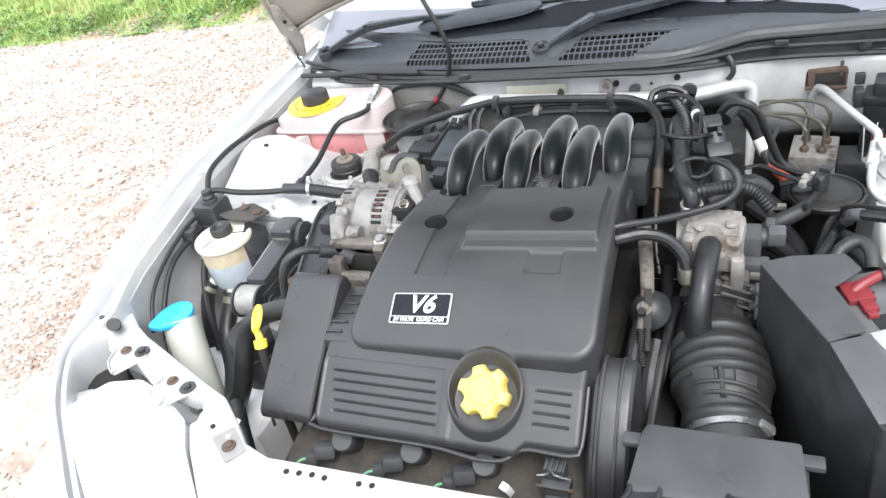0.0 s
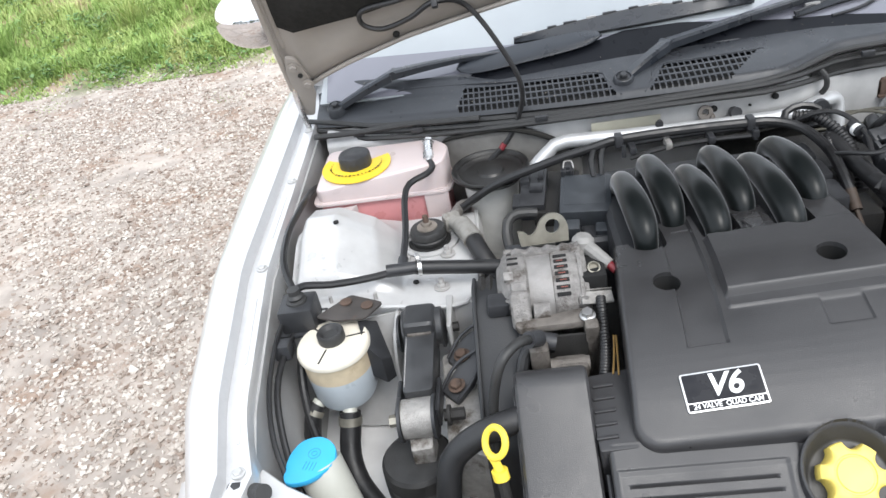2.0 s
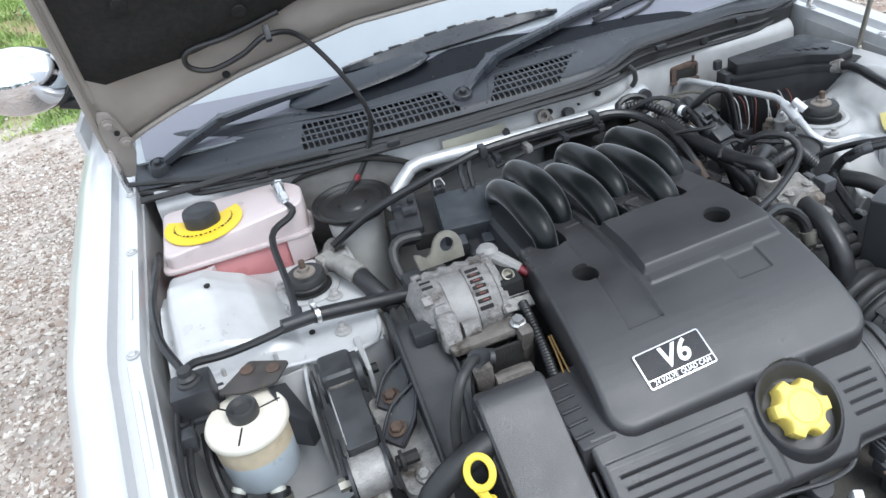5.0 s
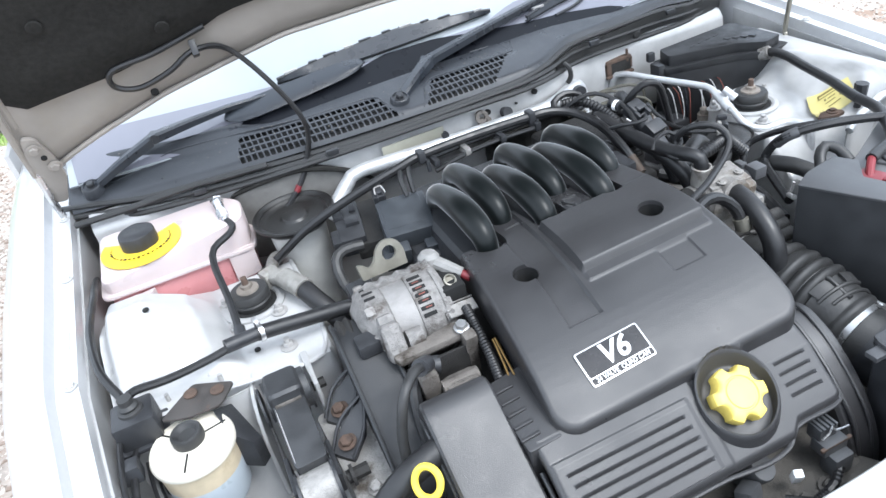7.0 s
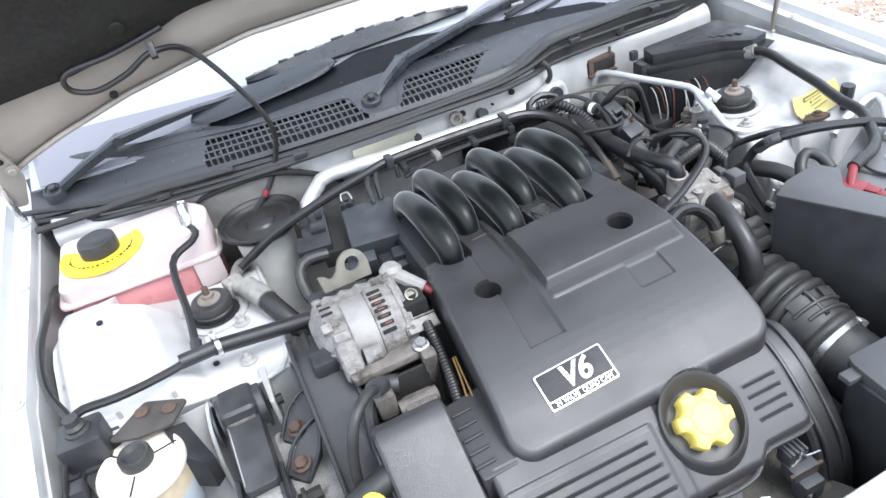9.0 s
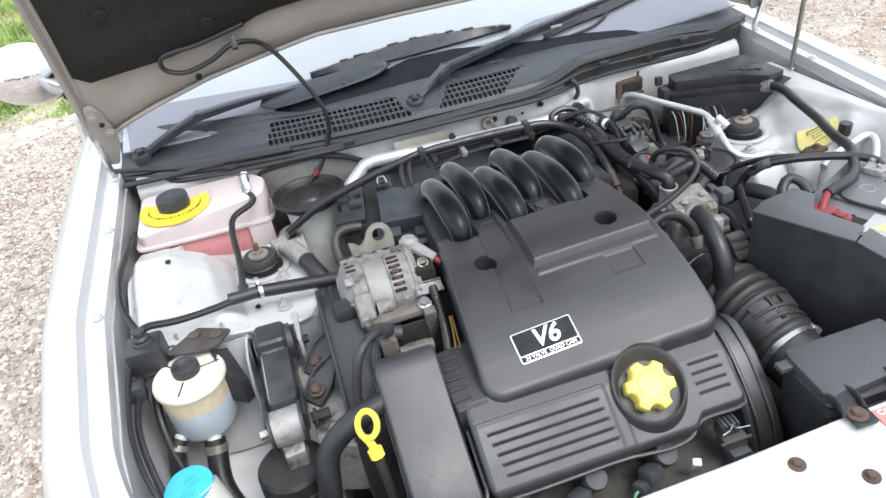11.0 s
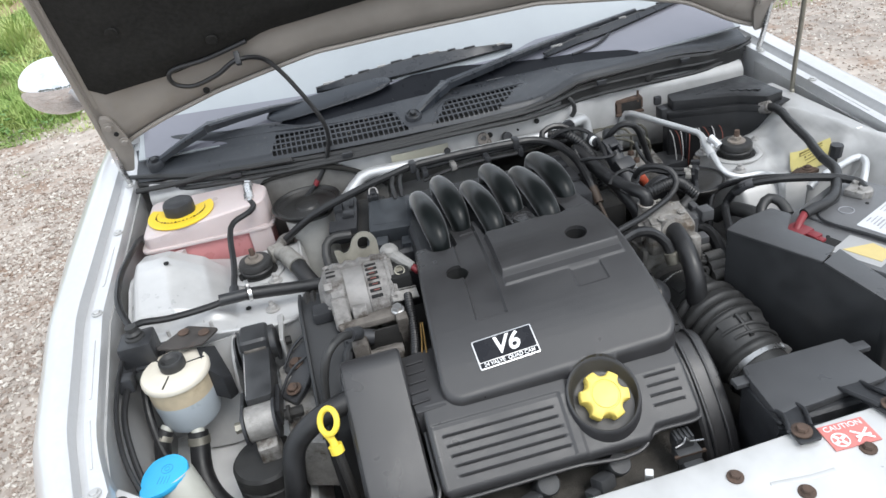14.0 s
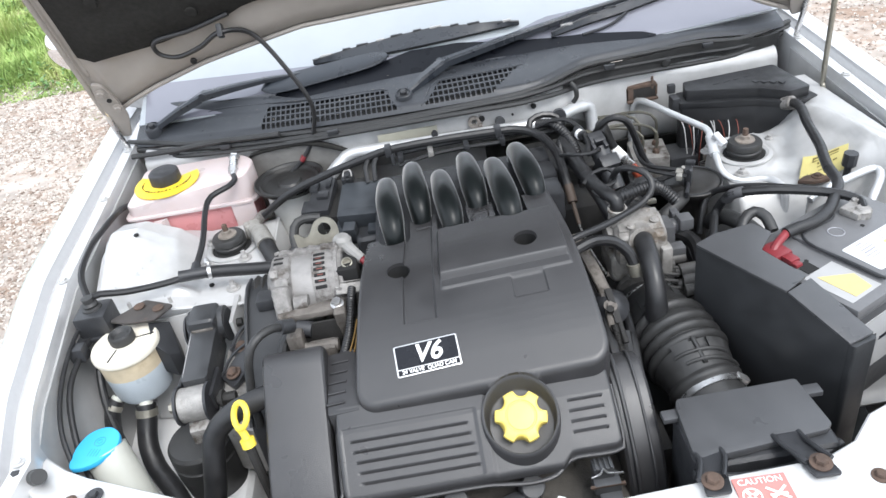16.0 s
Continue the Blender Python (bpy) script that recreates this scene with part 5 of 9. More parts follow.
part("cover", moved(bb, Matrix(((0, 0, 1, -0.313), (1, 0, 0, 0), (0, 1, 0, 0), (0, 0, 0, 1)))), COVER, BELT)
bb = slab(rounded([(-0.43, 0.48), (-0.43, 0.735), (-0.462, 0.752), (-0.505, 0.735), (-0.555, 0.690), (-0.590, 0.63), (-0.605, 0.48)], 0.03, 5), -0.026, 0.024, 0.010, 3)
part("cover_seam", tube([(-0.3555, -0.405, 0.79), (-0.3555, -0.43, 0.78), (-0.3555, -0.54, 0.70), (-0.3555, -0.555, 0.65)], 0.0025, 6), COVER, BELT)
for yb, zb in ((-0.41, 0.70), (-0.50, 0.65)):
    part("cover_bolt", bolt((-0.356, yb, zb), (-1, 0, 0), 0.006, 0.005, 0.009), DARKIRON, BELT)
bh = thing("belt_cover_hose", (-0.38, -0.41, 0.70), "thin black hose bending down beside the belt cover", "hose")
part("hose", tube([(-0.330, -0.356, 0.818), (-0.341, -0.370, 0.829), (-0.354, -0.385, 0.832), (-0.367, -0.398, 0.824), (-0.376, -0.404, 0.802), (-0.382, -0.406, 0.775), (-0.385, -0.412, 0.750), (-0.388, -0.42, 0.70)], 0.0062, 12), RUBBER, bh)
part("end_cap", rod((-0.320, -0.346, 0.810), (-0.333, -0.360, 0.821), 0.0105, 16, 0.003), BLACK, bh)
RB = thing("rear_belt_cover", (0.115, -0.52, 0.45), "rounded dark belt cover at the end of engine", "belt cover")
part("cover", moved(bb, Matrix(((0, 0, 1, 0.118), (1, 0, 0, 0), (0, 1, 0, 0), (0, 0, 0, 1)))), COVER, RB)
for xr, rr in ((0.104, 0.003), (0.126, 0.002)):
    part("cover_rib", tube([(xr, -0.435, 0.70), (xr, -0.442, 0.742), (xr, -0.464, 0.7515), (xr, -0.500, 0.737), (xr, -0.550, 0.694), (xr, -0.584, 0.64), (xr, -0.604, 0.50)], rr, 8), COVER, RB)

# ---- intake manifold ----
MAN = thing("intake_manifold", (-0.05, -0.08, 0.74), "glossy black six-runner intake manifold", "intake manifold")
part("plenum", span(-0.20, 0.10, -0.20, 0.055, 0.74, 0.815, 0.02, 3), BLACK, MAN)
part("plenum_end", join(span(0.080, 0.118, -0.155, -0.10, 0.78, 0.835, 0.006), span(0.080, 0.120, -0.095, -0.045, 0.78, 0.838, 0.006), span(0.080, 0.118, -0.04, 0.01, 0.78, 0.84, 0.006)), BLACK, MAN)
TOPS = ((-0.171, -0.045, -0.163, -0.208), (-0.124, -0.002, -0.117, -0.163), (-0.078, -0.050, -0.069, -0.212), (-0.029, 0.000, -0.024, -0.165), (0.016, -0.040, 0.023, -0.220), (0.063, 0.002, 0.072, -0.160))
for x0, y0, x1, y1 in TOPS:
    m = lambda k: x0 + (x1 - x0) * k
    part("runner", tube([(m(0), y0 + 0.024, 0.786), (m(0.0), y0 + 0.016, 0.822), (m(0.12), y0 - 0.010, 0.8475), (m(0.45), y0 + (y1 - y0) * 0.5, 0.8590), (m(0.86), y1 + 0.038, 0.8505), (m(1.0), y1 + 0.012, 0.834), (m(1), y1 + 0.003, 0.79)],
                        [0.0108, 0.0130, 0.0160, 0.0197, 0.0199, 0.0167, 0.0132], 28, 0.005), GLOSS, MAN)

# ---- things on the fluid side of the bay ----


def strut_mount(c, z0):
    t = thing("strut_mount", (c[0], c[1], z0), "rubber strut top mount with rusty stud and nut", "strut mount", "strut mounts")
    x, y, z = c
    part("rim", lathe([(0.050, z0 - 0.001), (0.050, z0 + 0.002), (0.043, z0 + 0.004), (0.038, z0 + 0.002), (0.037, z0 - 0.004), (0.0, z0 - 0.004)], 36, pose(x, y, 0)), BAY, t)
    part("hole_shadow", lathe([(0.0365, z0 - 0.003), (0.0365, z0 + 0.0005), (0.03, z0 + 0.0008), (0.0, z0 + 0.0008)], 32, pose(x, y, 0)), DARK, t)
    part("rubber_cup", lathe([(0.0285, z0), (0.0300, z0 + 0.004), (0.0305, z0 + 0.010), (0.0285, z0 + 0.0125), (0.0305, z0 + 0.015), (0.0305, z0 + 0.023), (0.028, z0 + 0.027), (0.022, z0 + 0.0275), (0, z0 + 0.0275)], 36, pose(x, y, 0)), RUBBER, t, "black ribbed rubber cup")
    part("cup_washer", lathe([(0.0175, z0 + 0.027), (0.0170, z0 + 0.030), (0.011, z0 + 0.0315), (0, z0 + 0.0315)], 28, pose(x, y, 0)), STAINEDNUT, t, "stained steel washer")
    part("nut", lathe([(0.0095, z0 + 0.031), (0.0095, z0 + 0.037), (0.0075, z0 + 0.038)], 6, pose(x, y, 0)), STAINEDNUT, t)
    part("stud", tube([(x, y, z0 + 0.03), (x, y, z0 + 0.04), (x, y, z + 0.012)], [0.0055, 0.0055, 0.005], 10, 0.0035, ribs=0.0006, pitch=0.003), RUST, t, "rusty threaded stud")
    return t
strut_mount((-0.484, 0.002, 0.788), 0.7505)
strut_mount((0.485, 0.002, 0.792), 0.7535)
for x, y, z in ((-0.458, -0.135, 0.750), (-0.525, 0.018, 0.750), (-0.447, 0.035, 0.750), (-0.452, -0.045, 0.750), (-0.52, -0.052, 0.750)):
    solo("tower_nut", join(bolt((x, y, z), (0, 0, 1), 0.0078, 0.009, 0.0125), rod((x, y, z + 0.005), (x, y, z + 0.016), 0.004)), GALV, "plated nut on the strut tower top", "nut", "strut tower nuts")
for x, y, z in ((0.452, -0.066, 0.752), (0.43, 0.035, 0.752), (0.545, 0.03, 0.753)):
    solo("tower_nut", join(bolt((x, y, z), (0, 0, 1), 0.0078, 0.009, 0.0125), rod((x, y, z + 0.005), (x, y, z + 0.014), 0.004)), GALV, "plated nut on the strut tower top", "nut", "strut tower nuts")

# coolant expansion tank
TANK = thing("coolant_tank", (-0.57, 0.15, 0.70), "milky coolant expansion tank half full of pink coolant", "coolant tank")
T_OUT = [(-0.690, 0.074), (-0.446, 0.118), (-0.436, 0.190), (-0.470, 0.235), (-0.690, 0.245)]
top_of = lambda x, y: 0.836 - 0.10 * max(0, 0.13 - y) - 0.05 * max(0, -0.63 - x)
seam_of = lambda x, y: 0.778 + 0.11 * (-0.44 - x)
part("upper_half", slab(rounded([(-0.682, 0.082), (-0.452, 0.124), (-0.443, 0.19), (-0.474, 0.228), (-0.682, 0.238)], 0.018, 4), lambda x, y: seam_of(x, y) - 0.001, top_of, 0.010, 3), PINKWHITE, TANK, "milky pink-white upper half")
part("seam", slab(rounded(T_OUT, 0.018, 4), lambda x, y: seam_of(x, y) - 0.004, lambda x, y: seam_of(x, y) + 0.002, 0.0015), PINKWHITE, TANK, "moulded seam")
part("lower_half", slab(rounded([(-0.680, 0.083), (-0.456, 0.125), (-0.447, 0.19), (-0.474, 0.226), (-0.680, 0.236)], 0.018, 4), 0.70, lambda x, y: seam_of(x, y) - 0.003, 0.006, 3), COOLANT, TANK, "lower half filled with pink coolant")
CAPP = (-0.613, 0.152)
cap = part("filler_cap", star([(0.029, 0.0, 0.0), (0.030, 0.002, 0.12), (0.0295, 0.024, 0.12), (0.0285, 0.029, 0.12), (0.026, 0.031, 0.12), (0.012, 0.0325, 0.1), (0.001, 0.0325, 0)]), BLACK, TANK, "black ribbed filler cap")
cap.data.transform(Matrix.Translation((CAPP[0], CAPP[1], 0.832)))
ring = bmesh.new()
inner, outer = [], []
for k in range(41):
    a = radians(152 + 236 * k / 40)
    inner.append(ring.verts.new((CAPP[0] + 0.027 * math.cos(a), CAPP[1] + 0.027 * math.sin(a), 0.8395)))
    outer.append(ring.verts.new((CAPP[0] + 0.064 * math.cos(a), CAPP[1] + 0.062 * math.sin(a), 0.8385 + 0.004 * math.sin(a))))
for k in range(40):
    ring.faces.new((inner[k], outer[k], outer[k + 1], inner[k + 1]))
bmesh.ops.recalc_face_normals(ring, faces=ring.faces)
bmesh.ops.solidify(ring, geom=ring.faces[:], thickness=0.002)
label_ring = part("warning_ring", ring, RINGYELLOW, TANK, "yellow crescent warning collar")
rnd = random.Random(4)
for k in range(24):
    a = radians(164 + 9.0 * k)
    r = 0.0475
    part("print_mark", box((CAPP[0] + r * math.cos(a), CAPP[1] + 0.92 * r * math.sin(a), 0.8395), (rnd.uniform(0.0015, 0.0045), rnd.uniform(0.001, 0.0042), 0.0008), 0, turn=(0, 0, math.degrees(a) + 90)), INK, label_ring)
part("fitting", join(rod((-0.480, 0.186, 0.846), (-0.479, 0.158, 0.838), 0.0085, 16, 0.001), rod((-0.480, 0.192, 0.847), (-0.480, 0.187, 0.846), 0.011, 6), rod((-0.479, 0.160, 0.839), (-0.478, 0.142, 0.834), 0.0100, 6), rod((-0.478, 0.144, 0.835), (-0.477, 0.132, 0.833), 0.0065)), STEEL, TANK, "plated hose fitting")
part("fin", slab([(-0.495, 0.112), (-0.452, 0.120), (-0.462, 0.124), (-0.488, 0.118)], 0.73, 0.785, 0.0), PINKWHITE, TANK)
part("fin", slab([(-0.640, 0.085), (-0.615, 0.089), (-0.625, 0.070), (-0.640, 0.068)], 0.76, 0.79, 0.0), PINKWHITE, TANK)

# hoses of the expansion tank
vent = thing("vent_hose", (-0.66, -0.2, 0.80), "thin black vent hose from the coolant tank over tower", "hose")
part("hose", tube([(-0.477, 0.136, 0.834), (-0.470, 0.112, 0.834), (-0.478, 0.086, 0.835), (-0.508, 0.062, 0.832), (-0.516, 0.03, 0.822), (-0.512, -0.05, 0.802), (-0.512, -0.132, 0.794)], 0.0055, 10), HOSE, vent)
part("hose", tube([(-0.660, -0.198, 0.820), (-0.648, -0.186, 0.818), (-0.612, -0.174, 0.806), (-0.56, -0.156, 0.797), (-0.512, -0.138, 0.793)], 0.0056, 10), HOSE, vent)
part("hose", tube([(-0.662, -0.198, 0.818), (-0.682, -0.15, 0.838), (-0.692, -0.07, 0.842), (-0.692, 0.0, 0.838), (-0.690, 0.05, 0.834), (-0.694, 0.10, 0.822), (-0.700, 0.16, 0.80)], 0.0055, 10), HOSE, vent)
part("tee", join(rod((-0.535, -0.143, 0.7965), (-0.490, -0.134, 0.791), 0.010, 16, 0.002), rod((-0.512, -0.139, 0.793), (-0.511, -0.115, 0.797), 0.008)), BLACK, vent, "black plastic tee piece")
main = thing("heater_hose", (-0.42, -0.1, 0.74), "black rubber hose from tee to the alternator side", "hose")
part("hose", tube([(-0.492, -0.134, 0.791), (-0.455, -0.133, 0.786), (-0.42, -0.134, 0.782), (-0.385, -0.136, 0.779), (-0.352, -0.140, 0.776), (-0.330, -0.148, 0.768)], 0.0108, 14), HOSE, main)
part("end_clip", tube([(-0.352, -0.140, 0.776), (-0.344, -0.142, 0.7745)], 0.0128, 20, straight=True), GRIMY, main, "corroded hose clip")
part("clip", tube([(-0.489, -0.1335, 0.7905), (-0.483, -0.1325, 0.790)], 0.0135, 20, straight=True), STEEL, main, "bright hose clip")
part("clip_ear", box((-0.488, -0.124, 0.803), (0.007, 0.01, 0.014), 0.001, turn=(20, 0, 10)), STEEL, main)
BROWNED = material("browned_cable_end", (0.045, 0.032, 0.024), 0.6, 0, 0.3, 60, 0.3)
upper = thing("breather_hose", (-0.3, 0.05, 0.74), "long black hose rising across the bay to manifold", "hose")
part("hose", tube([(-0.47, 0.085, 0.735), (-0.43, 0.07, 0.765), (-0.36, 0.05, 0.815), (-0.27, 0.035, 0.85), (-0.20, 0.030, 0.868), (-0.156, 0.030, 0.876), (-0.06, 0.028, 0.878), (0.03, 0.026, 0.876), (0.075, 0.022, 0.874), (0.11, 0.0, 0.866), (0.128, -0.05, 0.853), (0.130, -0.10, 0.835), (0.131, -0.125, 0.82)], 0.0075, 10), HOSE, upper)
part("cable_end", join(rod((0.131, -0.12, 0.824), (0.132, -0.145, 0.805), 0.008), rod((0.132, -0.145, 0.805), (0.133, -0.18, 0.783), 0.0035)), BROWNED, upper, "brown corroded cable end")
for x in (-0.160, 0.040):
    part("hose_clip", join(box((x, 0.027, 0.876), (0.012, 0.020, 0.020), 0.003), rod((x + 0.006, 0.016, 0.872), (x + 0.006, 0.014, 0.852), 0.0035, 8)), BLACK, upper)
rail = thing("vacuum_rail", (-0.05, 0.03, 0.84), "thin black vacuum pipes clipped behind the manifold", "pipe")
part("pipe", tube([(-0.15, 0.038, 0.862), (-0.05, 0.036, 0.866), (0.06, 0.034, 0.864), (0.11, 0.03, 0.862)], 0.005, 8), HOSE, rail)
part("pipe", tube([(-0.145, 0.012, 0.850), (-0.09, 0.016, 0.858), (-0.03, 0.018, 0.86), (0.05, 0.016, 0.858)], 0.004, 8), HOSE, rail)
for x in (-0.14, -0.085, -0.02, 0.045):
    part("pipe_clip", box((x, 0.026, 0.862), (0.010, 0.034, 0.012), 0.002), BLACK if x != -0.085 else ALLOY, rail)
part("loop", tube([(0.10, 0.045, 0.855), (0.105, 0.06, 0.868), (0.13, 0.065, 0.874), (0.155, 0.06, 0.866), (0.15, 0.045, 0.85), (0.12, 0.04, 0.85)], 0.006, 8), HOSE, rail)
solo("lifting_bracket", join(rod((0.16, 0.062, 0.866), (0.16, 0.07, 0.866), 0.013, 16), box((0.16, 0.066, 0.85), (0.02, 0.008, 0.03), 0.002)), BLACK, "small black lifting eye behind manifold", "bracket")

# bright coolant pipe along the bulkhead
pipe = thing("coolant_pipe", (0.0, 0.15, 0.74), "bright aluminium pipe running along the bulkhead", "pipe")
part("pipe", tube([(-0.318, 0.128, 0.775), (-0.29, 0.138, 0.795), (-0.262, 0.15, 0.815), (-0.235, 0.155, 0.825), (-0.12, 0.145, 0.825), (0.05, 0.14, 0.823), (0.15, 0.155, 0.818), (0.215, 0.195, 0.815), (0.248, 0.215, 0.808), (0.256, 0.215, 0.785), (0.256, 0.20, 0.72), (0.25, 0.18, 0.64)], 0.0125, 14), PIPE, pipe)
part("bracket", join(lathe([(0.006, -0.003), (0.0125, -0.003), (0.0125, 0.003), (0.006, 0.003), (0.006, -0.003)], 18, axis((0.009, 0.158, 0.842), (0, -1, 0.25)), False), box((0.006, 0.158, 0.828), (0.012, 0.006, 0.022), 0.002), box((0.020, 0.154, 0.828), (0.008, 0.012, 0.020), 0.002)), GRIMY, pipe, "rusty pipe bracket")
part("sensor", join(rod((0.060, 0.168, 0.831), (0.060, 0.152, 0.836), 0.0098, 10, 0.002), rod((0.060, 0.176, 0.828), (0.060, 0.166, 0.832), 0.007)), BLACK, pipe)
part("pipe_knob", join(box((-0.072, 0.143, 0.839), (0.013, 0.010, 0.010), 0.003), rod((-0.072, 0.143, 0.842), (-0.072, 0.142, 0.846), 0.004, 8)), BLACK, pipe)
# thin tinted plate added for a faint yellow stain in the paint
solo("label_sticker", box((-0.125, 0.1665, 0.838), (0.12, 0.001, 0.02), 0.0, turn=(6, 0, 0)), material("faint_yellow_stain", (0.395, 0.385, 0.318), 0.45, 0.2, 0.12, 30, 0.1), "thin plate for a faint pale yellow stain on the bulkhead", "sticker")

# brake servo pot behind the coolant tank
DRUMCAP = material("dusty_black_cap", (0.018, 0.0175, 0.017), 0.4, 0, 0.25, 30, 0.15, spots=(0.05, 0.045, 0.038), spot_amount=0.3)
RES = thing("brake_servo", (-0.372, 0.125, 0.64), "pale grimy servo pot with wide dished black cap", "brake servo")
part("pot", lathe([(0.040, 0.60), (0.043, 0.66), (0.0455, 0.745), (0.048, 0.775), (0.0485, 0.792)], 36, pose(-0.372, 0.120, 0)), GREYMILK, RES, "grimy pale grey body")
part("cap", lathe([(0.0485, 0.787), (0.052, 0.788), (0.055, 0.792), (0.062, 0.798), (0.068, 0.803), (0.0705, 0.808), (0.0695, 0.8115), (0.067, 0.8115), (0.0655, 0.808), (0.061, 0.805), (0.0575, 0.8065), (0.055, 0.8045), (0.051, 0.801), (0.047, 0.8005), (0.025, 0.802), (0.0215, 0.8055), (0.012, 0.8065), (0, 0.8065)], 48, pose(-0.371, 0.126, 0)), DRUMCAP, RES, "black dished cap with rings")

# air conditioning joint
AC = thing("refrigerant_joint", (-0.42, 0.0, 0.70), "alloy refrigerant pipe joint with black hose", "pipe joint")
part("joint", join(box((-0.445, 0.035, 0.762), (0.030, 0.026, 0.030), 0.006, 2, (0, 0, 20)), rod((-0.462, 0.03, 0.758), (-0.47, 0.026, 0.756), 0.013, 14, 0.002), rod((-0.44, 0.03, 0.765), (-0.422, -0.005, 0.772), 0.014, 16, 0.003)), PALEALLOY, AC)
part("crimp_sleeve", tube([(-0.426, 0.004, 0.771), (-0.412, -0.03, 0.772), (-0.406, -0.045, 0.770)], 0.017, 20, ribs=0.0015, pitch=0.010), PALEALLOY, AC, "crimped aluminium sleeve")
part("hose", tube([(-0.407, -0.042, 0.770), (-0.396, -0.068, 0.760), (-0.377, -0.098, 0.735), (-0.364, -0.120, 0.69), (-0.360, -0.132, 0.60)], 0.0150, 14), HOSE, AC)
part("pipe", tube([(-0.44, 0.045, 0.765), (-0.432, 0.075, 0.765), (-0.42, 0.11, 0.75), (-0.41, 0.15, 0.72)], 0.010, 10), ALLOY, AC)

# relay box on the inner wing
REL = thing("pressure_sensor", (-0.66, -0.205, 0.72), "black boxy pressure sensor with rubber hose boot", "sensor")
part("body", join(box((-0.660, -0.205, 0.785), (0.052, 0.050, 0.040), 0.006), box((-0.660, -0.205, 0.764), (0.064, 0.060, 0.006), 0.002)), BLACK, REL)
part("hose_boot", lathe([(0.016, 0.803), (0.015, 0.808), (0.011, 0.810), (0.0125, 0.814), (0.009, 0.818), (0.009, 0.826), (0, 0.827)], 20, pose(-0.660, -0.203, 0)), RUBBER, REL)
part("plug", box((-0.643, -0.215, 0.742), (0.026, 0.030, 0.036), 0.003), BLACK, REL, "grey connector plug")
part("lead", tube([(-0.643, -0.22, 0.728), (-0.635, -0.235, 0.70), (-0.645, -0.25, 0.685), (-0.66, -0.24, 0.69), (-0.662, -0.22, 0.71)], 0.004, 8), HOSE, REL)
loom = thing("wing_loom", (-0.67, -0.4, 0.55), "black taped wiring looms along the inner wing", "wiring loom")
part("loom", tube([(-0.668, -0.215, 0.765), (-0.676, -0.26, 0.762), (-0.677, -0.32, 0.752), (-0.668, -0.37, 0.728), (-0.650, -0.42, 0.69), (-0.62, -0.47, 0.63)], 0.0046, 10), HOSE, loom)
part("loom", tube([(-0.680, -0.17, 0.785), (-0.684, -0.25, 0.782), (-0.683, -0.33, 0.762), (-0.668, -0.40, 0.737), (-0.645, -0.45, 0.70)], 0.0036, 10), HOSE, loom)
part("loom", tube([(-0.662, -0.235, 0.745), (-0.664, -0.262, 0.722), (-0.660, -0.292, 0.690), (-0.650, -0.32, 0.65), (-0.625, -0.36, 0.58)], 0.0062, 10), HOSE, loom)
part("loom_clip", box((-0.678, -0.262, 0.766), (0.024, 0.022, 0.026), 0.004), BLACK, loom)
# rusty bracket and dark plate on the tower front
brk = thing("reservoir_bracket", (-0.58, -0.21, 0.70), "rust-edged dark steel reservoir bracket", "bracket")
part("plate", slab(rounded([(-0.632, -0.226), (-0.588, -0.176), (-0.538, -0.196), (-0.560, -0.232), (-0.60, -0.236)], 0.006, 3), lambda x, y: 0.781 - 0.1 * (x + 0.58), lambda x, y: 0.785 - 0.1 * (x + 0.58), 0.001), material("black_bracket_paint", (0.05, 0.045, 0.042), 0.6, 0.1, 0.3, 50, 0.3, spots=(0.11, 0.06, 0.04), spot_amount=0.35), brk)
part("leg", slab([(-0.572, -0.232), (-0.552, -0.205), (-0.530, -0.258), (-0.540, -0.275), (-0.560, -0.27)], lambda x, y: 0.70 - 0.5 * (x + 0.55), lambda x, y: 0.765 - 1.2 * (x + 0.56), 0.002), BLACK, brk)
for x, y in ((-0.592, -0.196), (-0.560, -0.205)):
    part("rivet", bolt((x, y, 0.786 - 0.1 * (x + 0.58)), r=0.005, h=0.003, washer=0.009), RUST, brk)

# power steering reservoir
PS = thing("power_steering_reservoir", (-0.606, -0.262, 0.67), "cream-lidded power steering reservoir with low fluid", "fluid reservoir")
PX, PY = -0.606, -0.260
part("lower_body", lathe([(0.030, 0.672), (0.042, 0.676), (0.046, 0.685), (0.048, 0.728)], 40, pose(PX, PY, 0)), FLUID, PS, "grey-blue translucent body with fluid inside")
part("upper_body", lathe([(0.048, 0.728), (0.0485, 0.75), (0.049, 0.757)], 40, pose(PX, PY, 0)), material("tan_stained_plastic", (0.56, 0.47, 0.33), 0.5, 0, 0.2, 30, 0.15, spots=(0.36, 0.27, 0.17), spot_amount=0.4), PS, "tan-stained shoulder")
part("lid", lathe([(0.0485, 0.758), (0.0518, 0.7585), (0.0524, 0.7635), (0.0508, 0.768), (0.049, 0.7695), (0.02, 0.7715), (0.0, 0.772)], 48, pose(PX, PY, 0)), CREAM, PS, "cream plastic lid")
part("cap", lathe([(0.0185, 0.771), (0.0195, 0.774), (0.0192, 0.785), (0.0175, 0.7875), (0.0145, 0.7865), (0.0105, 0.781), (0.0, 0.779)], 32, pose(PX, PY + 0.002, 0)), RUBBER, PS, "black dished rubber cap")
for a in (15, 135, 255):
    part("lid_groove", box((PX + 0.033 * math.cos(radians(a)), PY + 0.033 * math.sin(radians(a)), 0.7705), (0.027, 0.0022, 0.0016), 0, turn=(0, 3, a)), DARK, PS)
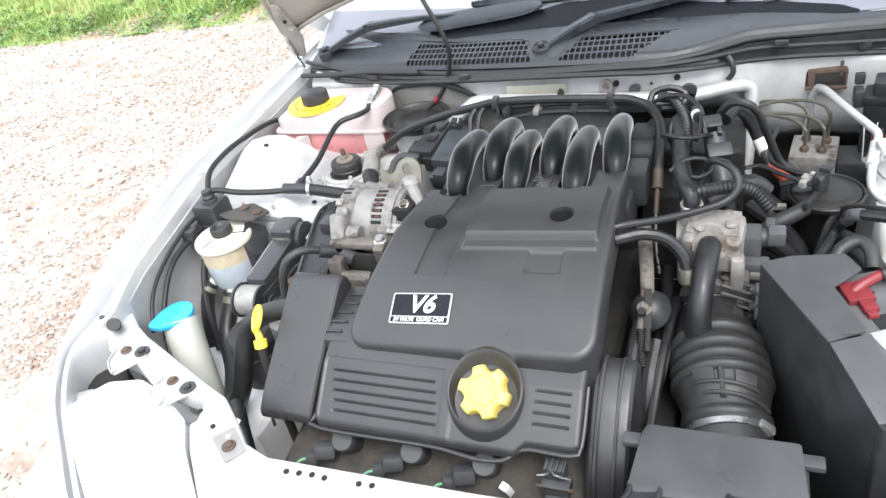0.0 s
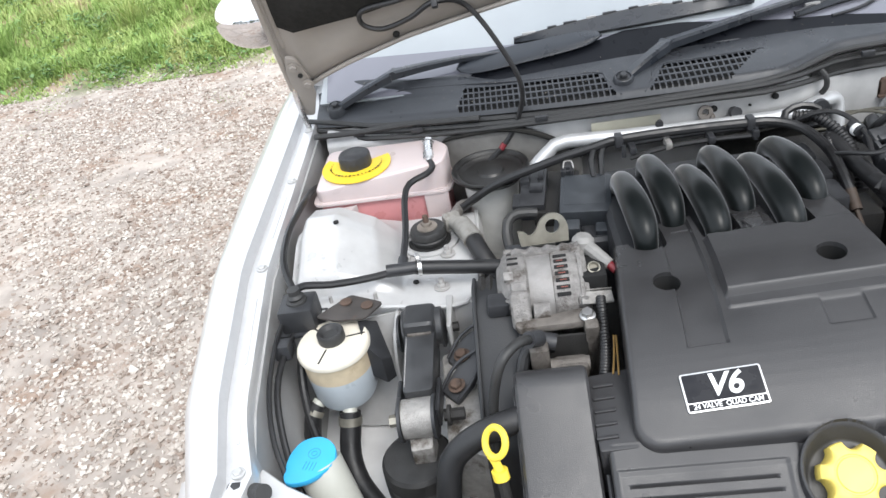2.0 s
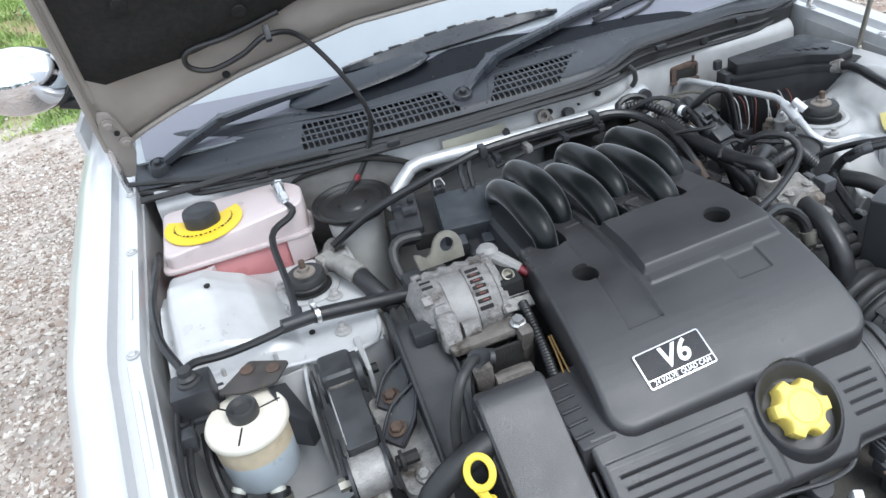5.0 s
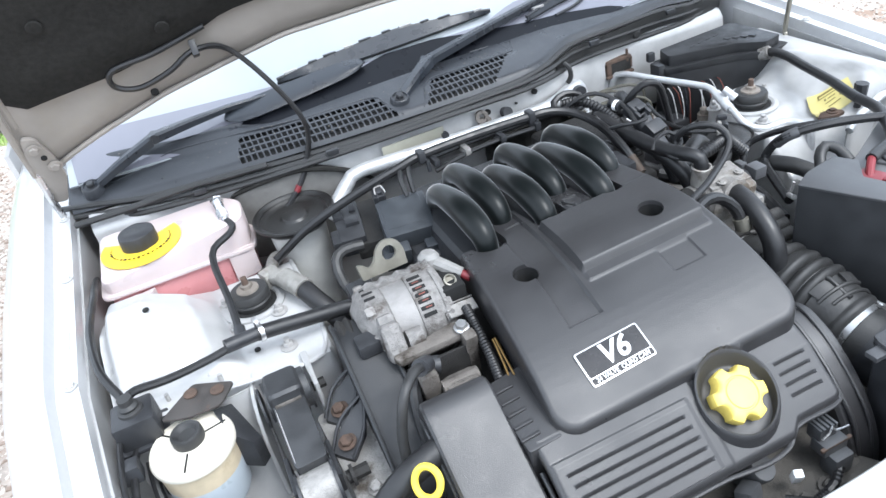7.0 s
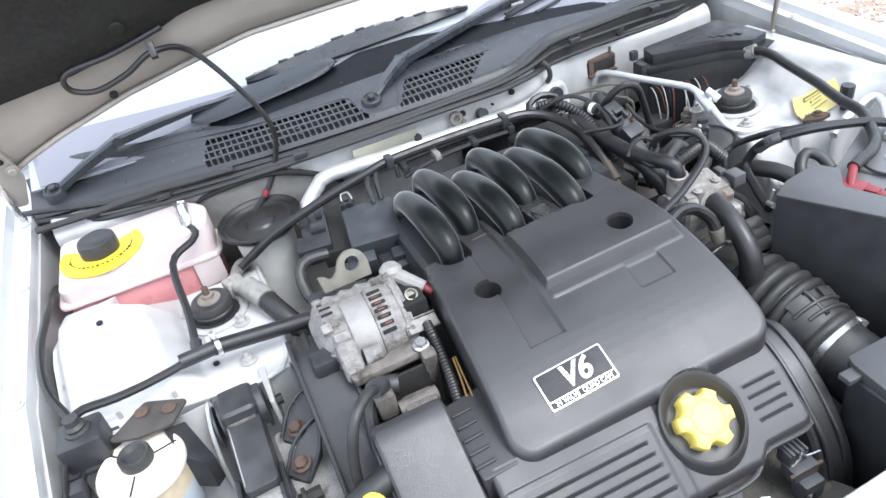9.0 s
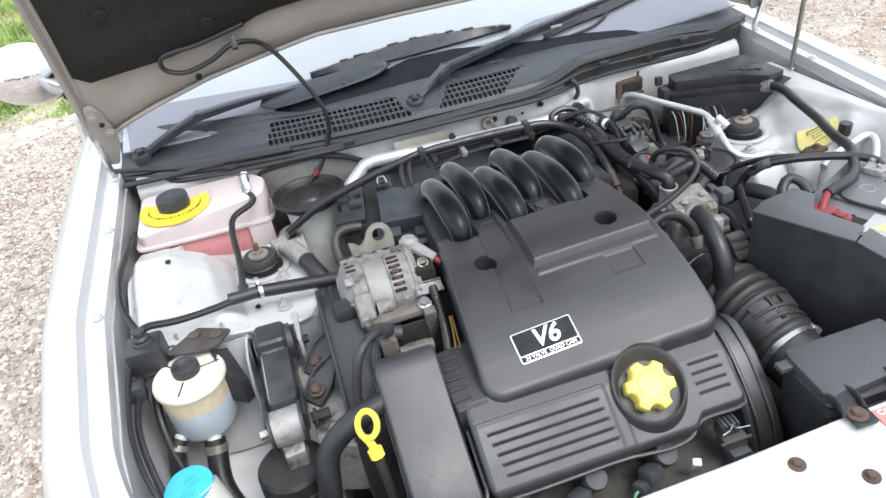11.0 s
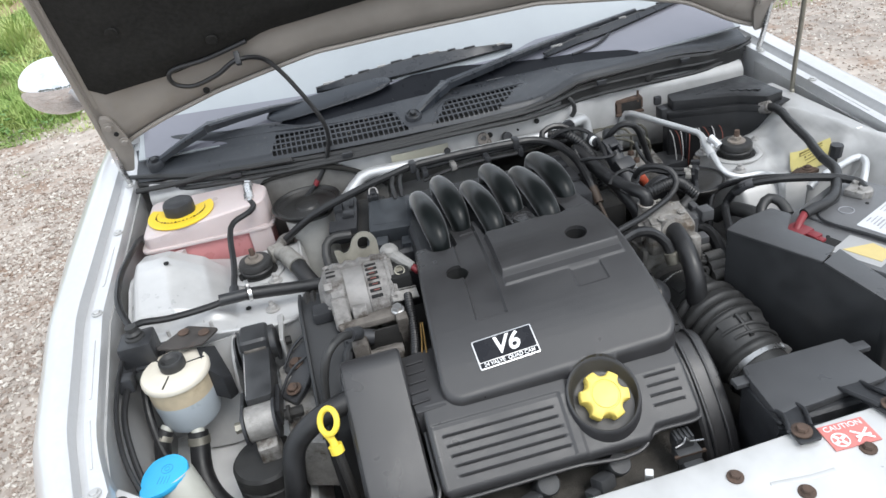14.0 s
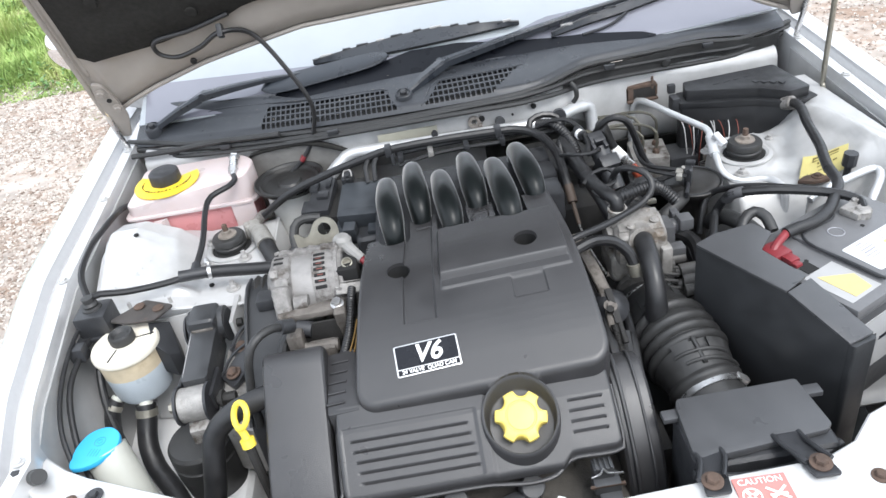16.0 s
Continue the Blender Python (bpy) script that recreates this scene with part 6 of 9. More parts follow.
part("spout", rod((-0.642, -0.285, 0.684), (-0.648, -0.292, 0.678), 0.0095), MILKY, PS)
part("spout", rod((-0.600, -0.292, 0.678), (-0.599, -0.301, 0.668), 0.0105), MILKY, PS)
h1 = thing("return_hose", (-0.64, -0.36, 0.5), "black return hose clamped under the reservoir", "hose", "steering hoses")
part("hose", tube([(-0.645, -0.289, 0.681), (-0.654, -0.300, 0.668), (-0.660, -0.318, 0.63), (-0.656, -0.34, 0.57), (-0.645, -0.36, 0.52)], 0.0125, 14), HOSE, h1)
part("hose_clip", tube([(-0.6485, -0.2935, 0.6755), (-0.6525, -0.2985, 0.670)], 0.0130, 20, straight=True), PLATED, h1, "bright spring clip")
h2 = thing("feed_hose", (-0.53, -0.42, 0.5), "thick black hose bending from reservoir up to the engine", "hose", "steering hoses")
part("hose", tube([(-0.599, -0.299, 0.671), (-0.601, -0.314, 0.650), (-0.603, -0.338, 0.625), (-0.592, -0.366, 0.600), (-0.563, -0.402, 0.586), (-0.525, -0.455, 0.586), (-0.487, -0.490, 0.604), (-0.459, -0.490, 0.645), (-0.448, -0.474, 0.690), (-0.438, -0.454, 0.730), (-0.409, -0.448, 0.757), (-0.380, -0.442, 0.767), (-0.348, -0.436, 0.772)], 0.0153, 16), HOSE, h2)
part("hose_clip", tube([(-0.5995, -0.303, 0.665), (-0.6005, -0.309, 0.655)], 0.0170, 20, straight=True), PLATED, h2, "bright spring clip")

# washer bottle
WB = thing("washer_bottle", (-0.59, -0.45, 0.48), "milky washer bottle neck with blue lid", "washer bottle")
part("neck", tube([(-0.615, -0.415, 0.700), (-0.600, -0.435, 0.66), (-0.575, -0.47, 0.58), (-0.555, -0.50, 0.50)], [0.030, 0.030, 0.031, 0.032], 20), MILKY, WB, "milky plastic neck")
lid = slab(rounded([(-0.652, -0.455), (-0.618, -0.4535), (-0.589, -0.430), (-0.590, -0.400), (-0.612, -0.380), (-0.640, -0.385), (-0.653, -0.41)], 0.022, 5), 0.706, 0.715, 0.003)
lid = part("lid", lid, BLUE, WB, "bright blue snap-on lid")
part("lid_symbol", join(*[box((-0.6275 + 0.0045 * k, -0.428 - 0.001 * k, 0.7152), (0.0012, 0.013, 0.0006), 0, turn=(0, 0, -15)) for k in range(4)], lathe([(0.0085, 0), (0.0085, 0.0007), (0.0073, 0.0007), (0.0073, 0)], 20, pose(-0.618, -0.410, 0.7149)), lathe([(0.004, 0), (0.004, 0.0007), (0.003, 0.0007), (0.003, 0)], 16, pose(-0.618, -0.410, 0.7149))), material("dark_blue_mark", (0.035, 0.30, 0.55), 0.4, 0, 0.05), lid)

# engine mount
MT = thing("engine_mount", (-0.49, -0.30, 0.55), "black steel engine mount arm with alloy bush eye", "engine mount")
CHASSIS = material("black_chassis_paint", (0.030, 0.031, 0.033), 0.5, 0.0, 0.3, 40, 0.2, spots=(0.09, 0.085, 0.08), spot_amount=0.35, coat=0.2)
part("saddle", join(box((-0.484, -0.232, 0.752), (0.046, 0.050, 0.058), 0.010, 3), rod((-0.510, -0.228, 0.750), (-0.454, -0.226, 0.750), 0.027, 20, 0.003)), CHASSIS, MT, "black rubber bush housing")
part("washer_plate", rod((-0.518, -0.226, 0.742), (-0.515, -0.226, 0.742), 0.027, 24), BLACK, MT)
part("washer_plate", rod((-0.456, -0.224, 0.742), (-0.453, -0.224, 0.742), 0.027, 24), BLACK, MT)
part("side_cheek", slab(rounded([(-0.450, -0.165), (-0.447, -0.240), (-0.441, -0.240), (-0.440, -0.165)], 0.002, 2), 0.69, 0.757, 0.002), BAY, MT, "dusty white bracket cheek")
cheek = slab(rounded([(-0.150, 0.752), (-0.196, 0.755), (-0.226, 0.738), (-0.246, 0.700), (-0.252, 0.60), (-0.19, 0.58), (-0.15, 0.66)], 0.012, 3), -0.0025, 0.0025, 0.001)
part("side_cheek", moved(cheek, Matrix(((0.12, 0, 1, -0.500), (1, 0, 0, 0), (0, 1, 0, 0), (0, 0, 0, 1)))), BAY, MT, "dusty white bracket cheek")
part("through_bolt", join(rod((-0.45, -0.224, 0.742), (-0.432, -0.223, 0.742), 0.007, 6), rod((-0.446, -0.224, 0.742), (-0.442, -0.224, 0.742), 0.012, 16)), DARKIRON, MT)
part("arm", slab(rounded([(-0.505, -0.238), (-0.463, -0.238), (-0.463, -0.352), (-0.502, -0.354)], 0.006, 3), lambda x, y: 0.705 + 0.15 * (y + 0.3), lambda x, y: 0.756 + 0.13 * (y + 0.3), 0.004), CHASSIS, MT, "black box-section arm")
for ea, eb in (((-0.5025, -0.246, 0.7625), (-0.5005, -0.345, 0.7497)),):
    part("worn_edge", tube([ea, Vector(ea).lerp(Vector(eb), 0.5), eb], [0.0004, 0.0010, 0.0006], 6), GALV, MT, "thin pale steel line along the arm edge")
part("weld_lip", box((-0.484, -0.256, 0.7630), (0.034, 0.005, 0.005), 0.0015, 2, (-8, 0, 2)), GRIMY, MT)
part("eye_washer", join(rod((-0.509, -0.372, 0.720), (-0.505, -0.372, 0.720), 0.029, 28, 0.001), box((-0.511, -0.345, 0.720), (0.006, 0.06, 0.03), 0.002)), BLACK, MT)
part("eye_washer", join(rod((-0.465, -0.371, 0.720), (-0.461, -0.371, 0.720), 0.029, 28, 0.001), box((-0.459, -0.345, 0.720), (0.006, 0.06, 0.03), 0.002)), BLACK, MT)
part("bush_eye", join(rod((-0.505, -0.372, 0.720), (-0.465, -0.370, 0.720), 0.0255, 28, 0.003), slab(rounded([(-0.502, -0.372), (-0.468, -0.370), (-0.470, -0.400), (-0.498, -0.402)], 0.004), 0.645, lambda x, y: 0.705 + 0.4 * (y + 0.372), 0.004, 2)), ALLOY, MT, "scuffed alloy bush eye")
part("eye_bolt", rod((-0.523, -0.373, 0.720), (-0.509, -0.372, 0.720), 0.008, 6), PLATED, MT)
part("eye_bolt", join(rod((-0.452, -0.371, 0.720), (-0.425, -0.370, 0.720), 0.008, 6), rod((-0.447, -0.371, 0.720), (-0.443, -0.371, 0.720), 0.013, 18)), DARKIRON, MT)
part("rubber_boot", lathe([(0.044, 0.56), (0.049, 0.62), (0.049, 0.638), (0.045, 0.641), (0.049, 0.644), (0.048, 0.663), (0.044, 0.668), (0.020, 0.668), (0.0, 0.668)], 36, pose(-0.496, -0.388, 0)), RUBBER, MT, "large black rubber boot")
for x, y, z in ((-0.429, -0.270, 0.728), (-0.436, -0.322, 0.722)):
    t = thing("engine_bracket_bolt", (x, y, z - 0.03), "rusty bolt with black ribbed bracket fin", "bolt", "engine bracket bolts")
    part("bolt", bolt((x, y, z), (-0.2, -0.2, 1), 0.0085, 0.008, 0.0118), RUST, t)
    tip = Vector((x + 0.040, y + 0.030, z + 0.034))
    run = (tip - Vector((x, y, z))).normalized()
    across = run.cross(Vector((0, -0.4, 0.9))).normalized()
    floor_pts = [Vector((x, y, z - 0.003)) - run * 0.016 + across * 0.014 * k for k in (-1, 1)] + [Vector((x, y, z - 0.003)) + run * 0.020 + across * 0.016 * k for k in (1, -1)]
    strap = bmesh.new()
    va = [strap.verts.new(p) for p in floor_pts + [tip]]
    vb = [strap.verts.new(p - Vector((0, 0, 0.006))) for p in floor_pts + [tip]]
    ring5 = (0, 1, 2, 4, 3)
    strap.faces.new([va[j] for j in ring5])
    strap.faces.new([vb[j] for j in ring5][::-1])
    for j in range(5):
        p, q = ring5[j], ring5[(j + 1) % 5]
        strap.faces.new((va[p], va[q], vb[q], vb[p]))
    part("strap", strap, BLACK, t, "black pressed steel strap")
    for k in (-1, 1):
        part("strap_flange", tube([floor_pts[0 if k < 0 else 1] + Vector((0, 0, 0.003)), floor_pts[3 if k < 0 else 2] + Vector((0, 0, 0.007)), tip + Vector((0, 0, 0.004))], 0.0024, 8), BLACK, t)
solo("engine_bracket", join(slab(rounded([(-0.46, -0.25), (-0.40, -0.25), (-0.395, -0.42), (-0.45, -0.40)], 0.01), 0.60, lambda x, y: 0.708 + 0.15 * (y + 0.3), 0.006), bolt((-0.425, -0.385, 0.70), (-0.2, -0.3, 1), 0.008, 0.007, 0.011)), ALLOY, "grimy cast alloy engine bracket", "bracket")

# timing cover and its pipe
TIMING = material("dusty_timing_plastic", (0.020, 0.021, 0.023), 0.55, 0, 0.25, 30, 0.2, spots=(0.07, 0.066, 0.06), spot_amount=0.3)
TC = thing("timing_cover", (-0.38, -0.30, 0.5), "dusty black plastic timing cover", "timing cover")
tc = slab(rounded([(-0.185, 0.55), (-0.19, 0.785), (-0.205, 0.808), (-0.25, 0.805), (-0.36, 0.745), (-0.42, 0.70), (-0.43, 0.50)], 0.015, 4), -0.030, 0.030, 0.008, 3)
part("cover", moved(tc, Matrix(((0, 0, 1, -0.372), (1, 0, 0, 0), (0, 1, 0, 0), (0, 0, 0, 1)))), TIMING, TC)
part("boss", box((-0.368, -0.262, 0.802), (0.030, 0.03, 0.02), 0.005), BLACK, TC)
part("cover_rib", tube([(-0.343, -0.20, 0.803), (-0.343, -0.25, 0.806), (-0.343, -0.36, 0.748), (-0.343, -0.42, 0.70)], 0.003, 8), TIMING, TC)
part("cover_rib", tube([(-0.401, -0.20, 0.803), (-0.401, -0.25, 0.806), (-0.401, -0.36, 0.748), (-0.401, -0.42, 0.70)], 0.003, 8), TIMING, TC)
pp = thing("dipstick_pipe", (-0.36, -0.42, 0.6), "black plastic pipe bent over alternator bracket", "pipe")
part("pipe", tube([(-0.305, -0.318, 0.772), (-0.325, -0.325, 0.782), (-0.342, -0.342, 0.775), (-0.350, -0.37, 0.74), (-0.353, -0.40, 0.70), (-0.36, -0.42, 0.64)], 0.008, 10), HOSE, pp)
part("union", rod((-0.322, -0.318, 0.783), (-0.300, -0.322, 0.778), 0.012, 12, 0.002), BLACK, pp)
# dipstick
DS = thing("oil_dipstick", (-0.372, -0.515, 0.66), "yellow oil dipstick with ring handle", "dipstick")
a0 = Vector((-0.381, -0.480, 0.785))
dn = Vector((-0.65, -0.55, 0.53)).normalized()
du = (Vector((0, 0, 1)) - dn * dn.z).normalized()
dv = dn.cross(du)
loop = [a0 + dv * 0.0150 * math.cos(t) + du * 0.0165 * math.sin(t) for t in [2 * math.pi * k / 24 for k in range(25)]]
part("ring", tube(loop, 0.0040, 8, 0.004), YELLOW, DS)
part("stem", tube([a0 - du * 0.0165, a0 + Vector((-0.002, -0.008, -0.024)), a0 + Vector((0.001, -0.013, -0.035))], [0.0048, 0.0052, 0.0055], 10, 0.004), YELLOW, DS)
part("collar", rod(a0 + Vector((0.0005, -0.012, -0.031)), a0 + Vector((0.002, -0.016, -0.041)), 0.0095, 14, 0.002), YELLOW, DS)
part("guide_tube", tube([a0 + Vector((0.002, -0.016, -0.041)), a0 + Vector((0.007, -0.028, -0.10)), a0 + Vector((0.015, -0.040, -0.24))], 0.0065, 10), DARKIRON, DS)

# ---- alternator ----
ALT = thing("alternator", (-0.30, -0.22, 0.70), "corroded alloy alternator with red copper windings showing", "alternator")
AX = Matrix.Translation((-0.300, -0.215, 0.778)) @ Matrix(((0, 0, 1, 0), (-1, 0, 0, 0), (0, 1, 0, 0), (0, 0, 0, 1)))
CASTING = material("corroded_casting", (0.25, 0.24, 0.23), 0.6, 0.35, 0.4, 90, 1.0, spots=(0.075, 0.062, 0.052), spot_amount=0.62)
part("front_casing", lathe([(0.020, -0.070), (0.040, -0.068), (0.048, -0.062), (0.057, -0.058), (0.063, -0.050), (0.063, -0.028), (0.0590, -0.025)], 40, AX.copy()), CASTING, ALT, "corroded front casing")
part("stator", lathe([(0.0590, -0.026), (0.0598, -0.020), (0.0598, 0.004), (0.0590, 0.008)], 40, AX.copy(), False), material("stained_stator", (0.27, 0.262, 0.255), 0.6, 0.3, 0.25, 40, 0.35, spots=(0.12, 0.10, 0.085), spot_amount=0.5), ALT, "stained grey stator ring")
part("rear_casing", lathe([(0.0590, 0.006), (0.0615, 0.007), (0.0622, 0.032), (0.0605, 0.044), (0.052, 0.050)], 48, AX.copy(), False), CASTING, ALT, "corroded rear casing")
for k in range(7):
    a = radians(33 + 8.8 * k)
    for w, h, off, px, mt in ((0.018, 0.0054, 0.0610, -0.281, DARK), (0.0095, 0.0020, 0.0615, -0.279 - 0.0006 * k, COPPER)):
        if mt is DARK or 0 < k < 6:
            part("cooling_slot" if mt is DARK else "winding", box((px, -0.215 - off * math.cos(a), 0.778 + off * math.sin(a)), (w, 0.004, h), 0.001, turn=(-math.degrees(a), 0, 0)), mt, ALT)
part("casing_ring", join(lathe([(0.0590, 0.041), (0.0632, 0.041), (0.0632, 0.046), (0.0580, 0.047)], 40, AX.copy()), lathe([(0.054, 0.042), (0.0605, 0.042), (0.058, 0.052), (0.03, 0.056), (0, 0.056)], 40, AX.copy())), CASTING, ALT)
for k, a in enumerate((80, 90, 101)):
    a = radians(a)
    part("vent_slot", box((-0.344, -0.215 - 0.0615 * math.cos(a), 0.778 + 0.0615 * math.sin(a)), (0.015, 0.004, 0.0048), 0.001, turn=(-math.degrees(a), 0, 0)), DARK, ALT)
for px, a in ((-0.349, 118), (-0.259, 112), (-0.259, 98), (-0.352, 28), (-0.257, 22), (-0.351, 62)):
    a = radians(a)
    part("casing_lug", box((px, -0.215 - 0.060 * math.cos(a), 0.778 + 0.060 * math.sin(a)), (0.014, 0.012, 0.014), 0.004, 2, (-math.degrees(a), 0, 0)), CASTING, ALT)
ridge = slab([(-0.345, -0.005)] + [(-0.345 + 0.007 * k, 0.004 + 0.0022 * ((k * 5) % 3)) for k in range(14)] + [(-0.252, -0.005)], -0.005, 0.005, 0.001)
part("casing_ridge", moved(ridge, Matrix(((1, 0, 0, 0), (0, 0, 1, -0.2025), (0, 1, 0, 0.838), (0, 0, 0, 1)))), CASTING, ALT, "ragged cast ridge")
part("pivot_ear", join(box((-0.339, -0.281, 0.806), (0.026, 0.030, 0.050), 0.007, 3, (-24, 0, 0)), rod((-0.323, -0.285, 0.802), (-0.302, -0.285, 0.801), 0.0125, 16, 0.004), box((-0.338, -0.266, 0.82), (0.022, 0.018, 0.03), 0.006, 2, (-40, 0, 0))), CASTING, ALT)
part("pulley", lathe([(0.030, -0.095), (0.034, -0.090), (0.030, -0.084), (0.034, -0.078), (0.026, -0.072)], 28, AX.copy()), DARKIRON, ALT)
part("terminal_cap", join(lathe([(0.0, 0.013), (0.010, 0.012), (0.015, 0.006), (0.0155, -0.004), (0.013, -0.012)], 20, axis((-0.246, -0.190, 0.836), (0.1, 0.1, 1))), tube([(-0.245, -0.192, 0.836), (-0.230, -0.212, 0.829), (-0.216, -0.228, 0.822)], [0.010, 0.0095, 0.008], 10)), material("dusty_grey_rubber", (0.24, 0.235, 0.225), 0.6, 0, 0.2, 60, 0.2), ALT, "dusty white rubber terminal boot")
part("red_lead", rod((-0.217, -0.227, 0.8225), (-0.209, -0.237, 0.818), 0.006), RED, ALT)
part("plug", box((-0.240, -0.232, 0.811), (0.032, 0.050, 0.034), 0.003), DARK, ALT, "black connector socket")
part("socket_ring", lathe([(0.0085, 0), (0.0085, 0.004), (0.0070, 0.0045), (0.0062, 0.003), (0.0062, 0)], 18, axis((-0.239, -0.240, 0.828), (0.1, -0.5, 0.8))), PLATED, ALT, "bright socket ring")
part("earth_strap", join(box((-0.240, -0.270, 0.803), (0.042, 0.018, 0.003), 0.001, 1, (30, 8, 8)), box((-0.240, -0.261, 0.809), (0.042, 0.002, 0.004), 0.0008, 1, (30, 8, 8))), ALLOY, ALT)
LB = thing("alternator_bracket", (-0.30, -0.30, 0.70), "cast alloy alternator bracket bolted to engine", "bracket")
part("bar", slab(rounded([(-0.350, -0.300), (-0.260, -0.284), (-0.246, -0.296), (-0.252, -0.312), (-0.345, -0.314)], 0.006), 0.790, 0.801, 0.003), GRIMY, LB)
part("post", box((-0.254, -0.312, 0.755), (0.018, 0.018, 0.10), 0.005, 2, (10, 0, 0)), GRIMY, LB)
part("bolt", bolt((-0.257, -0.306, 0.804), (0, -0.2, 1), 0.008, 0.009, 0.010), STEEL, LB)
part("shadow_plate", box((-0.300, -0.322, 0.765), (0.08, 0.004, 0.05), 0.001), DARKIRON, LB)
part("foot", join(box((-0.322, -0.340, 0.775), (0.024, 0.022, 0.034), 0.005), box((-0.285, -0.352, 0.762), (0.042, 0.026, 0.022), 0.006), rod((-0.310, -0.350, 0.765), (-0.262, -0.350, 0.765), 0.010, 14, 0.002)), GRIMY, LB)
# lifting eye
rim = rounded([(-0.043, 0.004), (0.028, 0.0), (0.030, 0.026), (0.022, 0.042), (0.005, 0.047), (-0.010, 0.039), (-0.018, 0.023), (-0.028, 0.017), (-0.036, 0.026), (-0.045, 0.028)], [0.002, 0.002, 0.010, 0.014, 0.014, 0.010, 0.008, 0.008, 0.004, 0.003], 4)
start = max(range(len(rim)), key=lambda k: rim[k][1])
rim = list(rim[start:]) + list(rim[:start + 1])
hx, hy = rim[0]
hole = [(0.007 + 0.0108 * math.sin(t), 0.026 + 0.0108 * math.cos(t)) for t in [2 * math.pi * k / 28 for k in range(29)]]
turn = sum(p[0] * q[1] - q[0] * p[1] for p, q in zip(rim, rim[1:]))
ring_out = rim + (hole if turn > 0 else hole[::-1])
eye = moved(slab([(x + 0.0001 * (i == len(ring_out) - 1), y) for i, (x, y) in enumerate(ring_out)], -0.003, 0.003, 0.0), Matrix.Translation((-0.288, -0.127, 0.800)) @ pose(0, 0, 0, 72, 0, 8))
LE = thing("lifting_eye", (-0.288, -0.12, 0.79), "plated steel engine lifting eye plate", "lifting eye")
part("plate", eye, PLATED, LE)
# convoluted loom and bare yellow wire beside the cover
CV = thing("convoluted_loom", (-0.245, -0.34, 0.74), "black convoluted wiring sleeve beside the engine cover", "wiring loom")
part("sleeve", tube([(-0.236, -0.275, 0.805), (-0.238, -0.30, 0.80), (-0.242, -0.345, 0.785), (-0.250, -0.388, 0.778)], 0.0066, 12, ribs=0.0014, pitch=0.0045), HOSE, CV)
GOLDEN = material("golden_wire", (0.24, 0.15, 0.05), 0.4, 0.2, 0.2)
for k in range(2):
    part("bare_wire", tube([(-0.230 + 0.003 * k, -0.335, 0.792), (-0.234 + 0.004 * k, -0.362, 0.787), (-0.240 + 0.006 * k, -0.392 - 0.003 * k, 0.784)], 0.0012, 6), GOLDEN, CV, "frayed thin wire")
# coil pack box and plugs behind the alternator
MODULE = material("blue_black_module_plastic", (0.046, 0.051, 0.058), 0.42, 0, 0.2, 40, 0.1)
COIL = thing("ignition_module", (-0.22, -0.03, 0.74), "black plastic ignition module box with leads", "ignition module")
part("box", join(box((-0.221, -0.026, 0.788), (0.080, 0.082, 0.048), 0.004, 2, (15, 0, -9)), box((-0.222, -0.024, 0.8125), (0.064, 0.066, 0.003), 0.001, 2, (15, 0, -9)), box((-0.248, -0.072, 0.770), (0.022, 0.022, 0.030), 0.003, 2, (15, 0, -9)), box((-0.205, -0.083, 0.765), (0.020, 0.020, 0.034), 0.003, 2, (15, 0, -9)), box((-0.226, -0.05, 0.755), (0.10, 0.04, 0.03), 0.004, 2, (15, 0, -9))), MODULE, COIL)
part("plug", join(box((-0.243, 0.022, 0.826), (0.020, 0.022, 0.016), 0.002, 2, (15, 0, -9)), box((-0.243, 0.018, 0.836), (0.010, 0.012, 0.006), 0.001, 2, (15, 0, -9)), *[box((-0.248 + 0.010 * k, 0.012, 0.832), (0.003, 0.016, 0.008), 0.0008, 1, (15, 0, -9)) for k in range(2)]), BLACK, COIL)
part("plug_pin", tube([(-0.250, 0.012, 0.836), (-0.247, 0.022, 0.842), (-0.236, 0.022, 0.842), (-0.234, 0.010, 0.835)], 0.0013, 6), GALV, COIL, "bright wire clip")
part("connector", join(box((-0.300, 0.034, 0.783), (0.042, 0.096, 0.034), 0.004, 2, (10, 0, -9)), box((-0.312, 0.050, 0.804), (0.016, 0.026, 0.012), 0.002, 2, (10, 0, -9)), box((-0.296, 0.022, 0.800), (0.022, 0.018, 0.010), 0.002, 2, (10, 0, -9)), box((-0.322, 0.008, 0.778), (0.030, 0.034, 0.030), 0.004, 2, (10, 0, -9)), box((-0.285, 0.060, 0.804), (0.010, 0.030, 0.010), 0.002, 2, (10, 0, -9))), BLACK, COIL)
part("dark_web", box((-0.262, 0.035, 0.770), (0.07, 0.12, 0.03), 0.004, 2, (6, 0, -9)), DARKIRON, COIL)
part("lead", tube([(-0.192, -0.005, 0.825), (-0.190, 0.012, 0.848), (-0.182, 0.026, 0.858), (-0.170, 0.03, 0.862)], 0.0045, 8), HOSE, COIL)
part("lead", tube([(-0.205, -0.008, 0.825), (-0.206, 0.008, 0.845), (-0.20, 0.022, 0.855)], 0.0045, 8), HOSE, COIL)
COIL.location += Vector((0.0, 0.004, 0.010))
sp = thing("sensor_lead", (-0.33, -0.08, 0.72), "black bent sensor hose behind alternator", "hose")
part("lead", tube([(-0.300, -0.035, 0.800), (-0.330, -0.035, 0.803), (-0.348, -0.045, 0.795), (-0.350, -0.07, 0.77), (-0.335, -0.10, 0.74)], 0.0085, 10), RUBBER, sp)
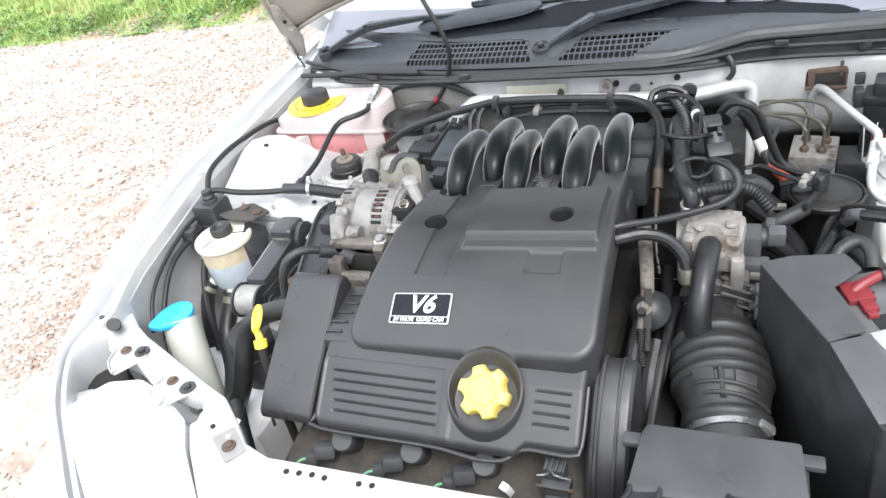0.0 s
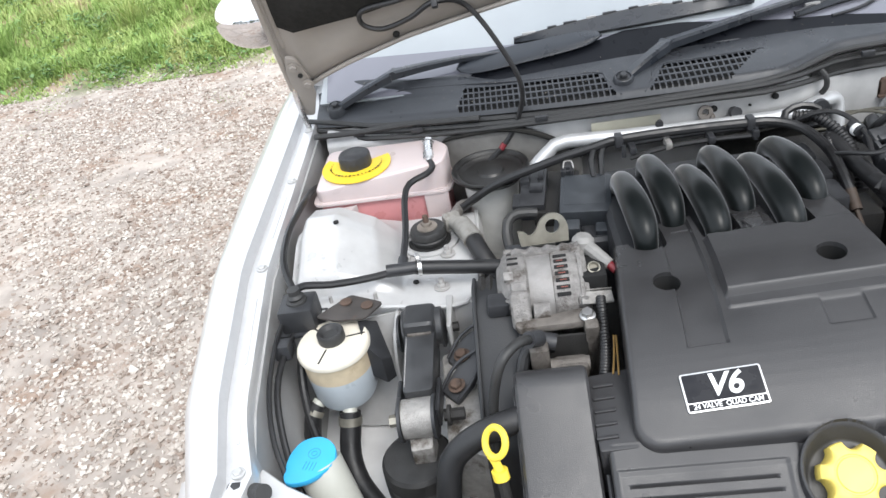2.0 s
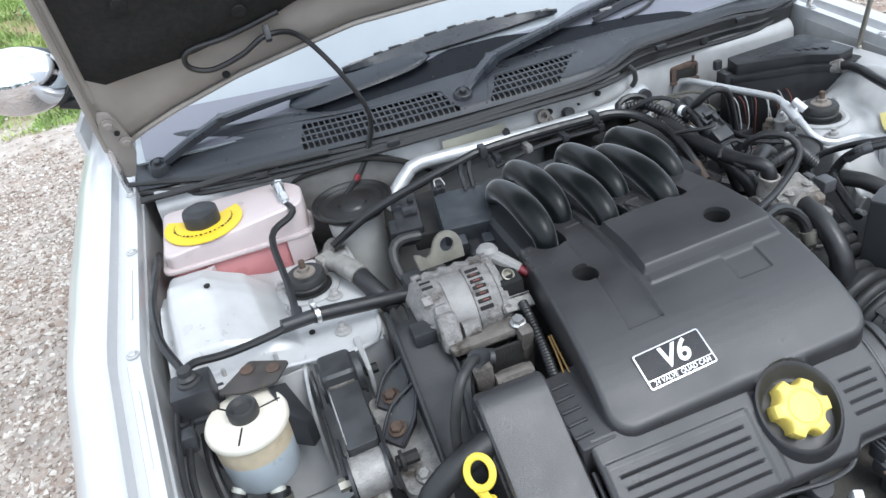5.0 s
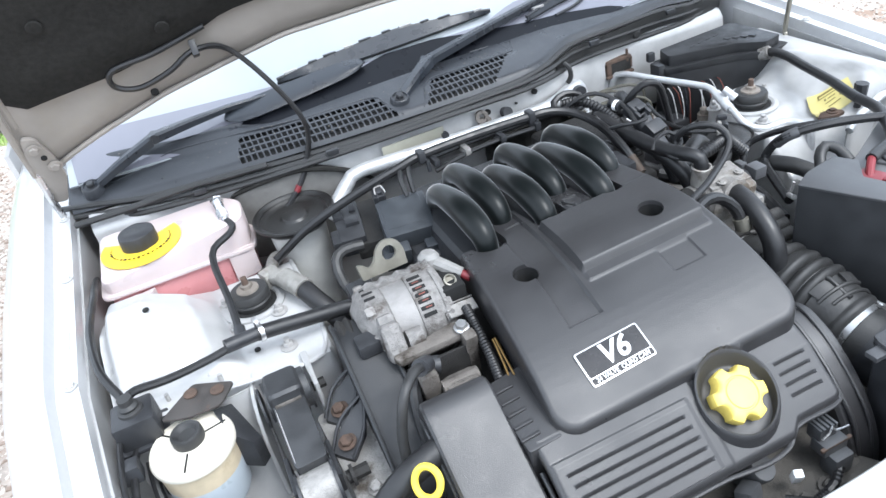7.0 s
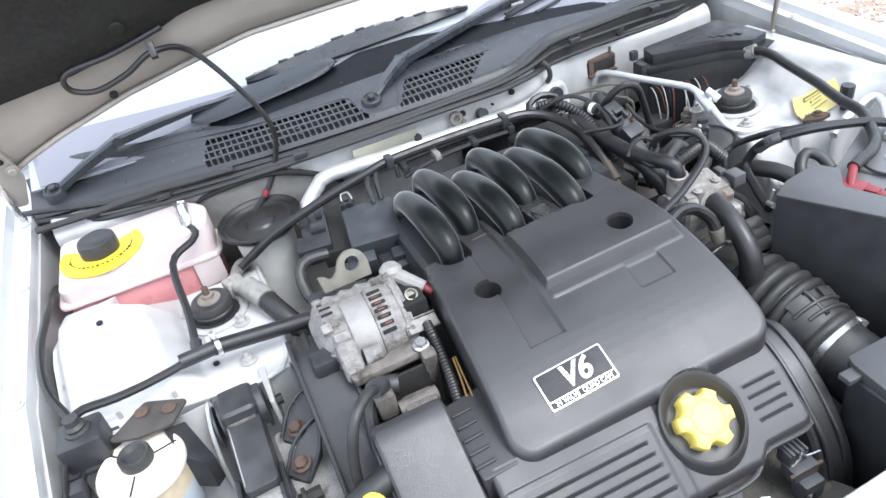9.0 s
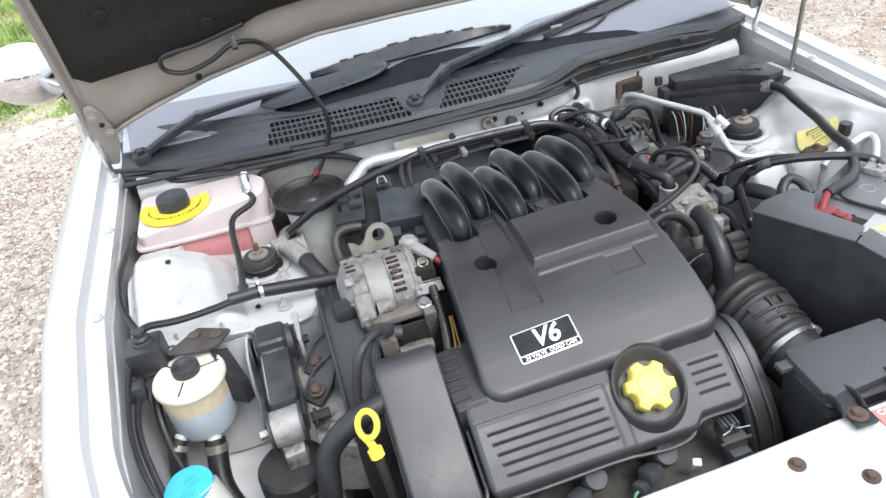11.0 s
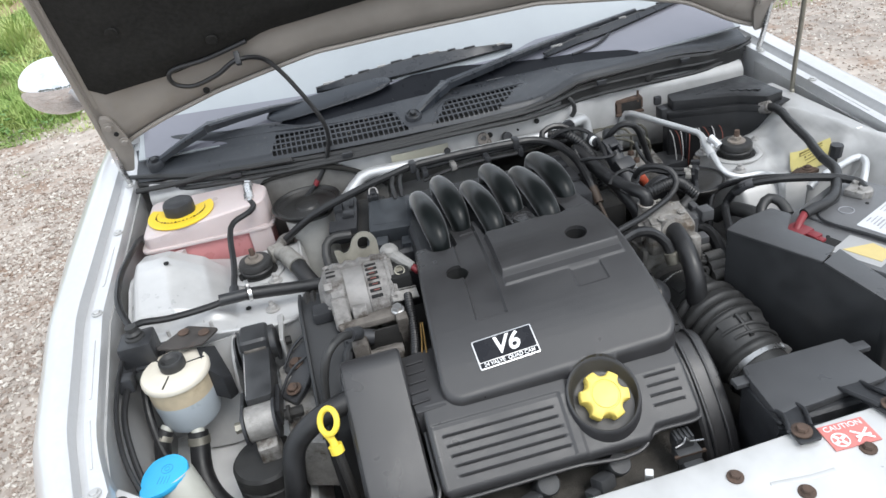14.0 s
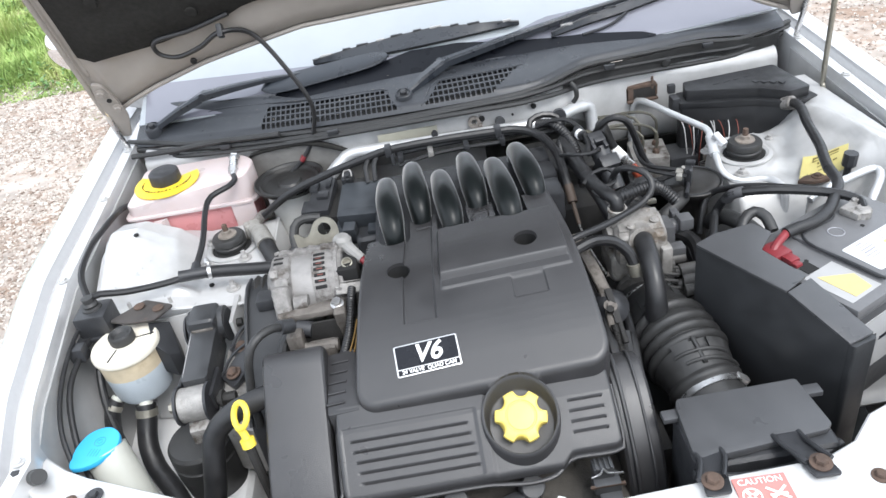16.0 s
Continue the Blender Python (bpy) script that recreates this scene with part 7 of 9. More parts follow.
part("sender", box((-0.335, -0.125, 0.76), (0.04, 0.05, 0.06), 0.006), BLACK, sp)
# coils and plugs at the front of the engine
for x in (-0.230, -0.128, -0.030):
    t = thing("ignition_coil", (x, -0.57, 0.58), "grey rubber spark plug coil cap with lead", "ignition coil", "ignition coils")
    part("cap", lathe([(0.013, -0.05), (0.0145, -0.012), (0.0158, -0.004), (0.0158, 0.009), (0.0140, 0.012), (0, 0.0125)], 24, axis((x, -0.568, 0.660), (0.1, -0.55, 0.83))), GREYBOOT, t)
    part("plug", join(box((x - 0.026, -0.582, 0.652), (0.028, 0.022, 0.020), 0.005, turn=(-20, 10, 25)), box((x - 0.044, -0.592, 0.645), (0.016, 0.017, 0.015), 0.003, turn=(-20, 10, 25))), GREYBOOT, t)
    part("wire", tube([(x - 0.050, -0.595, 0.645), (x - 0.060, -0.603, 0.645), (x - 0.052, -0.615, 0.637), (x - 0.03, -0.620, 0.630)], 0.0020, 6), material("green_wire", (0.16, 0.40, 0.22), 0.5, 0, 0.1), t, "green wire")
SPL = thing("sensor_plug", (0.062, -0.59, 0.62), "black sensor plug with wire spring clip", "plug")
part("housing", join(box((0.060, -0.590, 0.655), (0.026, 0.020, 0.022), 0.003), *[box((0.051 + 0.006 * k, -0.592, 0.667), (0.003, 0.018, 0.004), 0.001) for k in range(4)], box((0.062, -0.600, 0.640), (0.034, 0.022, 0.018), 0.003), box((0.064, -0.612, 0.620), (0.028, 0.022, 0.030), 0.004)), GREYBOOT, SPL)
part("spring_clip", tube([(0.042, -0.606, 0.662), (0.054, -0.605, 0.665), (0.058, -0.603, 0.672), (0.063, -0.605, 0.665), (0.082, -0.606, 0.662)], 0.0013, 6), STEEL, SPL, "steel wire clip")
part("clip_bar", box((0.062, -0.609, 0.646), (0.044, 0.004, 0.004), 0.001), RUST, SPL)
SPL.location += Vector((0.0, 0.020, 0.020))

# ---- things on the battery side of the bay ----
STAINED = material("stained_cast_alloy", (0.33, 0.315, 0.295), 0.6, 0.25, 0.35, 50, 0.7, spots=(0.13, 0.105, 0.08), spot_amount=0.5)
CASTDARK = material("oily_dark_casting", (0.115, 0.110, 0.104), 0.55, 0.2, 0.35, 50, 0.6, spots=(0.04, 0.035, 0.03), spot_amount=0.5)
SENSOR = material("faded_sensor_plastic", (0.085, 0.086, 0.09), 0.45, 0, 0.2, 40, 0.2)
TB = thing("throttle_unit", (0.205, -0.215, 0.70), "pale cast alloy throttle body with black fittings", "throttle body")
part("casting", join(box((0.214, -0.228, 0.772), (0.078, 0.066, 0.058), 0.012, 3, (6, 0, -6)), box((0.214, -0.226, 0.800), (0.066, 0.052, 0.010), 0.003, 2, (6, 0, -6)), box((0.212, -0.208, 0.725), (0.090, 0.075, 0.05), 0.012, 3), rod((0.212, -0.240, 0.783), (0.211, -0.264, 0.788), 0.0225, 24, 0.004), rod((0.176, -0.216, 0.775), (0.166, -0.216, 0.775), 0.020, 20, 0.004), box((0.246, -0.262, 0.748), (0.018, 0.024, 0.05), 0.006, 2)), STAINED, TB)
part("base_casting", join(rod((0.215, -0.252, 0.690), (0.214, -0.262, 0.688), 0.044, 32, 0.003), *[rod((0.262, -0.242 - 0.014 * k, 0.728 - 0.016 * k), (0.284 - 0.004 * k, -0.240 - 0.014 * k, 0.728 - 0.016 * k), 0.0095, 14, 0.002) for k in range(3)], box((0.245, -0.25, 0.715), (0.035, 0.04, 0.05), 0.008, 2)), CASTDARK, TB, "ribbed lower casting")
part("casting_rib", join(*[box((0.246, -0.268 - 0.004 * k, 0.735 - 0.010 * k), (0.040, 0.004, 0.004), 0.001, 1, (20, 18, 0)) for k in range(6)]), CASTDARK, TB)
part("port", lathe([(0.014, -0.022), (0.0135, 0.0), (0.0150, 0.004), (0.0150, 0.008), (0.0125, 0.009), (0.0110, 0.006), (0, 0.006)], 24, axis((0.185, -0.217, 0.818), (0, -0.1, 1))), STAINED, TB)
for x, y in ((0.198, -0.246), (0.236, -0.238), (0.232, -0.208)):
    part("cover_screw", bolt((x, y, 0.8055), (0, 0, 1), 0.005, 0.004, 0.007), STAINED, TB)

part("position_sensor", join(box((0.258, -0.208, 0.762), (0.034, 0.040, 0.034), 0.005), rod((0.270, -0.205, 0.765), (0.292, -0.205, 0.765), 0.013, 14, 0.003), box((0.293, -0.214, 0.776), (0.022, 0.024, 0.020), 0.003), box((0.268, -0.235, 0.738), (0.036, 0.022, 0.022), 0.004), box((0.285, -0.19, 0.778), (0.012, 0.018, 0.012), 0.002)), SENSOR, TB, "faded position sensor and plug")
part("vacuum_dome", join(lathe([(0.0, 0.026), (0.012, 0.024), (0.022, 0.016), (0.027, 0.004), (0.029, 0.0), (0.027, -0.004), (0.022, -0.014), (0.0, -0.016)], 28, axis((0.140, -0.325, 0.722), (-0.3, -0.5, 0.8)))), BLACK, TB, "dark round vacuum capsule")
part("linkage", join(box((0.140, -0.345, 0.742), (0.010, 0.055, 0.004), 0.001, 2, (32, 0, 4)), rod((0.134, -0.352, 0.739), (0.133, -0.355, 0.746), 0.0055, 12, 0.001), rod((0.142, -0.37, 0.728), (0.144, -0.395, 0.712), 0.0045, 10)), DARKIRON, TB, "grimy linkage strap")
part("studs", join(*[rod((0.27, -0.26 - 0.012 * k, 0.715 - 0.01 * k), (0.30, -0.26 - 0.012 * k, 0.715 - 0.01 * k), 0.012, 12, 0.002) for k in range(3)]), CASTDARK, TB)

# intake hose
CLAMP = material("scuffed_clamp_steel", (0.42, 0.42, 0.42), 0.28, 0.9, 0.2, 60, 0.15)
IH = thing("air_intake_hose", (0.232, -0.40, 0.56), "black ribbed rubber air intake hose with bright clamps", "intake hose")
prof = []
H_R = ((-0.50, 0.046), (-0.458, 0.0475), (-0.449, 0.050), (-0.440, 0.0505), (-0.425, 0.052), (-0.408, 0.057), (-0.402, 0.0585), (-0.335, 0.0575), (-0.322, 0.0545), (-0.29, 0.049), (-0.270, 0.046), (-0.255, 0.045))
H_Z = ((-0.50, 0.630), (-0.458, 0.6425), (-0.416, 0.657), (-0.354, 0.668), (-0.30, 0.669), (-0.255, 0.668))
for k in range(161):
    y = -0.255 - 0.245 * k / 160
    r = lerp(H_R, y)
    if -0.404 < y < -0.332:
        r += 0.0120 * abs(math.sin((y + 0.332) / 0.072 * math.pi * 4)) ** 0.6 - 0.0075
    elif -0.450 < y < -0.436:
        r += 0.0035 * math.sin((y + 0.436) / -0.014 * math.pi)
    prof.append(((0.213 + 0.155 * (-0.255 - y), y, lerp(H_Z, y)), r))
part("hose", tube([p for p, r in prof], [r for p, r in prof], 40, straight=True), RUBBER, IH, "black ribbed rubber bellows", )


def on_hose(y, deg, up=0.0):
    """A point on the hose skin at y, deg round from the top."""
    (cx, cy, cz), r = prof[min(160, max(0, int((-0.255 - y) / 0.245 * 160)))]
    a = radians(deg)
    return (cx + (r + up) * math.sin(a), cy + (r + up) * math.cos(a) * -0.18, cz + (r + up) * math.cos(a))


part("hose_rib", tube([on_hose(-0.403 - 0.0045 * k, -4) for k in range(9)], 0.0036, 8), RUBBER, IH)
part("hose_rib", tube([on_hose(-0.421, -42 + 12 * k, 0.001) for k in range(8)], 0.0032, 8), RUBBER, IH)
part("hose_rib", tube([on_hose(-0.434, -30 + 12 * k, 0.001) for k in range(9)], 0.0030, 8), RUBBER, IH)
for side in (-1, 1):
    part("hose_pad", sheet(lambda u, v: on_hose(-0.406 - 0.013 * v, side * (12 + 26 * u), 0.0032), 6, 4, 0.003), RUBBER, IH)
for y, r, zc in ((-0.268, 0.0465, 0.6685), (-0.459, 0.0490, 0.642)):
    x = 0.213 + 0.155 * (-0.255 - y)
    part("clamp", lathe([(r, -0.0050), (r + 0.0012, -0.0045), (r + 0.0012, 0.0045), (r, 0.0050)], 44, axis((x, y, zc), (0.15, -1, -0.22)), False), CLAMP, IH, "bright steel hose clamp")
    part("clamp_screw", box((x + 0.040, y, zc + 0.028), (0.022, 0.012, 0.011), 0.003, turn=(0, 40, 0)), STEEL, IH)
# moulded bosses and a drooping fold on the neck of the hose
part("hose_boss", box(on_hose(-0.305, -28, 0.0), (0.020, 0.026, 0.006), 0.002, turn=(0, -28, 0)), RUBBER, IH)
part("hose_boss", box(on_hose(-0.300, 34, 0.0), (0.016, 0.024, 0.006), 0.002, turn=(0, 34, 0)), RUBBER, IH)
BP = thing("breather_pipe", (0.208, -0.30, 0.70), "smooth dark breather hose dropping onto the intake hose", "hose")
part("pipe", tube([(0.212, -0.240, 0.782), (0.211, -0.262, 0.789), (0.208, -0.298, 0.783), (0.205, -0.332, 0.763), (0.203, -0.348, 0.740), (0.203, -0.352, 0.712)], [0.0150, 0.0150, 0.0150, 0.0150, 0.0155, 0.017], 20), HOSE, BP)

# air filter box
AB = thing("air_filter_box", (0.24, -0.58, 0.50), "black air filter box with flat grey lid", "air filter box")
part("lid", slab(rounded([(0.158, -0.549), (0.163, -0.538), (0.315, -0.532), (0.320, -0.607), (0.312, -0.615), (0.160, -0.631), (0.152, -0.622)], 0.003, 2), 0.727, lambda x, y: 0.741 - 0.04 * (x - 0.16), 0.0025), LIDGREY, AB, "flat dusty dark grey lid")
part("lid_tab", box((0.150, -0.556, 0.732), (0.022, 0.016, 0.008), 0.002), LIDGREY, AB)
part("lid_tab", box((0.325, -0.552, 0.730), (0.022, 0.016, 0.008), 0.002), LIDGREY, AB)
part("body", span(0.155, 0.322, -0.632, -0.545, 0.50, 0.7265, 0.010, 3), BLACK, AB)
part("rim", join(tube([(0.148, -0.635, 0.722), (0.20, -0.645, 0.716), (0.27, -0.640, 0.714), (0.325, -0.622, 0.716)], 0.006, 8), tube([(0.148, -0.643, 0.712), (0.20, -0.653, 0.706), (0.27, -0.648, 0.704), (0.33, -0.63, 0.706)], 0.006, 8)), BLACK, AB)
part("inlet", rod((0.249, -0.475, 0.636), (0.252, -0.56, 0.620), 0.0475, 32, 0.004), BLACK, AB)
for bx0, by0, px, py in ((0.155, -0.668, 0.168, -0.615), (0.272, -0.668, 0.262, -0.612)):
    b = part("bracket", join(slab(rounded([(bx0 - 0.013, by0 - 0.016), (bx0 + 0.015, by0 - 0.017), (px + 0.017, py), (px - 0.014, py)], 0.004, 3), lambda x, y: 0.747 - 0.30 * max(0, y + 0.655), lambda x, y: 0.7505 - 0.30 * max(0, y + 0.655), 0.0012),
                              tube([(bx0 - 0.013, by0 + 0.004, 0.7505), (px - 0.013, py - 0.02, 0.744), (px - 0.014, py, 0.736)], 0.003, 8), tube([(bx0 + 0.014, by0 + 0.004, 0.7505), (px + 0.015, py - 0.02, 0.744), (px + 0.016, py, 0.736)], 0.003, 8)), BLACK, AB, "black steel strap")
    part("strap_bolt", bolt((bx0, by0, 0.7505), r=0.0072, h=0.0075, washer=0.0118), RUST, b, "rusty flanged bolt")
STK = thing("caution_sticker", (0.204, -0.684, 0.743), "red and white fan caution sticker on slam panel", "sticker")
SM = pose(0.204, -0.684, 0.7440, 0, 0, -2)
part("sheet", moved(slab([(-0.028, -0.018), (0.028, -0.018), (0.028, 0.018), (-0.028, 0.018)], -0.0016, 0.0, 0), SM), material("faded_red_print", (0.60, 0.20, 0.18), 0.5, 0, 0.06), STK)
part("title", moved(words("CAUTION", 0.0105, 0, 0.0002, 1.0), SM @ pose(0, 0.0115, 0.0004)), WHITE, STK)
part("fan_symbol", moved(join(tube([(0.0095 * math.cos(t), 0.0095 * math.sin(t), 0.0004) for t in [2 * math.pi * k / 28 for k in range(29)]], 0.0009, 6, 0.002), *[box((0.0050 * math.cos(a), 0.0050 * math.sin(a), 0.0003), (0.0060, 0.0038, 0.0006), 0, turn=(0, 0, math.degrees(a))) for a in (0.5, 2.07, 3.64, 5.2)]), SM @ pose(-0.0145, -0.006, 0.0)), WHITE, STK)
part("cross_symbol", moved(join(box((0, 0, 0.0003), (0.026, 0.0025, 0.0006), 0, turn=(0, 0, 38)), box((0, 0, 0.0008), (0.026, 0.0025, 0.0006), 0, turn=(0, 0, -38)), box((0, -0.002, 0.0013), (0.018, 0.003, 0.0006), 0)), SM @ pose(0.0125, -0.006, 0.0)), WHITE, STK)

# ---- battery in its black box ----
BO = Matrix(((0.4447, 0.8957, 0, 0.276), (-0.8957, 0.4447, 0, -0.318), (0, 0, 1, 0), (0, 0, 0, 1)))
BXT = thing("battery_box", (0.40, -0.36, 0.50), "matt black plastic battery shield box", "battery box")
SHIELD = material("dusty_shield_plastic", (0.027, 0.028, 0.030), 0.45, 0, 0.25, 30, 0.15, spots=(0.05, 0.048, 0.045), spot_amount=0.15)
part("side_wall", moved(slab([(-0.005, -0.002), (0.146, -0.002), (0.235, -0.002), (0.235, 0.004), (0.146, 0.004), (-0.005, 0.004)], 0.50, lambda x, y: 0.801 - 0.28 * max(0, x - 0.145) * 1.1, 0.0015), BO.copy()), SHIELD, BXT)
part("top_flange", moved(slab(rounded([(-0.006, -0.003), (0.145, -0.003), (0.140, 0.042), (0.064, 0.050), (0.046, 0.094), (0.012, 0.094), (-0.006, 0.036)], 0.003, 2), 0.799, 0.803, 0.0015), BO.copy()), LIDGREY, BXT, "grey-black top flange")
part("sloped_flange", moved(slab([(0.146, -0.003), (0.236, -0.003), (0.240, 0.036), (0.146, 0.042)], lambda x, y: 0.799 - 0.308 * (x - 0.146), lambda x, y: 0.803 - 0.308 * (x - 0.146), 0.0015), BO.copy()), LIDGREY, BXT)
part("front_wall", moved(slab(rounded([(0.232, -0.002), (0.242, -0.002), (0.246, 0.036), (0.236, 0.040)], [0, 0.004, 0.006, 0], 3), 0.48, lambda x, y: 0.772 - 0.2 * max(0, y - 0.02), 0.003), BO.copy()), SHIELD, BXT)
part("back_wall", moved(slab([(-0.006, 0.0), (0.0, 0.0), (0.0, 0.09), (-0.006, 0.09)], 0.50, 0.785, 0.0015), BO.copy()), SHIELD, BXT)
PRINT2 = material("dull_white_label", (0.36, 0.36, 0.36), 0.5, 0, 0.06)
PALEYELLOW = material("faded_pale_yellow", (0.60, 0.48, 0.20), 0.5, 0, 0.08)
BAT = thing("car_battery", (0.45, -0.33, 0.60), "dark grey car battery with white and yellow labels", "battery")
part("case", moved(span(0.035, 0.212, 0.045, 0.285, 0.60, 0.768, 0.005), BO.copy()), material("grey_battery_case", (0.060, 0.061, 0.064), 0.5, 0, 0.15, 40, 0.1), BAT)
lidp = part("lid", moved(join(span(0.033, 0.214, 0.043, 0.287, 0.766, 0.786, 0.004), span(0.060, 0.195, 0.120, 0.255, 0.785, 0.791, 0.003)), BO.copy()), material("grey_battery_lid", (0.125, 0.126, 0.130), 0.42, 0, 0.12, 40, 0.1), BAT, "dark grey lid")
part("yellow_label", moved(slab([(0.130, 0.052), (0.200, 0.052), (0.200, 0.110), (0.130, 0.110)], 0.786, 0.7865, 0), BO.copy()), PRINT2, lidp, "white label with yellow triangle")
part("label_triangle", moved(slab([(0.140, 0.066), (0.195, 0.066), (0.195, 0.098), (0.165, 0.106)], 0.7866, 0.7871, 0), BO.copy()), PALEYELLOW, lidp)
part("info_label", moved(slab(rounded([(0.127, 0.134), (0.186, 0.130), (0.190, 0.246), (0.130, 0.246)], 0.004), 0.791, 0.7915, 0), BO.copy()), material("pale_grey_label", (0.56, 0.57, 0.59), 0.45, 0, 0.05), lidp, "pale grey printed label")
part("side_label", moved(slab([(0.2122, 0.060), (0.2132, 0.060), (0.2132, 0.275), (0.2122, 0.275)], 0.655, 0.750, 0), BO.copy()), PRINT2, BAT, "dull white label on the case side")
for k in range(5):
    part("print_mark", moved(box((0.2134, 0.085 + 0.036 * k, 0.715 - 0.012 * (k % 2)), (0.0006, 0.026, 0.006), 0), BO.copy()), INK, BAT)
rnd = random.Random(9)
PRINT = material("faint_grey_print", (0.30, 0.30, 0.32), 0.45, 0, 0.05)
for k in range(18):
    part("print_mark", moved(box((0.134 + 0.0058 * (k // 2), 0.160 + 0.042 * (k % 2) + rnd.uniform(-0.006, 0.006), 0.7917), (rnd.uniform(0.001, 0.0026), rnd.uniform(0.010, 0.032), 0.0006), 0), BO.copy()), PRINT, lidp)
part("label_bar", moved(box((0.165, 0.212, 0.7919), (0.030, 0.045, 0.0006), 0), BO.copy()), PALEYELLOW, lidp, "pale yellow printed bar")
part("handle", moved(tube([(0.066, 0.205, 0.790), (0.072, 0.187, 0.7915), (0.068, 0.140, 0.7915), (0.077, 0.124, 0.7915), (0.10, 0.117, 0.7915), (0.142, 0.1185, 0.7915), (0.20, 0.118, 0.7915)], 0.0024, 8), BO.copy()), BLACK, lidp, "black carrying strap lying on the lid")
part("lid_roundel", moved(tube([(0.096 + 0.011 * math.cos(t), 0.168 + 0.011 * math.sin(t), 0.7915) for t in [2 * math.pi * k / 24 for k in range(25)]], 0.0008, 6, 0.003), BO.copy()), PRINT, lidp)
for a, b in ((0.070, 0.092), (0.108, 0.088), (0.110, 0.206)):
    part("lid_hole", moved(lathe([(0.0030, 0.7855), (0.0030, 0.7868), (0.0018, 0.7869)] if b < 0.2 else [(0.0030, 0.7905), (0.0030, 0.7918), (0.0018, 0.7919)], 12, pose(a, b, 0)), BO.copy()), DARK, lidp)
part("lid_recess", moved(box((0.118, 0.076, 0.7865), (0.022, 0.020, 0.0012), 0, turn=(0, 0, -5)), BO.copy()), DARK, lidp)
part("positive_cover", moved(join(box((0.069, 0.074, 0.790), (0.034, 0.030, 0.009), 0.003, 2, (0, 0, -8)), box((0.094, 0.073, 0.789), (0.018, 0.016, 0.010), 0.002, 2, (0, 0, -8)), box((0.106, 0.070, 0.7885), (0.012, 0.012, 0.007), 0.003, 2, (0, 0, -8))), BO.copy()), RED, BAT, "red positive terminal cover")
part("negative_clamp", moved(join(lathe([(0.012, 0.786), (0.012, 0.802), (0.009, 0.806), (0, 0.806)], 18, pose(0.095, 0.228, 0)), box((0.085, 0.225, 0.797), (0.03, 0.03, 0.012), 0.003), bolt((0.075, 0.24, 0.80), (0, 0, 1), 0.006, 0.007, 0.008)), BO.copy()), ALLOY, BAT, "grey lead negative clamp")
GREYTAPE = material("worn_grey_tape", (0.10, 0.10, 0.105), 0.5, 0, 0.2, 60, 0.2)
gc = thing("battery_cables", (0.45, -0.25, 0.72), "black taped battery cables over the inner wing", "cable")
part("cable", tube([(0.316, -0.262, 0.735), (0.345, -0.205, 0.733), (0.366, -0.160, 0.742), (0.377, -0.163, 0.768), (0.381, -0.190, 0.796), (0.417, -0.214, 0.808), (0.46, -0.230, 0.808), (0.505, -0.252, 0.806), (0.53, -0.275, 0.802), (0.525, -0.30, 0.80)], 0.0075, 10, ribs=0.0007, pitch=0.006), HOSE, gc)
part("cable_tape", tube([(0.379, -0.170, 0.775), (0.381, -0.188, 0.794), (0.392, -0.199, 0.802)], 0.0088, 12), GREYTAPE, gc, "worn grey tape")
part("cable", tube([(0.352, -0.135, 0.69), (0.364, -0.115, 0.733), (0.378, -0.110, 0.752), (0.395, -0.128, 0.768), (0.42, -0.165, 0.788), (0.46, -0.203, 0.798), (0.515, -0.248, 0.802), (0.53, -0.285, 0.80)], 0.0055, 10), HOSE, gc)
part("cable_end", join(rod((0.318, -0.258, 0.742), (0.306, -0.280, 0.752), 0.004, 10), rod((0.322, -0.262, 0.765), (0.320, -0.258, 0.742), 0.0022, 8)), GALV, gc, "bare earth terminal")
part("cable_ring", tube([(0.352, -0.285, 0.775), (0.362, -0.268, 0.795), (0.382, -0.258, 0.802), (0.394, -0.272, 0.798), (0.396, -0.292, 0.785)], 0.0085, 12), RUBBER, gc)
rl = thing("positive_cable", (0.42, -0.28, 0.74), "black and red positive battery cable", "cable")
part("cable", tube([(0.370, -0.346, 0.790), (0.380, -0.338, 0.797), (0.401, -0.322, 0.801)], 0.0060, 10), RED, rl, "red cable end")
part("cable", tube([(0.398, -0.324, 0.801), (0.420, -0.317, 0.802), (0.445, -0.311, 0.802), (0.474, -0.293, 0.802), (0.505, -0.257, 0.802), (0.530, -0.221, 0.803), (0.540, -0.175, 0.803)], 0.0085, 12), HOSE, rl)

# ---- fuse box ----
FB = thing("fuse_box", (0.54, 0.16, 0.70), "matt black fuse box with stepped lid beside the tower", "fuse box")
F_OUTL = [(0.428, 0.172), (0.440, 0.222), (0.645, 0.232), (0.668, 0.100), (0.612, 0.092), (0.566, 0.128)]
FUSE = material("fuse_box_plastic", (0.016, 0.0165, 0.018), 0.42, 0, 0.2, 40, 0.1, spots=(0.04, 0.038, 0.035), spot_amount=0.12)
part("base", slab(rounded(F_OUTL, 0.006, 3), 0.66, 0.785, 0.003), FUSE, FB)
part("lid_rim", slab(rounded([(x + (x - 0.55) * 0.03, y + (y - 0.16) * 0.05) for x, y in F_OUTL], 0.006, 3), 0.782, 0.796, 0.002), FUSE, FB)
part("lid", slab(rounded([(0.440, 0.178), (0.448, 0.218), (0.640, 0.226), (0.658, 0.108), (0.615, 0.100), (0.569, 0.136)], 0.006, 3), 0.794, lambda x, y: 0.814 + 0.05 * (y - 0.1), 0.008, 2), FUSE, FB, "dusty black lid")
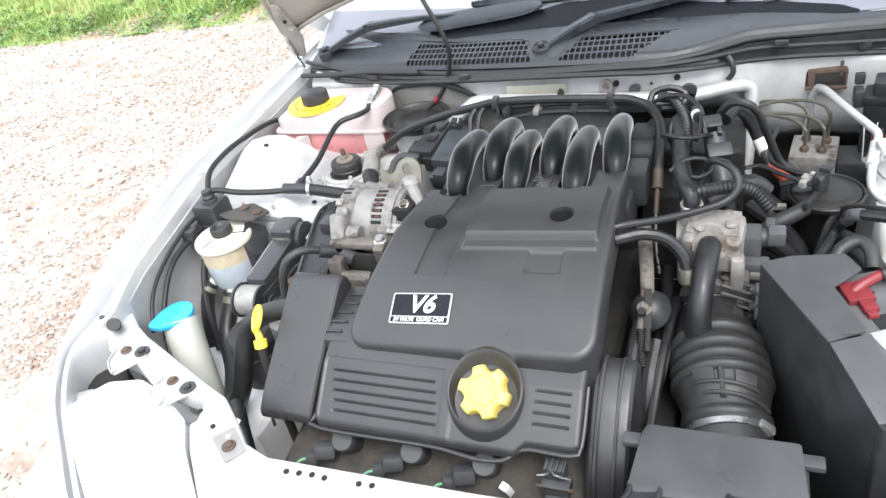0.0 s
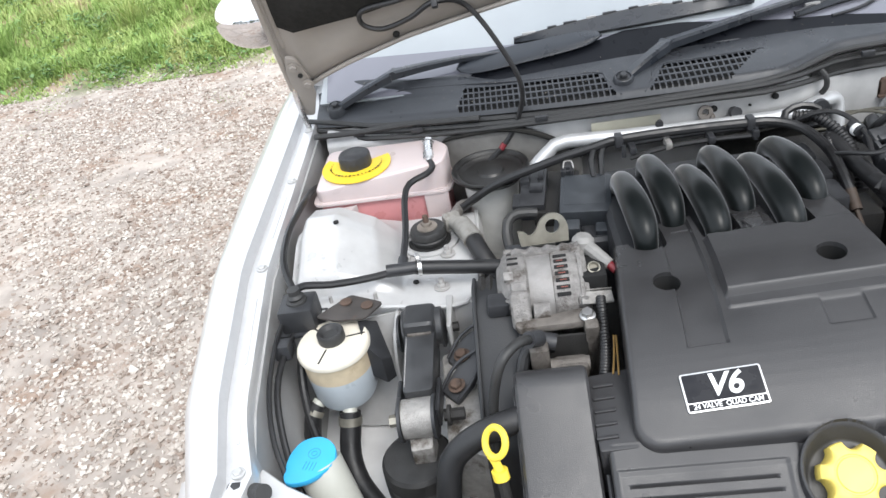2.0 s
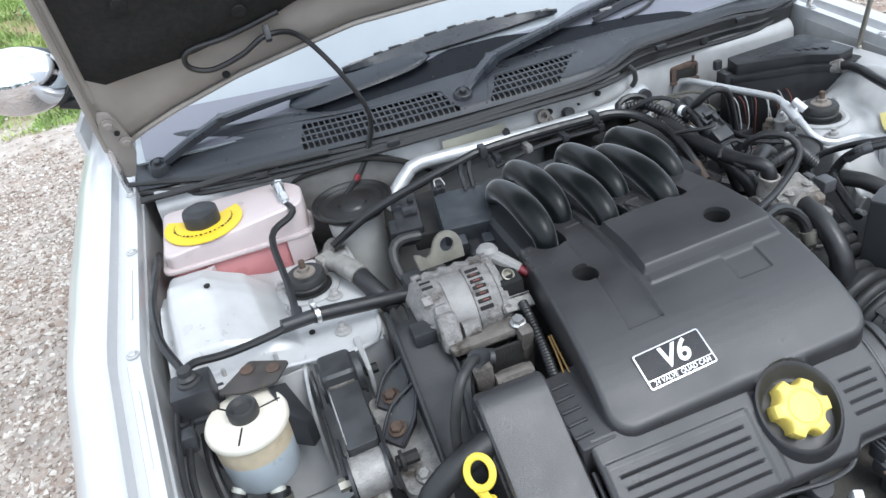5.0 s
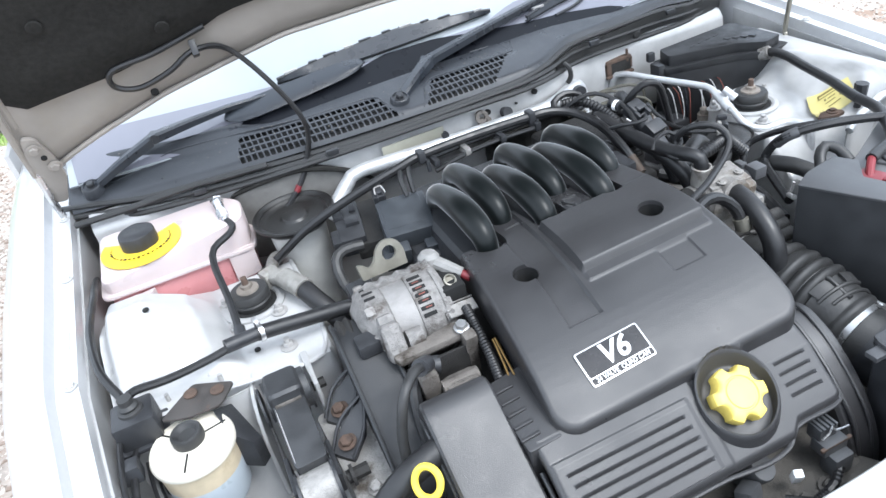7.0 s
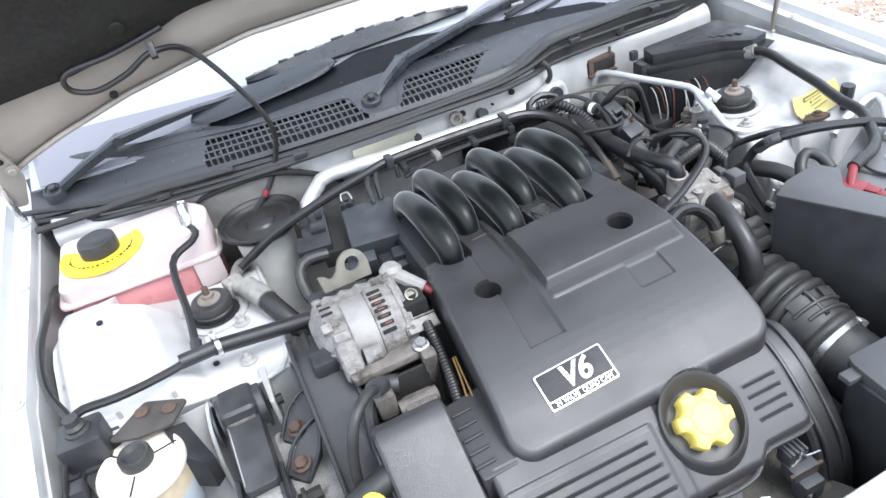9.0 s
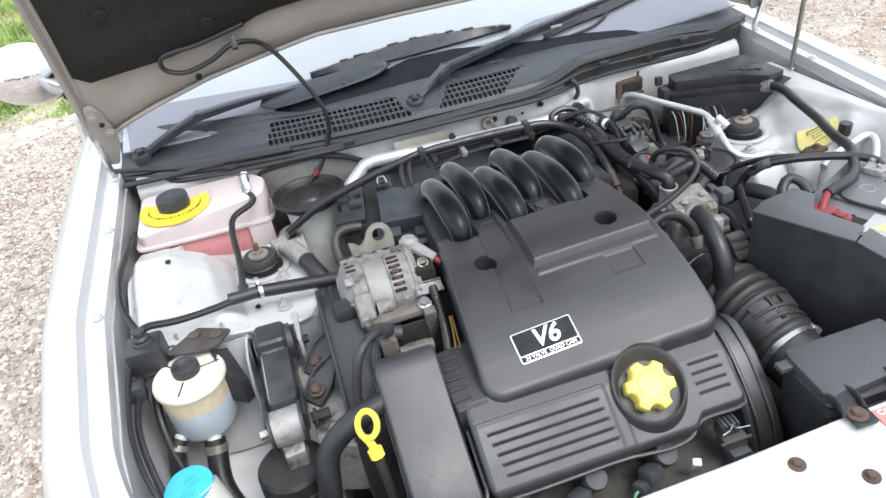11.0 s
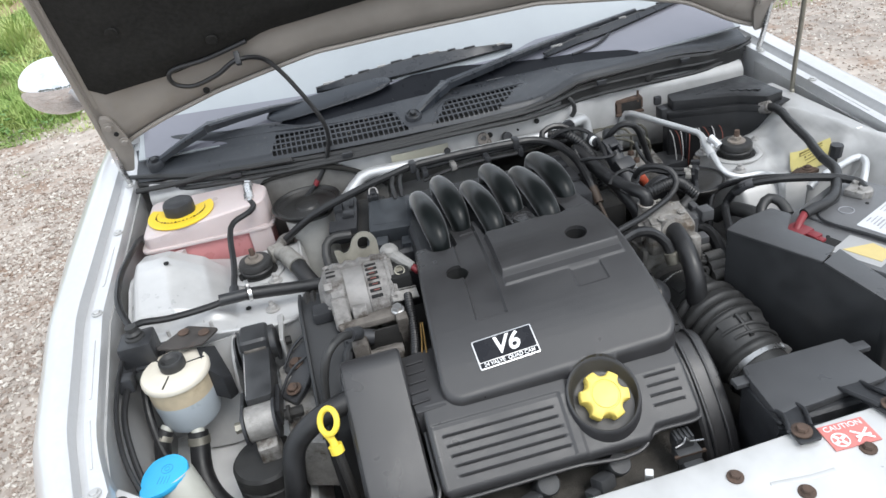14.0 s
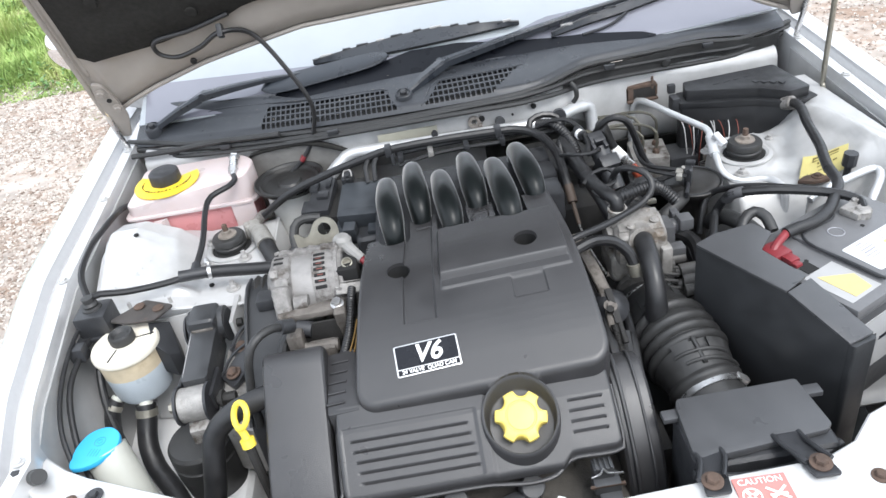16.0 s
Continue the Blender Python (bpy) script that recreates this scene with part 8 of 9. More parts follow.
part("latch", join(box((0.422, 0.19, 0.79), (0.016, 0.03, 0.03), 0.004), box((0.424, 0.215, 0.812), (0.016, 0.012, 0.020), 0.004)), BLACK, FB)
part("embossed_bars", join(*[box((0.505 + 0.022 * k, 0.185 + 0.003 * k, 0.8183), (0.014, 0.003, 0.002), 0, turn=(0, 0, 20)) for k in range(4)], *[box((0.575 + 0.014 * k, 0.165 - 0.008 * k, 0.8173), (0.008, 0.012, 0.002), 0, turn=(0, 0, 20)) for k in range(4)]), BLACK, FB)
WIRES = (BAY, COPPER, BAY, INK, COPPER, BAY, BAY, COPPER, INK, BAY, COPPER)
wr = random.Random(21)
for k, mw in enumerate(WIRES):
    x0 = 0.434 + 0.0095 * k + wr.uniform(-0.004, 0.004)
    d1, d2, sag = wr.uniform(-0.018, 0.012), wr.uniform(-0.03, 0.02), wr.uniform(0.03, 0.075)
    part("wire", tube([(x0, 0.176 - 0.003 * k, 0.755), (x0 + d1 * 0.4, 0.158 - 0.004 * k, 0.745), (x0 + d1, 0.142 - 0.004 * k, 0.742 - sag), (x0 + d1 + d2, 0.148, 0.71 - sag), (x0 + d2 * 2, 0.168, 0.69 - sag)], 0.0011, 6), mw, FB, "thin coloured wire")
FH = thing("fuse_box_cable", (0.58, -0.05, 0.72), "thick black cable sleeve from the fuse box", "cable")
part("sleeve", tube([(0.612, 0.105, 0.788), (0.618, 0.085, 0.795), (0.610, 0.045, 0.80), (0.590, -0.01, 0.803), (0.566, -0.10, 0.803), (0.553, -0.135, 0.803), (0.538, -0.18, 0.803)], 0.0084, 12), HOSE, FH)
part("sleeve_end", rod((0.609, 0.108, 0.787), (0.616, 0.092, 0.793), 0.0135, 14, 0.002), ALLOY, FH)

# pipework by the bulkhead
RP = thing("brake_pipe", (0.44, 0.1, 0.68), "grey metal pipe bent round the strut tower", "pipe")
part("pipe", tube([(0.352, 0.262, 0.66), (0.356, 0.262, 0.735), (0.361, 0.256, 0.774), (0.372, 0.238, 0.786), (0.402, 0.150, 0.788), (0.430, 0.078, 0.788), (0.437, 0.055, 0.786), (0.431, 0.020, 0.780), (0.423, -0.025, 0.768), (0.422, -0.048, 0.757), (0.430, -0.066, 0.749), (0.450, -0.078, 0.745), (0.478, -0.080, 0.745), (0.494, -0.090, 0.746), (0.500, -0.112, 0.745), (0.502, -0.126, 0.736), (0.502, -0.132, 0.68)], 0.0064, 12), PIPE, RP)
part("pipe", tube([(0.502, -0.200, 0.764), (0.530, -0.189, 0.773), (0.576, -0.174, 0.775), (0.618, -0.160, 0.776), (0.632, -0.163, 0.775), (0.626, -0.182, 0.772), (0.590, -0.222, 0.760), (0.57, -0.24, 0.72)], 0.0064, 12), PIPE, RP)
part("pipe_union", join(rod((0.433, 0.034, 0.783), (0.424, -0.014, 0.770), 0.0088, 12, 0.002), rod((0.435, 0.016, 0.796), (0.445, -0.004, 0.782), 0.0074, 12, 0.002), rod((0.440, 0.006, 0.789), (0.428, 0.004, 0.777), 0.004, 8)), PIPE, RP, "grey union block")
APRON = ((0.500, -0.199, 0.764), (0.530, -0.187, 0.773), (0.576, -0.172, 0.775), (0.618, -0.158, 0.776), (0.634, -0.160, 0.775))
part("wing_apron", sheet(lambda u, v: (lambda x: (x, lerp([(a, b) for a, b, c in APRON], x) + 0.002 * v, lerp([(a, c) for a, b, c in APRON], x) - 0.10 * v))(0.500 + 0.134 * u), 20, 8, 0.002), BAY, BODY, "pale steel apron under the bent pipe")
solo("wing_hose", tube([(0.372, -0.120, 0.700), (0.383, -0.145, 0.726), (0.396, -0.173, 0.732), (0.408, -0.198, 0.730), (0.430, -0.250, 0.715)], 0.0135, 14), RUBBER, "thick black hose behind the battery box", "hose")
tz = lambda x, y: tower_right((x - 0.36) / 0.335, (y + 0.42) / 0.62)[2]
tower_nut = thing("tower_nut", (0.462, 0.098, 0.70), "stained flange nut on the strut tower edge", "nut")
part("nut", join(rod((0.462, 0.098, 0.700), (0.462, 0.098, 0.712), 0.0125, 20, 0.002), lathe([(0.0085, 0.711), (0.0085, 0.722), (0.006, 0.725), (0, 0.725)], 6, pose(0.462, 0.098, 0))), STAINEDNUT, tower_nut)
FADED = material("faded_brown_print", (0.20, 0.16, 0.05), 0.5, 0, 0.1)
YS = thing("yellow_sticker", (0.59, -0.07, 0.765), "yellow warning sticker on the inner wing", "sticker")
STIX = lambda u, v, up: (lambda x, y: (x, y, tz(x, y) + up))(0.535 + 0.070 * u + 0.034 * v - 0.011 * u * v, -0.105 - 0.016 * u + 0.055 * v - 0.016 * u * v)
part("sheet", sheet(lambda u, v: STIX(u, v, 0.006), 12, 8, 0.001), material("faded_yellow_label", (0.64, 0.56, 0.22), 0.5, 0, 0.06), YS)
for u0, u1, v0, v1 in ((0.24, 0.80, 0.84, 0.90), (0.24, 0.80, 0.74, 0.765), (0.24, 0.27, 0.74, 0.90), (0.36, 0.40, 0.58, 0.66), (0.44, 0.62, 0.60, 0.63), (0.36, 0.60, 0.46, 0.49), (0.70, 0.78, 0.44, 0.50), (0.16, 0.26, 0.12, 0.16), (0.16, 0.18, 0.12, 0.28), (0.24, 0.26, 0.12, 0.28), (0.40, 0.70, 0.28, 0.31)):
    part("print_mark", sheet(lambda u, v: STIX(u0 + (u1 - u0) * u, v0 + (v1 - v0) * v, 0.0073), 6, 3, 0.0004), FADED, YS)
part("wing_knob", join(rod((0.603, -0.130, 0.772), (0.604, -0.131, 0.795), 0.0115, 8, 0.003), rod((0.603, -0.129, 0.75), (0.603, -0.130, 0.774), 0.006)), BLACK, BODY, "small black plastic knob")
solo("rusty_bracket", join(slab(rounded([(0.526, -0.116), (0.545, -0.104), (0.562, -0.105), (0.578, -0.116), (0.578, -0.127), (0.552, -0.128)], 0.003), 0.744, 0.750, 0.001), bolt((0.562, -0.114, 0.750), r=0.006, washer=0.01)), RUST, "rusty bracket on the inner wing", "bracket")
solo("white_clip", join(box((0.665, -0.10, 0.792), (0.010, 0.008, 0.018), 0.002), box((0.668, -0.105, 0.802), (0.012, 0.004, 0.006), 0.001)), WHITE, "small white plastic clip on wing", "clip")
solo("prop_grommet", lathe([(0.014, 0.77), (0.015, 0.785), (0.011, 0.79), (0.006, 0.788)], 18, pose(0.694, 0.128, 0)), RUBBER, "black rubber prop rod grommet", "grommet")
# modulator block and its pipes
ABS = thing("brake_modulator", (0.365, 0.18, 0.62), "dull alloy brake modulator block with pipe unions", "brake modulator")
part("block", box((0.362, 0.172, 0.682), (0.074, 0.085, 0.050), 0.003, 2, (0, 0, -8)), ALLOY, ABS)
part("motor", join(box((0.425, 0.165, 0.665), (0.06, 0.07, 0.06), 0.006), box((0.362, 0.172, 0.64), (0.09, 0.10, 0.04), 0.004, 2, (0, 0, -8))), BLACK, ABS, "black motor housing")
for k, (x, y) in enumerate(((0.345, 0.155), (0.372, 0.150), (0.350, 0.195), (0.382, 0.185))):
    part("union", lathe([(0.0075, 0.705), (0.0075, 0.714), (0.004, 0.718)], 6, pose(x, y, 0)), RUST, ABS, "rusty pipe union")
    part("pipe", tube([(x, y, 0.715), (x, y, 0.745 + 0.006 * k), (x - 0.02, y + 0.02, 0.757 + 0.006 * k), (x - 0.07, y + 0.045, 0.757 + 0.004 * k), (x - 0.13, y + 0.05, 0.755)], 0.003, 8), OLIVE, ABS)
rb = thing("bulkhead_bracket", (0.375, 0.268, 0.77), "rusty slotted bracket on the bulkhead", "bracket")
part("frame", join(box((0.378, 0.266, 0.809), (0.062, 0.014, 0.008), 0.002), box((0.378, 0.264, 0.779), (0.066, 0.022, 0.005), 0.001), box((0.347, 0.266, 0.794), (0.004, 0.014, 0.030), 0.001), box((0.409, 0.266, 0.797), (0.004, 0.014, 0.024), 0.001), rod((0.40, 0.262, 0.80), (0.40, 0.262, 0.826), 0.003, 8)), RUST, rb)
part("recess", box((0.382, 0.2645, 0.794), (0.054, 0.008, 0.028), 0.001), DARKIRON, rb)
part("mount_tab", box((0.352, 0.262, 0.794), (0.014, 0.006, 0.026), 0.001), RUST, rb)
solo("bulkhead_clip", tube([(0.215, 0.205, 0.868), (0.222, 0.198, 0.858), (0.224, 0.197, 0.84), (0.216, 0.198, 0.828)], 0.005, 8, squash=1.0), RUBBER, "curved black rubber drain tail on bulkhead", "clip")
solo("bulkhead_grommet", lathe([(0.011, 0), (0.010, 0.006), (0.0, 0.008)], 16, axis((0.432, 0.276, 0.850), (0, -1, 0.1))), RUBBER, "round black grommet in the bulkhead", "grommet")
# canister and clips
DRUM = material("dusty_drum_plastic", (0.020, 0.019, 0.018), 0.42, 0, 0.3, 30, 0.2, spots=(0.055, 0.045, 0.036), spot_amount=0.35)
CAN = thing("vacuum_drum", (0.362, -0.065, 0.58), "dusty black round vacuum drum beside strut tower", "vacuum drum")
part("can", lathe([(0.028, 0.58), (0.030, 0.715), (0.040, 0.738), (0.050, 0.746), (0.0525, 0.750), (0.0525, 0.755), (0.050, 0.7575), (0.0475, 0.7565), (0.0455, 0.758), (0.030, 0.7595), (0.010, 0.7600), (0.0, 0.7600)], 44, pose(0.362, -0.065, 0)), DRUM, CAN)
part("rim_line", lathe([(0.0500, 0.7570), (0.0512, 0.7590), (0.0522, 0.7570)], 44, pose(0.362, -0.065, 0)), BLACK, CAN)
part("clip", join(box((0.353, -0.072, 0.776), (0.012, 0.034, 0.030), 0.002, 2, (0, 0, -25)), box((0.358, -0.066, 0.794), (0.016, 0.010, 0.008), 0.002, 2, (0, 0, -25)), box((0.340, -0.104, 0.764), (0.006, 0.040, 0.012), 0.001, 2, (0, 0, -25)), rod((0.346, -0.088, 0.788), (0.352, -0.082, 0.788), 0.005)), BLACK, CAN, "black spring clip")
part("terminal", join(box((0.333, -0.082, 0.788), (0.012, 0.014, 0.010), 0.002, 2, (0, 0, -25)), box((0.328, -0.094, 0.786), (0.010, 0.012, 0.010), 0.002, 2, (0, 0, -25)), box((0.340, -0.080, 0.795), (0.006, 0.008, 0.004), 0.001, 1, (0, 0, -25))), PALEALLOY, CAN, "pale metal terminal clip")
part("lead", tube([(0.345, -0.078, 0.788), (0.310, -0.060, 0.790), (0.287, -0.036, 0.790), (0.286, 0.012, 0.795), (0.298, 0.06, 0.80)], 0.0036, 8), HOSE, CAN)
part("lead", tube([(0.340, -0.096, 0.786), (0.302, -0.075, 0.790), (0.272, -0.052, 0.792), (0.250, -0.055, 0.79)], 0.0036, 8), HOSE, CAN)
part("nozzle", tube([(0.336, -0.102, 0.752), (0.318, -0.118, 0.748), (0.296, -0.128, 0.740), (0.272, -0.135, 0.720)], [0.011, 0.0115, 0.012, 0.012], 14), RUBBER, CAN, "black rubber hose elbow")
# dark hoses and connectors round the throttle body
hs = thing("throttle_hoses", (0.2, -0.2, 0.74), "tangle of black vacuum hoses round the throttle body", "hose")
part("loop_hose", tube([(0.085, -0.302, 0.836), (0.107, -0.293, 0.838), (0.145, -0.272, 0.833), (0.185, -0.246, 0.829), (0.226, -0.220, 0.831), (0.243, -0.208, 0.846), (0.238, -0.192, 0.862), (0.219, -0.175, 0.867), (0.204, -0.155, 0.856), (0.199, -0.143, 0.836), (0.192, -0.150, 0.820)], 0.0052, 10), HOSE, hs)
part("nozzle_hose", tube([(0.095, -0.305, 0.822), (0.13, -0.290, 0.823), (0.160, -0.285, 0.812), (0.180, -0.292, 0.792), (0.187, -0.300, 0.768)], 0.0085, 10), HOSE, hs)
part("nozzle", rod((0.186, -0.298, 0.776), (0.189, -0.303, 0.758), 0.0115, 14, 0.002), PLATED, hs, "plated nozzle")
part("elbow", tube([(0.185, -0.218, 0.822), (0.184, -0.214, 0.838), (0.176, -0.198, 0.842), (0.168, -0.165, 0.838), (0.162, -0.120, 0.835)], [0.0105, 0.0105, 0.0105, 0.011, 0.012], 14), HOSE, hs)
part("thick_hose", tube([(0.150, -0.005, 0.846), (0.156, -0.060, 0.838), (0.162, -0.110, 0.835), (0.170, -0.150, 0.826), (0.182, -0.185, 0.800), (0.188, -0.200, 0.770)], 0.0125, 14), HOSE, hs)
part("thick_hose", tube([(0.205, -0.150, 0.785), (0.232, -0.135, 0.800), (0.262, -0.118, 0.802), (0.280, -0.115, 0.785)], 0.0125, 14), HOSE, hs)
part("ribbed_sleeve", tube([(0.118, 0.055, 0.862), (0.140, 0.03, 0.868), (0.160, -0.01, 0.855), (0.166, -0.05, 0.835), (0.165, -0.09, 0.80)], 0.0090, 12, ribs=0.002, pitch=0.006), HOSE, hs)
part("ribbed_sleeve", tube([(0.150, -0.055, 0.830), (0.140, -0.03, 0.842), (0.150, 0.0, 0.85), (0.175, 0.005, 0.85), (0.195, -0.01, 0.84)], 0.008, 10, ribs=0.0015, pitch=0.005), HOSE, hs)
part("ribbed_sleeve", tube([(0.180, -0.208, 0.836), (0.205, -0.208, 0.842), (0.238, -0.197, 0.841), (0.262, -0.190, 0.830), (0.285, -0.195, 0.806)], 0.010, 12, ribs=0.0016, pitch=0.005), HOSE, hs)
part("thin_hose", tube([(0.150, -0.150, 0.838), (0.170, -0.135, 0.848), (0.196, -0.128, 0.846), (0.206, -0.145, 0.838), (0.190, -0.160, 0.834), (0.168, -0.158, 0.836), (0.160, -0.178, 0.836), (0.172, -0.196, 0.834), (0.190, -0.200, 0.834)], 0.0032, 8), HOSE, hs)
part("thin_hose", tube([(0.128, -0.060, 0.850), (0.142, -0.085, 0.862), (0.160, -0.100, 0.866), (0.182, -0.092, 0.862), (0.196, -0.070, 0.855), (0.205, -0.05, 0.84)], 0.0034, 8), HOSE, hs)
part("thin_hose", tube([(0.110, 0.030, 0.866), (0.132, 0.020, 0.880), (0.160, 0.015, 0.880), (0.178, -0.005, 0.872), (0.186, -0.035, 0.860), (0.180, -0.070, 0.846)], 0.0038, 8), HOSE, hs)
part("throttle_cable", tube([(0.133, -0.18, 0.783), (0.138, -0.23, 0.765), (0.148, -0.28, 0.752)], 0.0018, 6), STEEL, hs)
pv = thing("purge_valve", (0.235, -0.02, 0.72), "dark grey purge valve with black connector", "valve")
part("body", join(rod((0.212, -0.008, 0.826), (0.228, -0.055, 0.765), 0.0165, 18, 0.003), rod((0.228, -0.055, 0.765), (0.24, -0.07, 0.72), 0.011), box((0.219, -0.028, 0.798), (0.036, 0.024, 0.05), 0.005, 2, (35, 0, 15))), BLACK, pv)
part("connector", join(box((0.208, -0.002, 0.838), (0.028, 0.022, 0.024), 0.003, 2, (30, 0, 15)), box((0.212, -0.014, 0.844), (0.020, 0.010, 0.008), 0.002, 2, (30, 0, 15)), box((0.200, -0.020, 0.832), (0.006, 0.014, 0.016), 0.001, 2, (30, 0, 15)), box((0.220, -0.018, 0.834), (0.006, 0.014, 0.016), 0.001, 2, (30, 0, 15)), rod((0.19, 0.01, 0.845), (0.185, 0.03, 0.85), 0.009, 12)), BLACK, pv)
part("sleeve_ring", rod((0.188, 0.014, 0.8455), (0.1865, 0.020, 0.8465), 0.0098, 14), WHITE, pv, "white band")
pv.location += Vector((-0.008, -0.034, 0.016))
vh = thing("vacuum_hose", (0.29, 0.02, 0.68), "black hose with white sleeve and orange end", "hose")
part("hose", tube([(0.218, 0.005, 0.842), (0.232, 0.045, 0.842), (0.248, 0.083, 0.812), (0.262, 0.100, 0.778), (0.272, 0.098, 0.755)], 0.0100, 12), HOSE, vh)
part("white_sleeve", rod((0.271, 0.099, 0.757), (0.282, 0.074, 0.747), 0.0115, 14, 0.001), WHITE, vh)
part("steel_sleeve", rod((0.282, 0.074, 0.747), (0.293, 0.050, 0.739), 0.0100, 14, 0.001), STEEL, vh)
part("orange_end", tube([(0.292, 0.050, 0.739), (0.303, 0.050, 0.724), (0.316, 0.052, 0.706)], [0.0075, 0.0110, 0.0090], 14, 0.006), material("orange_red_boot", (0.42, 0.085, 0.045), 0.5, 0, 0.15), vh)
ov = thing("overhead_cable", (0.29, 0.05, 0.7), "black cable arching beside the modulator", "cable")
part("cable", tube([(0.206, 0.012, 0.826), (0.212, -0.005, 0.858), (0.228, -0.020, 0.882), (0.247, -0.024, 0.882), (0.264, -0.022, 0.866), (0.284, -0.015, 0.815), (0.300, -0.010, 0.776), (0.325, -0.014, 0.758), (0.358, -0.030, 0.760)], 0.0062, 10), HOSE, ov)
part("cable", tube([(0.30, -0.06, 0.765), (0.325, -0.06, 0.772), (0.352, -0.055, 0.774)], 0.005, 8), HOSE, ov)
low = thing("lower_looms", (0.27, -0.12, 0.55), "dark looms and brackets low in the bay", "wiring loom")
for pts, r in (([(0.26, -0.02, 0.70), (0.30, -0.06, 0.69), (0.33, -0.12, 0.68), (0.33, -0.2, 0.66)], 0.014), ([(0.20, 0.10, 0.72), (0.25, 0.06, 0.70), (0.31, 0.03, 0.66)], 0.012), ([(0.29, -0.15, 0.72), (0.32, -0.19, 0.715), (0.31, -0.26, 0.70)], 0.012), ([(0.15, -0.36, 0.70), (0.145, -0.42, 0.66), (0.15, -0.46, 0.58)], 0.012), ([(0.13, -0.33, 0.72), (0.125, -0.40, 0.70), (0.13, -0.46, 0.64)], 0.009)):
    part("loom", tube(pts, r, 10), HOSE, low)
part("tray", join(span(0.26, 0.36, -0.22, 0.02, 0.55, 0.62, 0.01), span(0.13, 0.18, -0.50, -0.30, 0.48, 0.60, 0.01)), DARKIRON, low)
part("yellow_tag", box((0.305, -0.02, 0.70), (0.018, 0.010, 0.008), 0.002), CREAM, low)
solo("motor_drum", join(rod((0.135, -0.36, 0.665), (0.165, -0.36, 0.66), 0.030, 28, 0.004), rod((0.128, -0.36, 0.665), (0.135, -0.36, 0.665), 0.020, 20, 0.003)), DARKIRON, "dirty dark vacuum drum beside intake hose", "engine part")
arm = thing("throttle_bracket", (0.135, -0.33, 0.62), "grimy alloy bracket arm beside the engine cover", "bracket")
part("arm", tube([(0.118, -0.20, 0.775), (0.128, -0.26, 0.765), (0.136, -0.32, 0.745), (0.134, -0.37, 0.715), (0.128, -0.41, 0.66)], [0.011, 0.010, 0.009, 0.008, 0.007], 10, squash=0.6), GRIMY, arm)
part("arm_bolt", bolt((0.136, -0.345, 0.742), (0, -0.4, 0.9), 0.006, 0.006, 0.010), GRIMY, arm)
part("spring", tube([(0.134, -0.37, 0.728), (0.136, -0.385, 0.712), (0.138, -0.40, 0.69)], 0.0055, 10, ribs=0.0008, pitch=0.003), DARKIRON, arm, "dark return spring")
for k, (pts, r) in enumerate((([(0.112, -0.16, 0.72), (0.125, -0.24, 0.71), (0.128, -0.33, 0.69), (0.122, -0.42, 0.64)], 0.010), ([(0.150, -0.20, 0.70), (0.155, -0.28, 0.69), (0.150, -0.36, 0.66), (0.140, -0.44, 0.60)], 0.009), ([(0.170, -0.27, 0.70), (0.165, -0.33, 0.70), (0.158, -0.40, 0.68), (0.150, -0.47, 0.62)], 0.007))):
    part("loom", tube(pts, r, 10), HOSE, low)
# bulkhead side blank above the tank
seal = thing("inner_seal", (-0.6, 0.26, 0.83), "black rubber strip behind the coolant tank", "rubber strip")
part("strip", tube([(-0.71, 0.268, 0.855), (-0.62, 0.255, 0.858), (-0.52, 0.235, 0.868), (-0.45, 0.215, 0.872), (-0.38, 0.200, 0.874)], 0.006, 8), RUBBER, seal)

# ---- small fittings and imperfections ----
for k in range(9):
    x = -0.62 + 0.155 * k
    s0 = lerp(L_EDGE, x) + 0.03
    part("liner_clip", lathe([(0.011, 0), (0.010, 0.003), (0.0, 0.004)], 14, axis(hood_at(x * 0.98, s0 + (0.02 if k % 2 else 0.10), -0.020), -OUT)), FELT, HOOD)
for x, s in ((-0.33, 0.255), (0.05, 0.262), (0.30, 0.26), (-0.60, 0.20), (0.56, 0.20)):
    part("frame_hole", lathe([(0.005, -0.001), (0.005, 0.003), (0.003, 0.004)], 12, axis(hood_at(x, s, 0.006), -OUT)), DARK, HOOD)
# screws and clips along the bulkhead edge
for x in (-0.62, -0.50, -0.27, 0.30, 0.52):
    part("seal_clip", box((x, S_F(x) - 0.022, S_Z(x) - 0.020), (0.022, 0.008, 0.010), 0.002), BLACK, COWL)
for x, y, z in ((-0.625, -0.162, 0.768), (-0.59, -0.168, 0.768), (-0.555, -0.166, 0.768)):
    part("weld_stud", rod((x, y, z - 0.004), (x, y, z + 0.008), 0.003, 8), GALV, BODY)
for x, y in ((-0.618, -0.049), (-0.50, -0.115), (-0.425, -0.095)):
    z = tower_left((x + 0.695) / 0.315, (y + 0.194) / 0.291)[2]
    part("tower_hole", lathe([(0.0045, -0.001), (0.0045, 0.0015), (0.003, 0.0017)], 12, pose(x, y, z + 0.002)), DARK, BODY)
for x, y, r in ((0.66, -0.20, 0.005), (0.665, -0.235, 0.005)):
    part("wing_hole", lathe([(r, -0.001), (r, 0.003), (r * 0.7, 0.0035)], 12, pose(x, y, tz(x, y) + 0.002)), DARK, BODY)
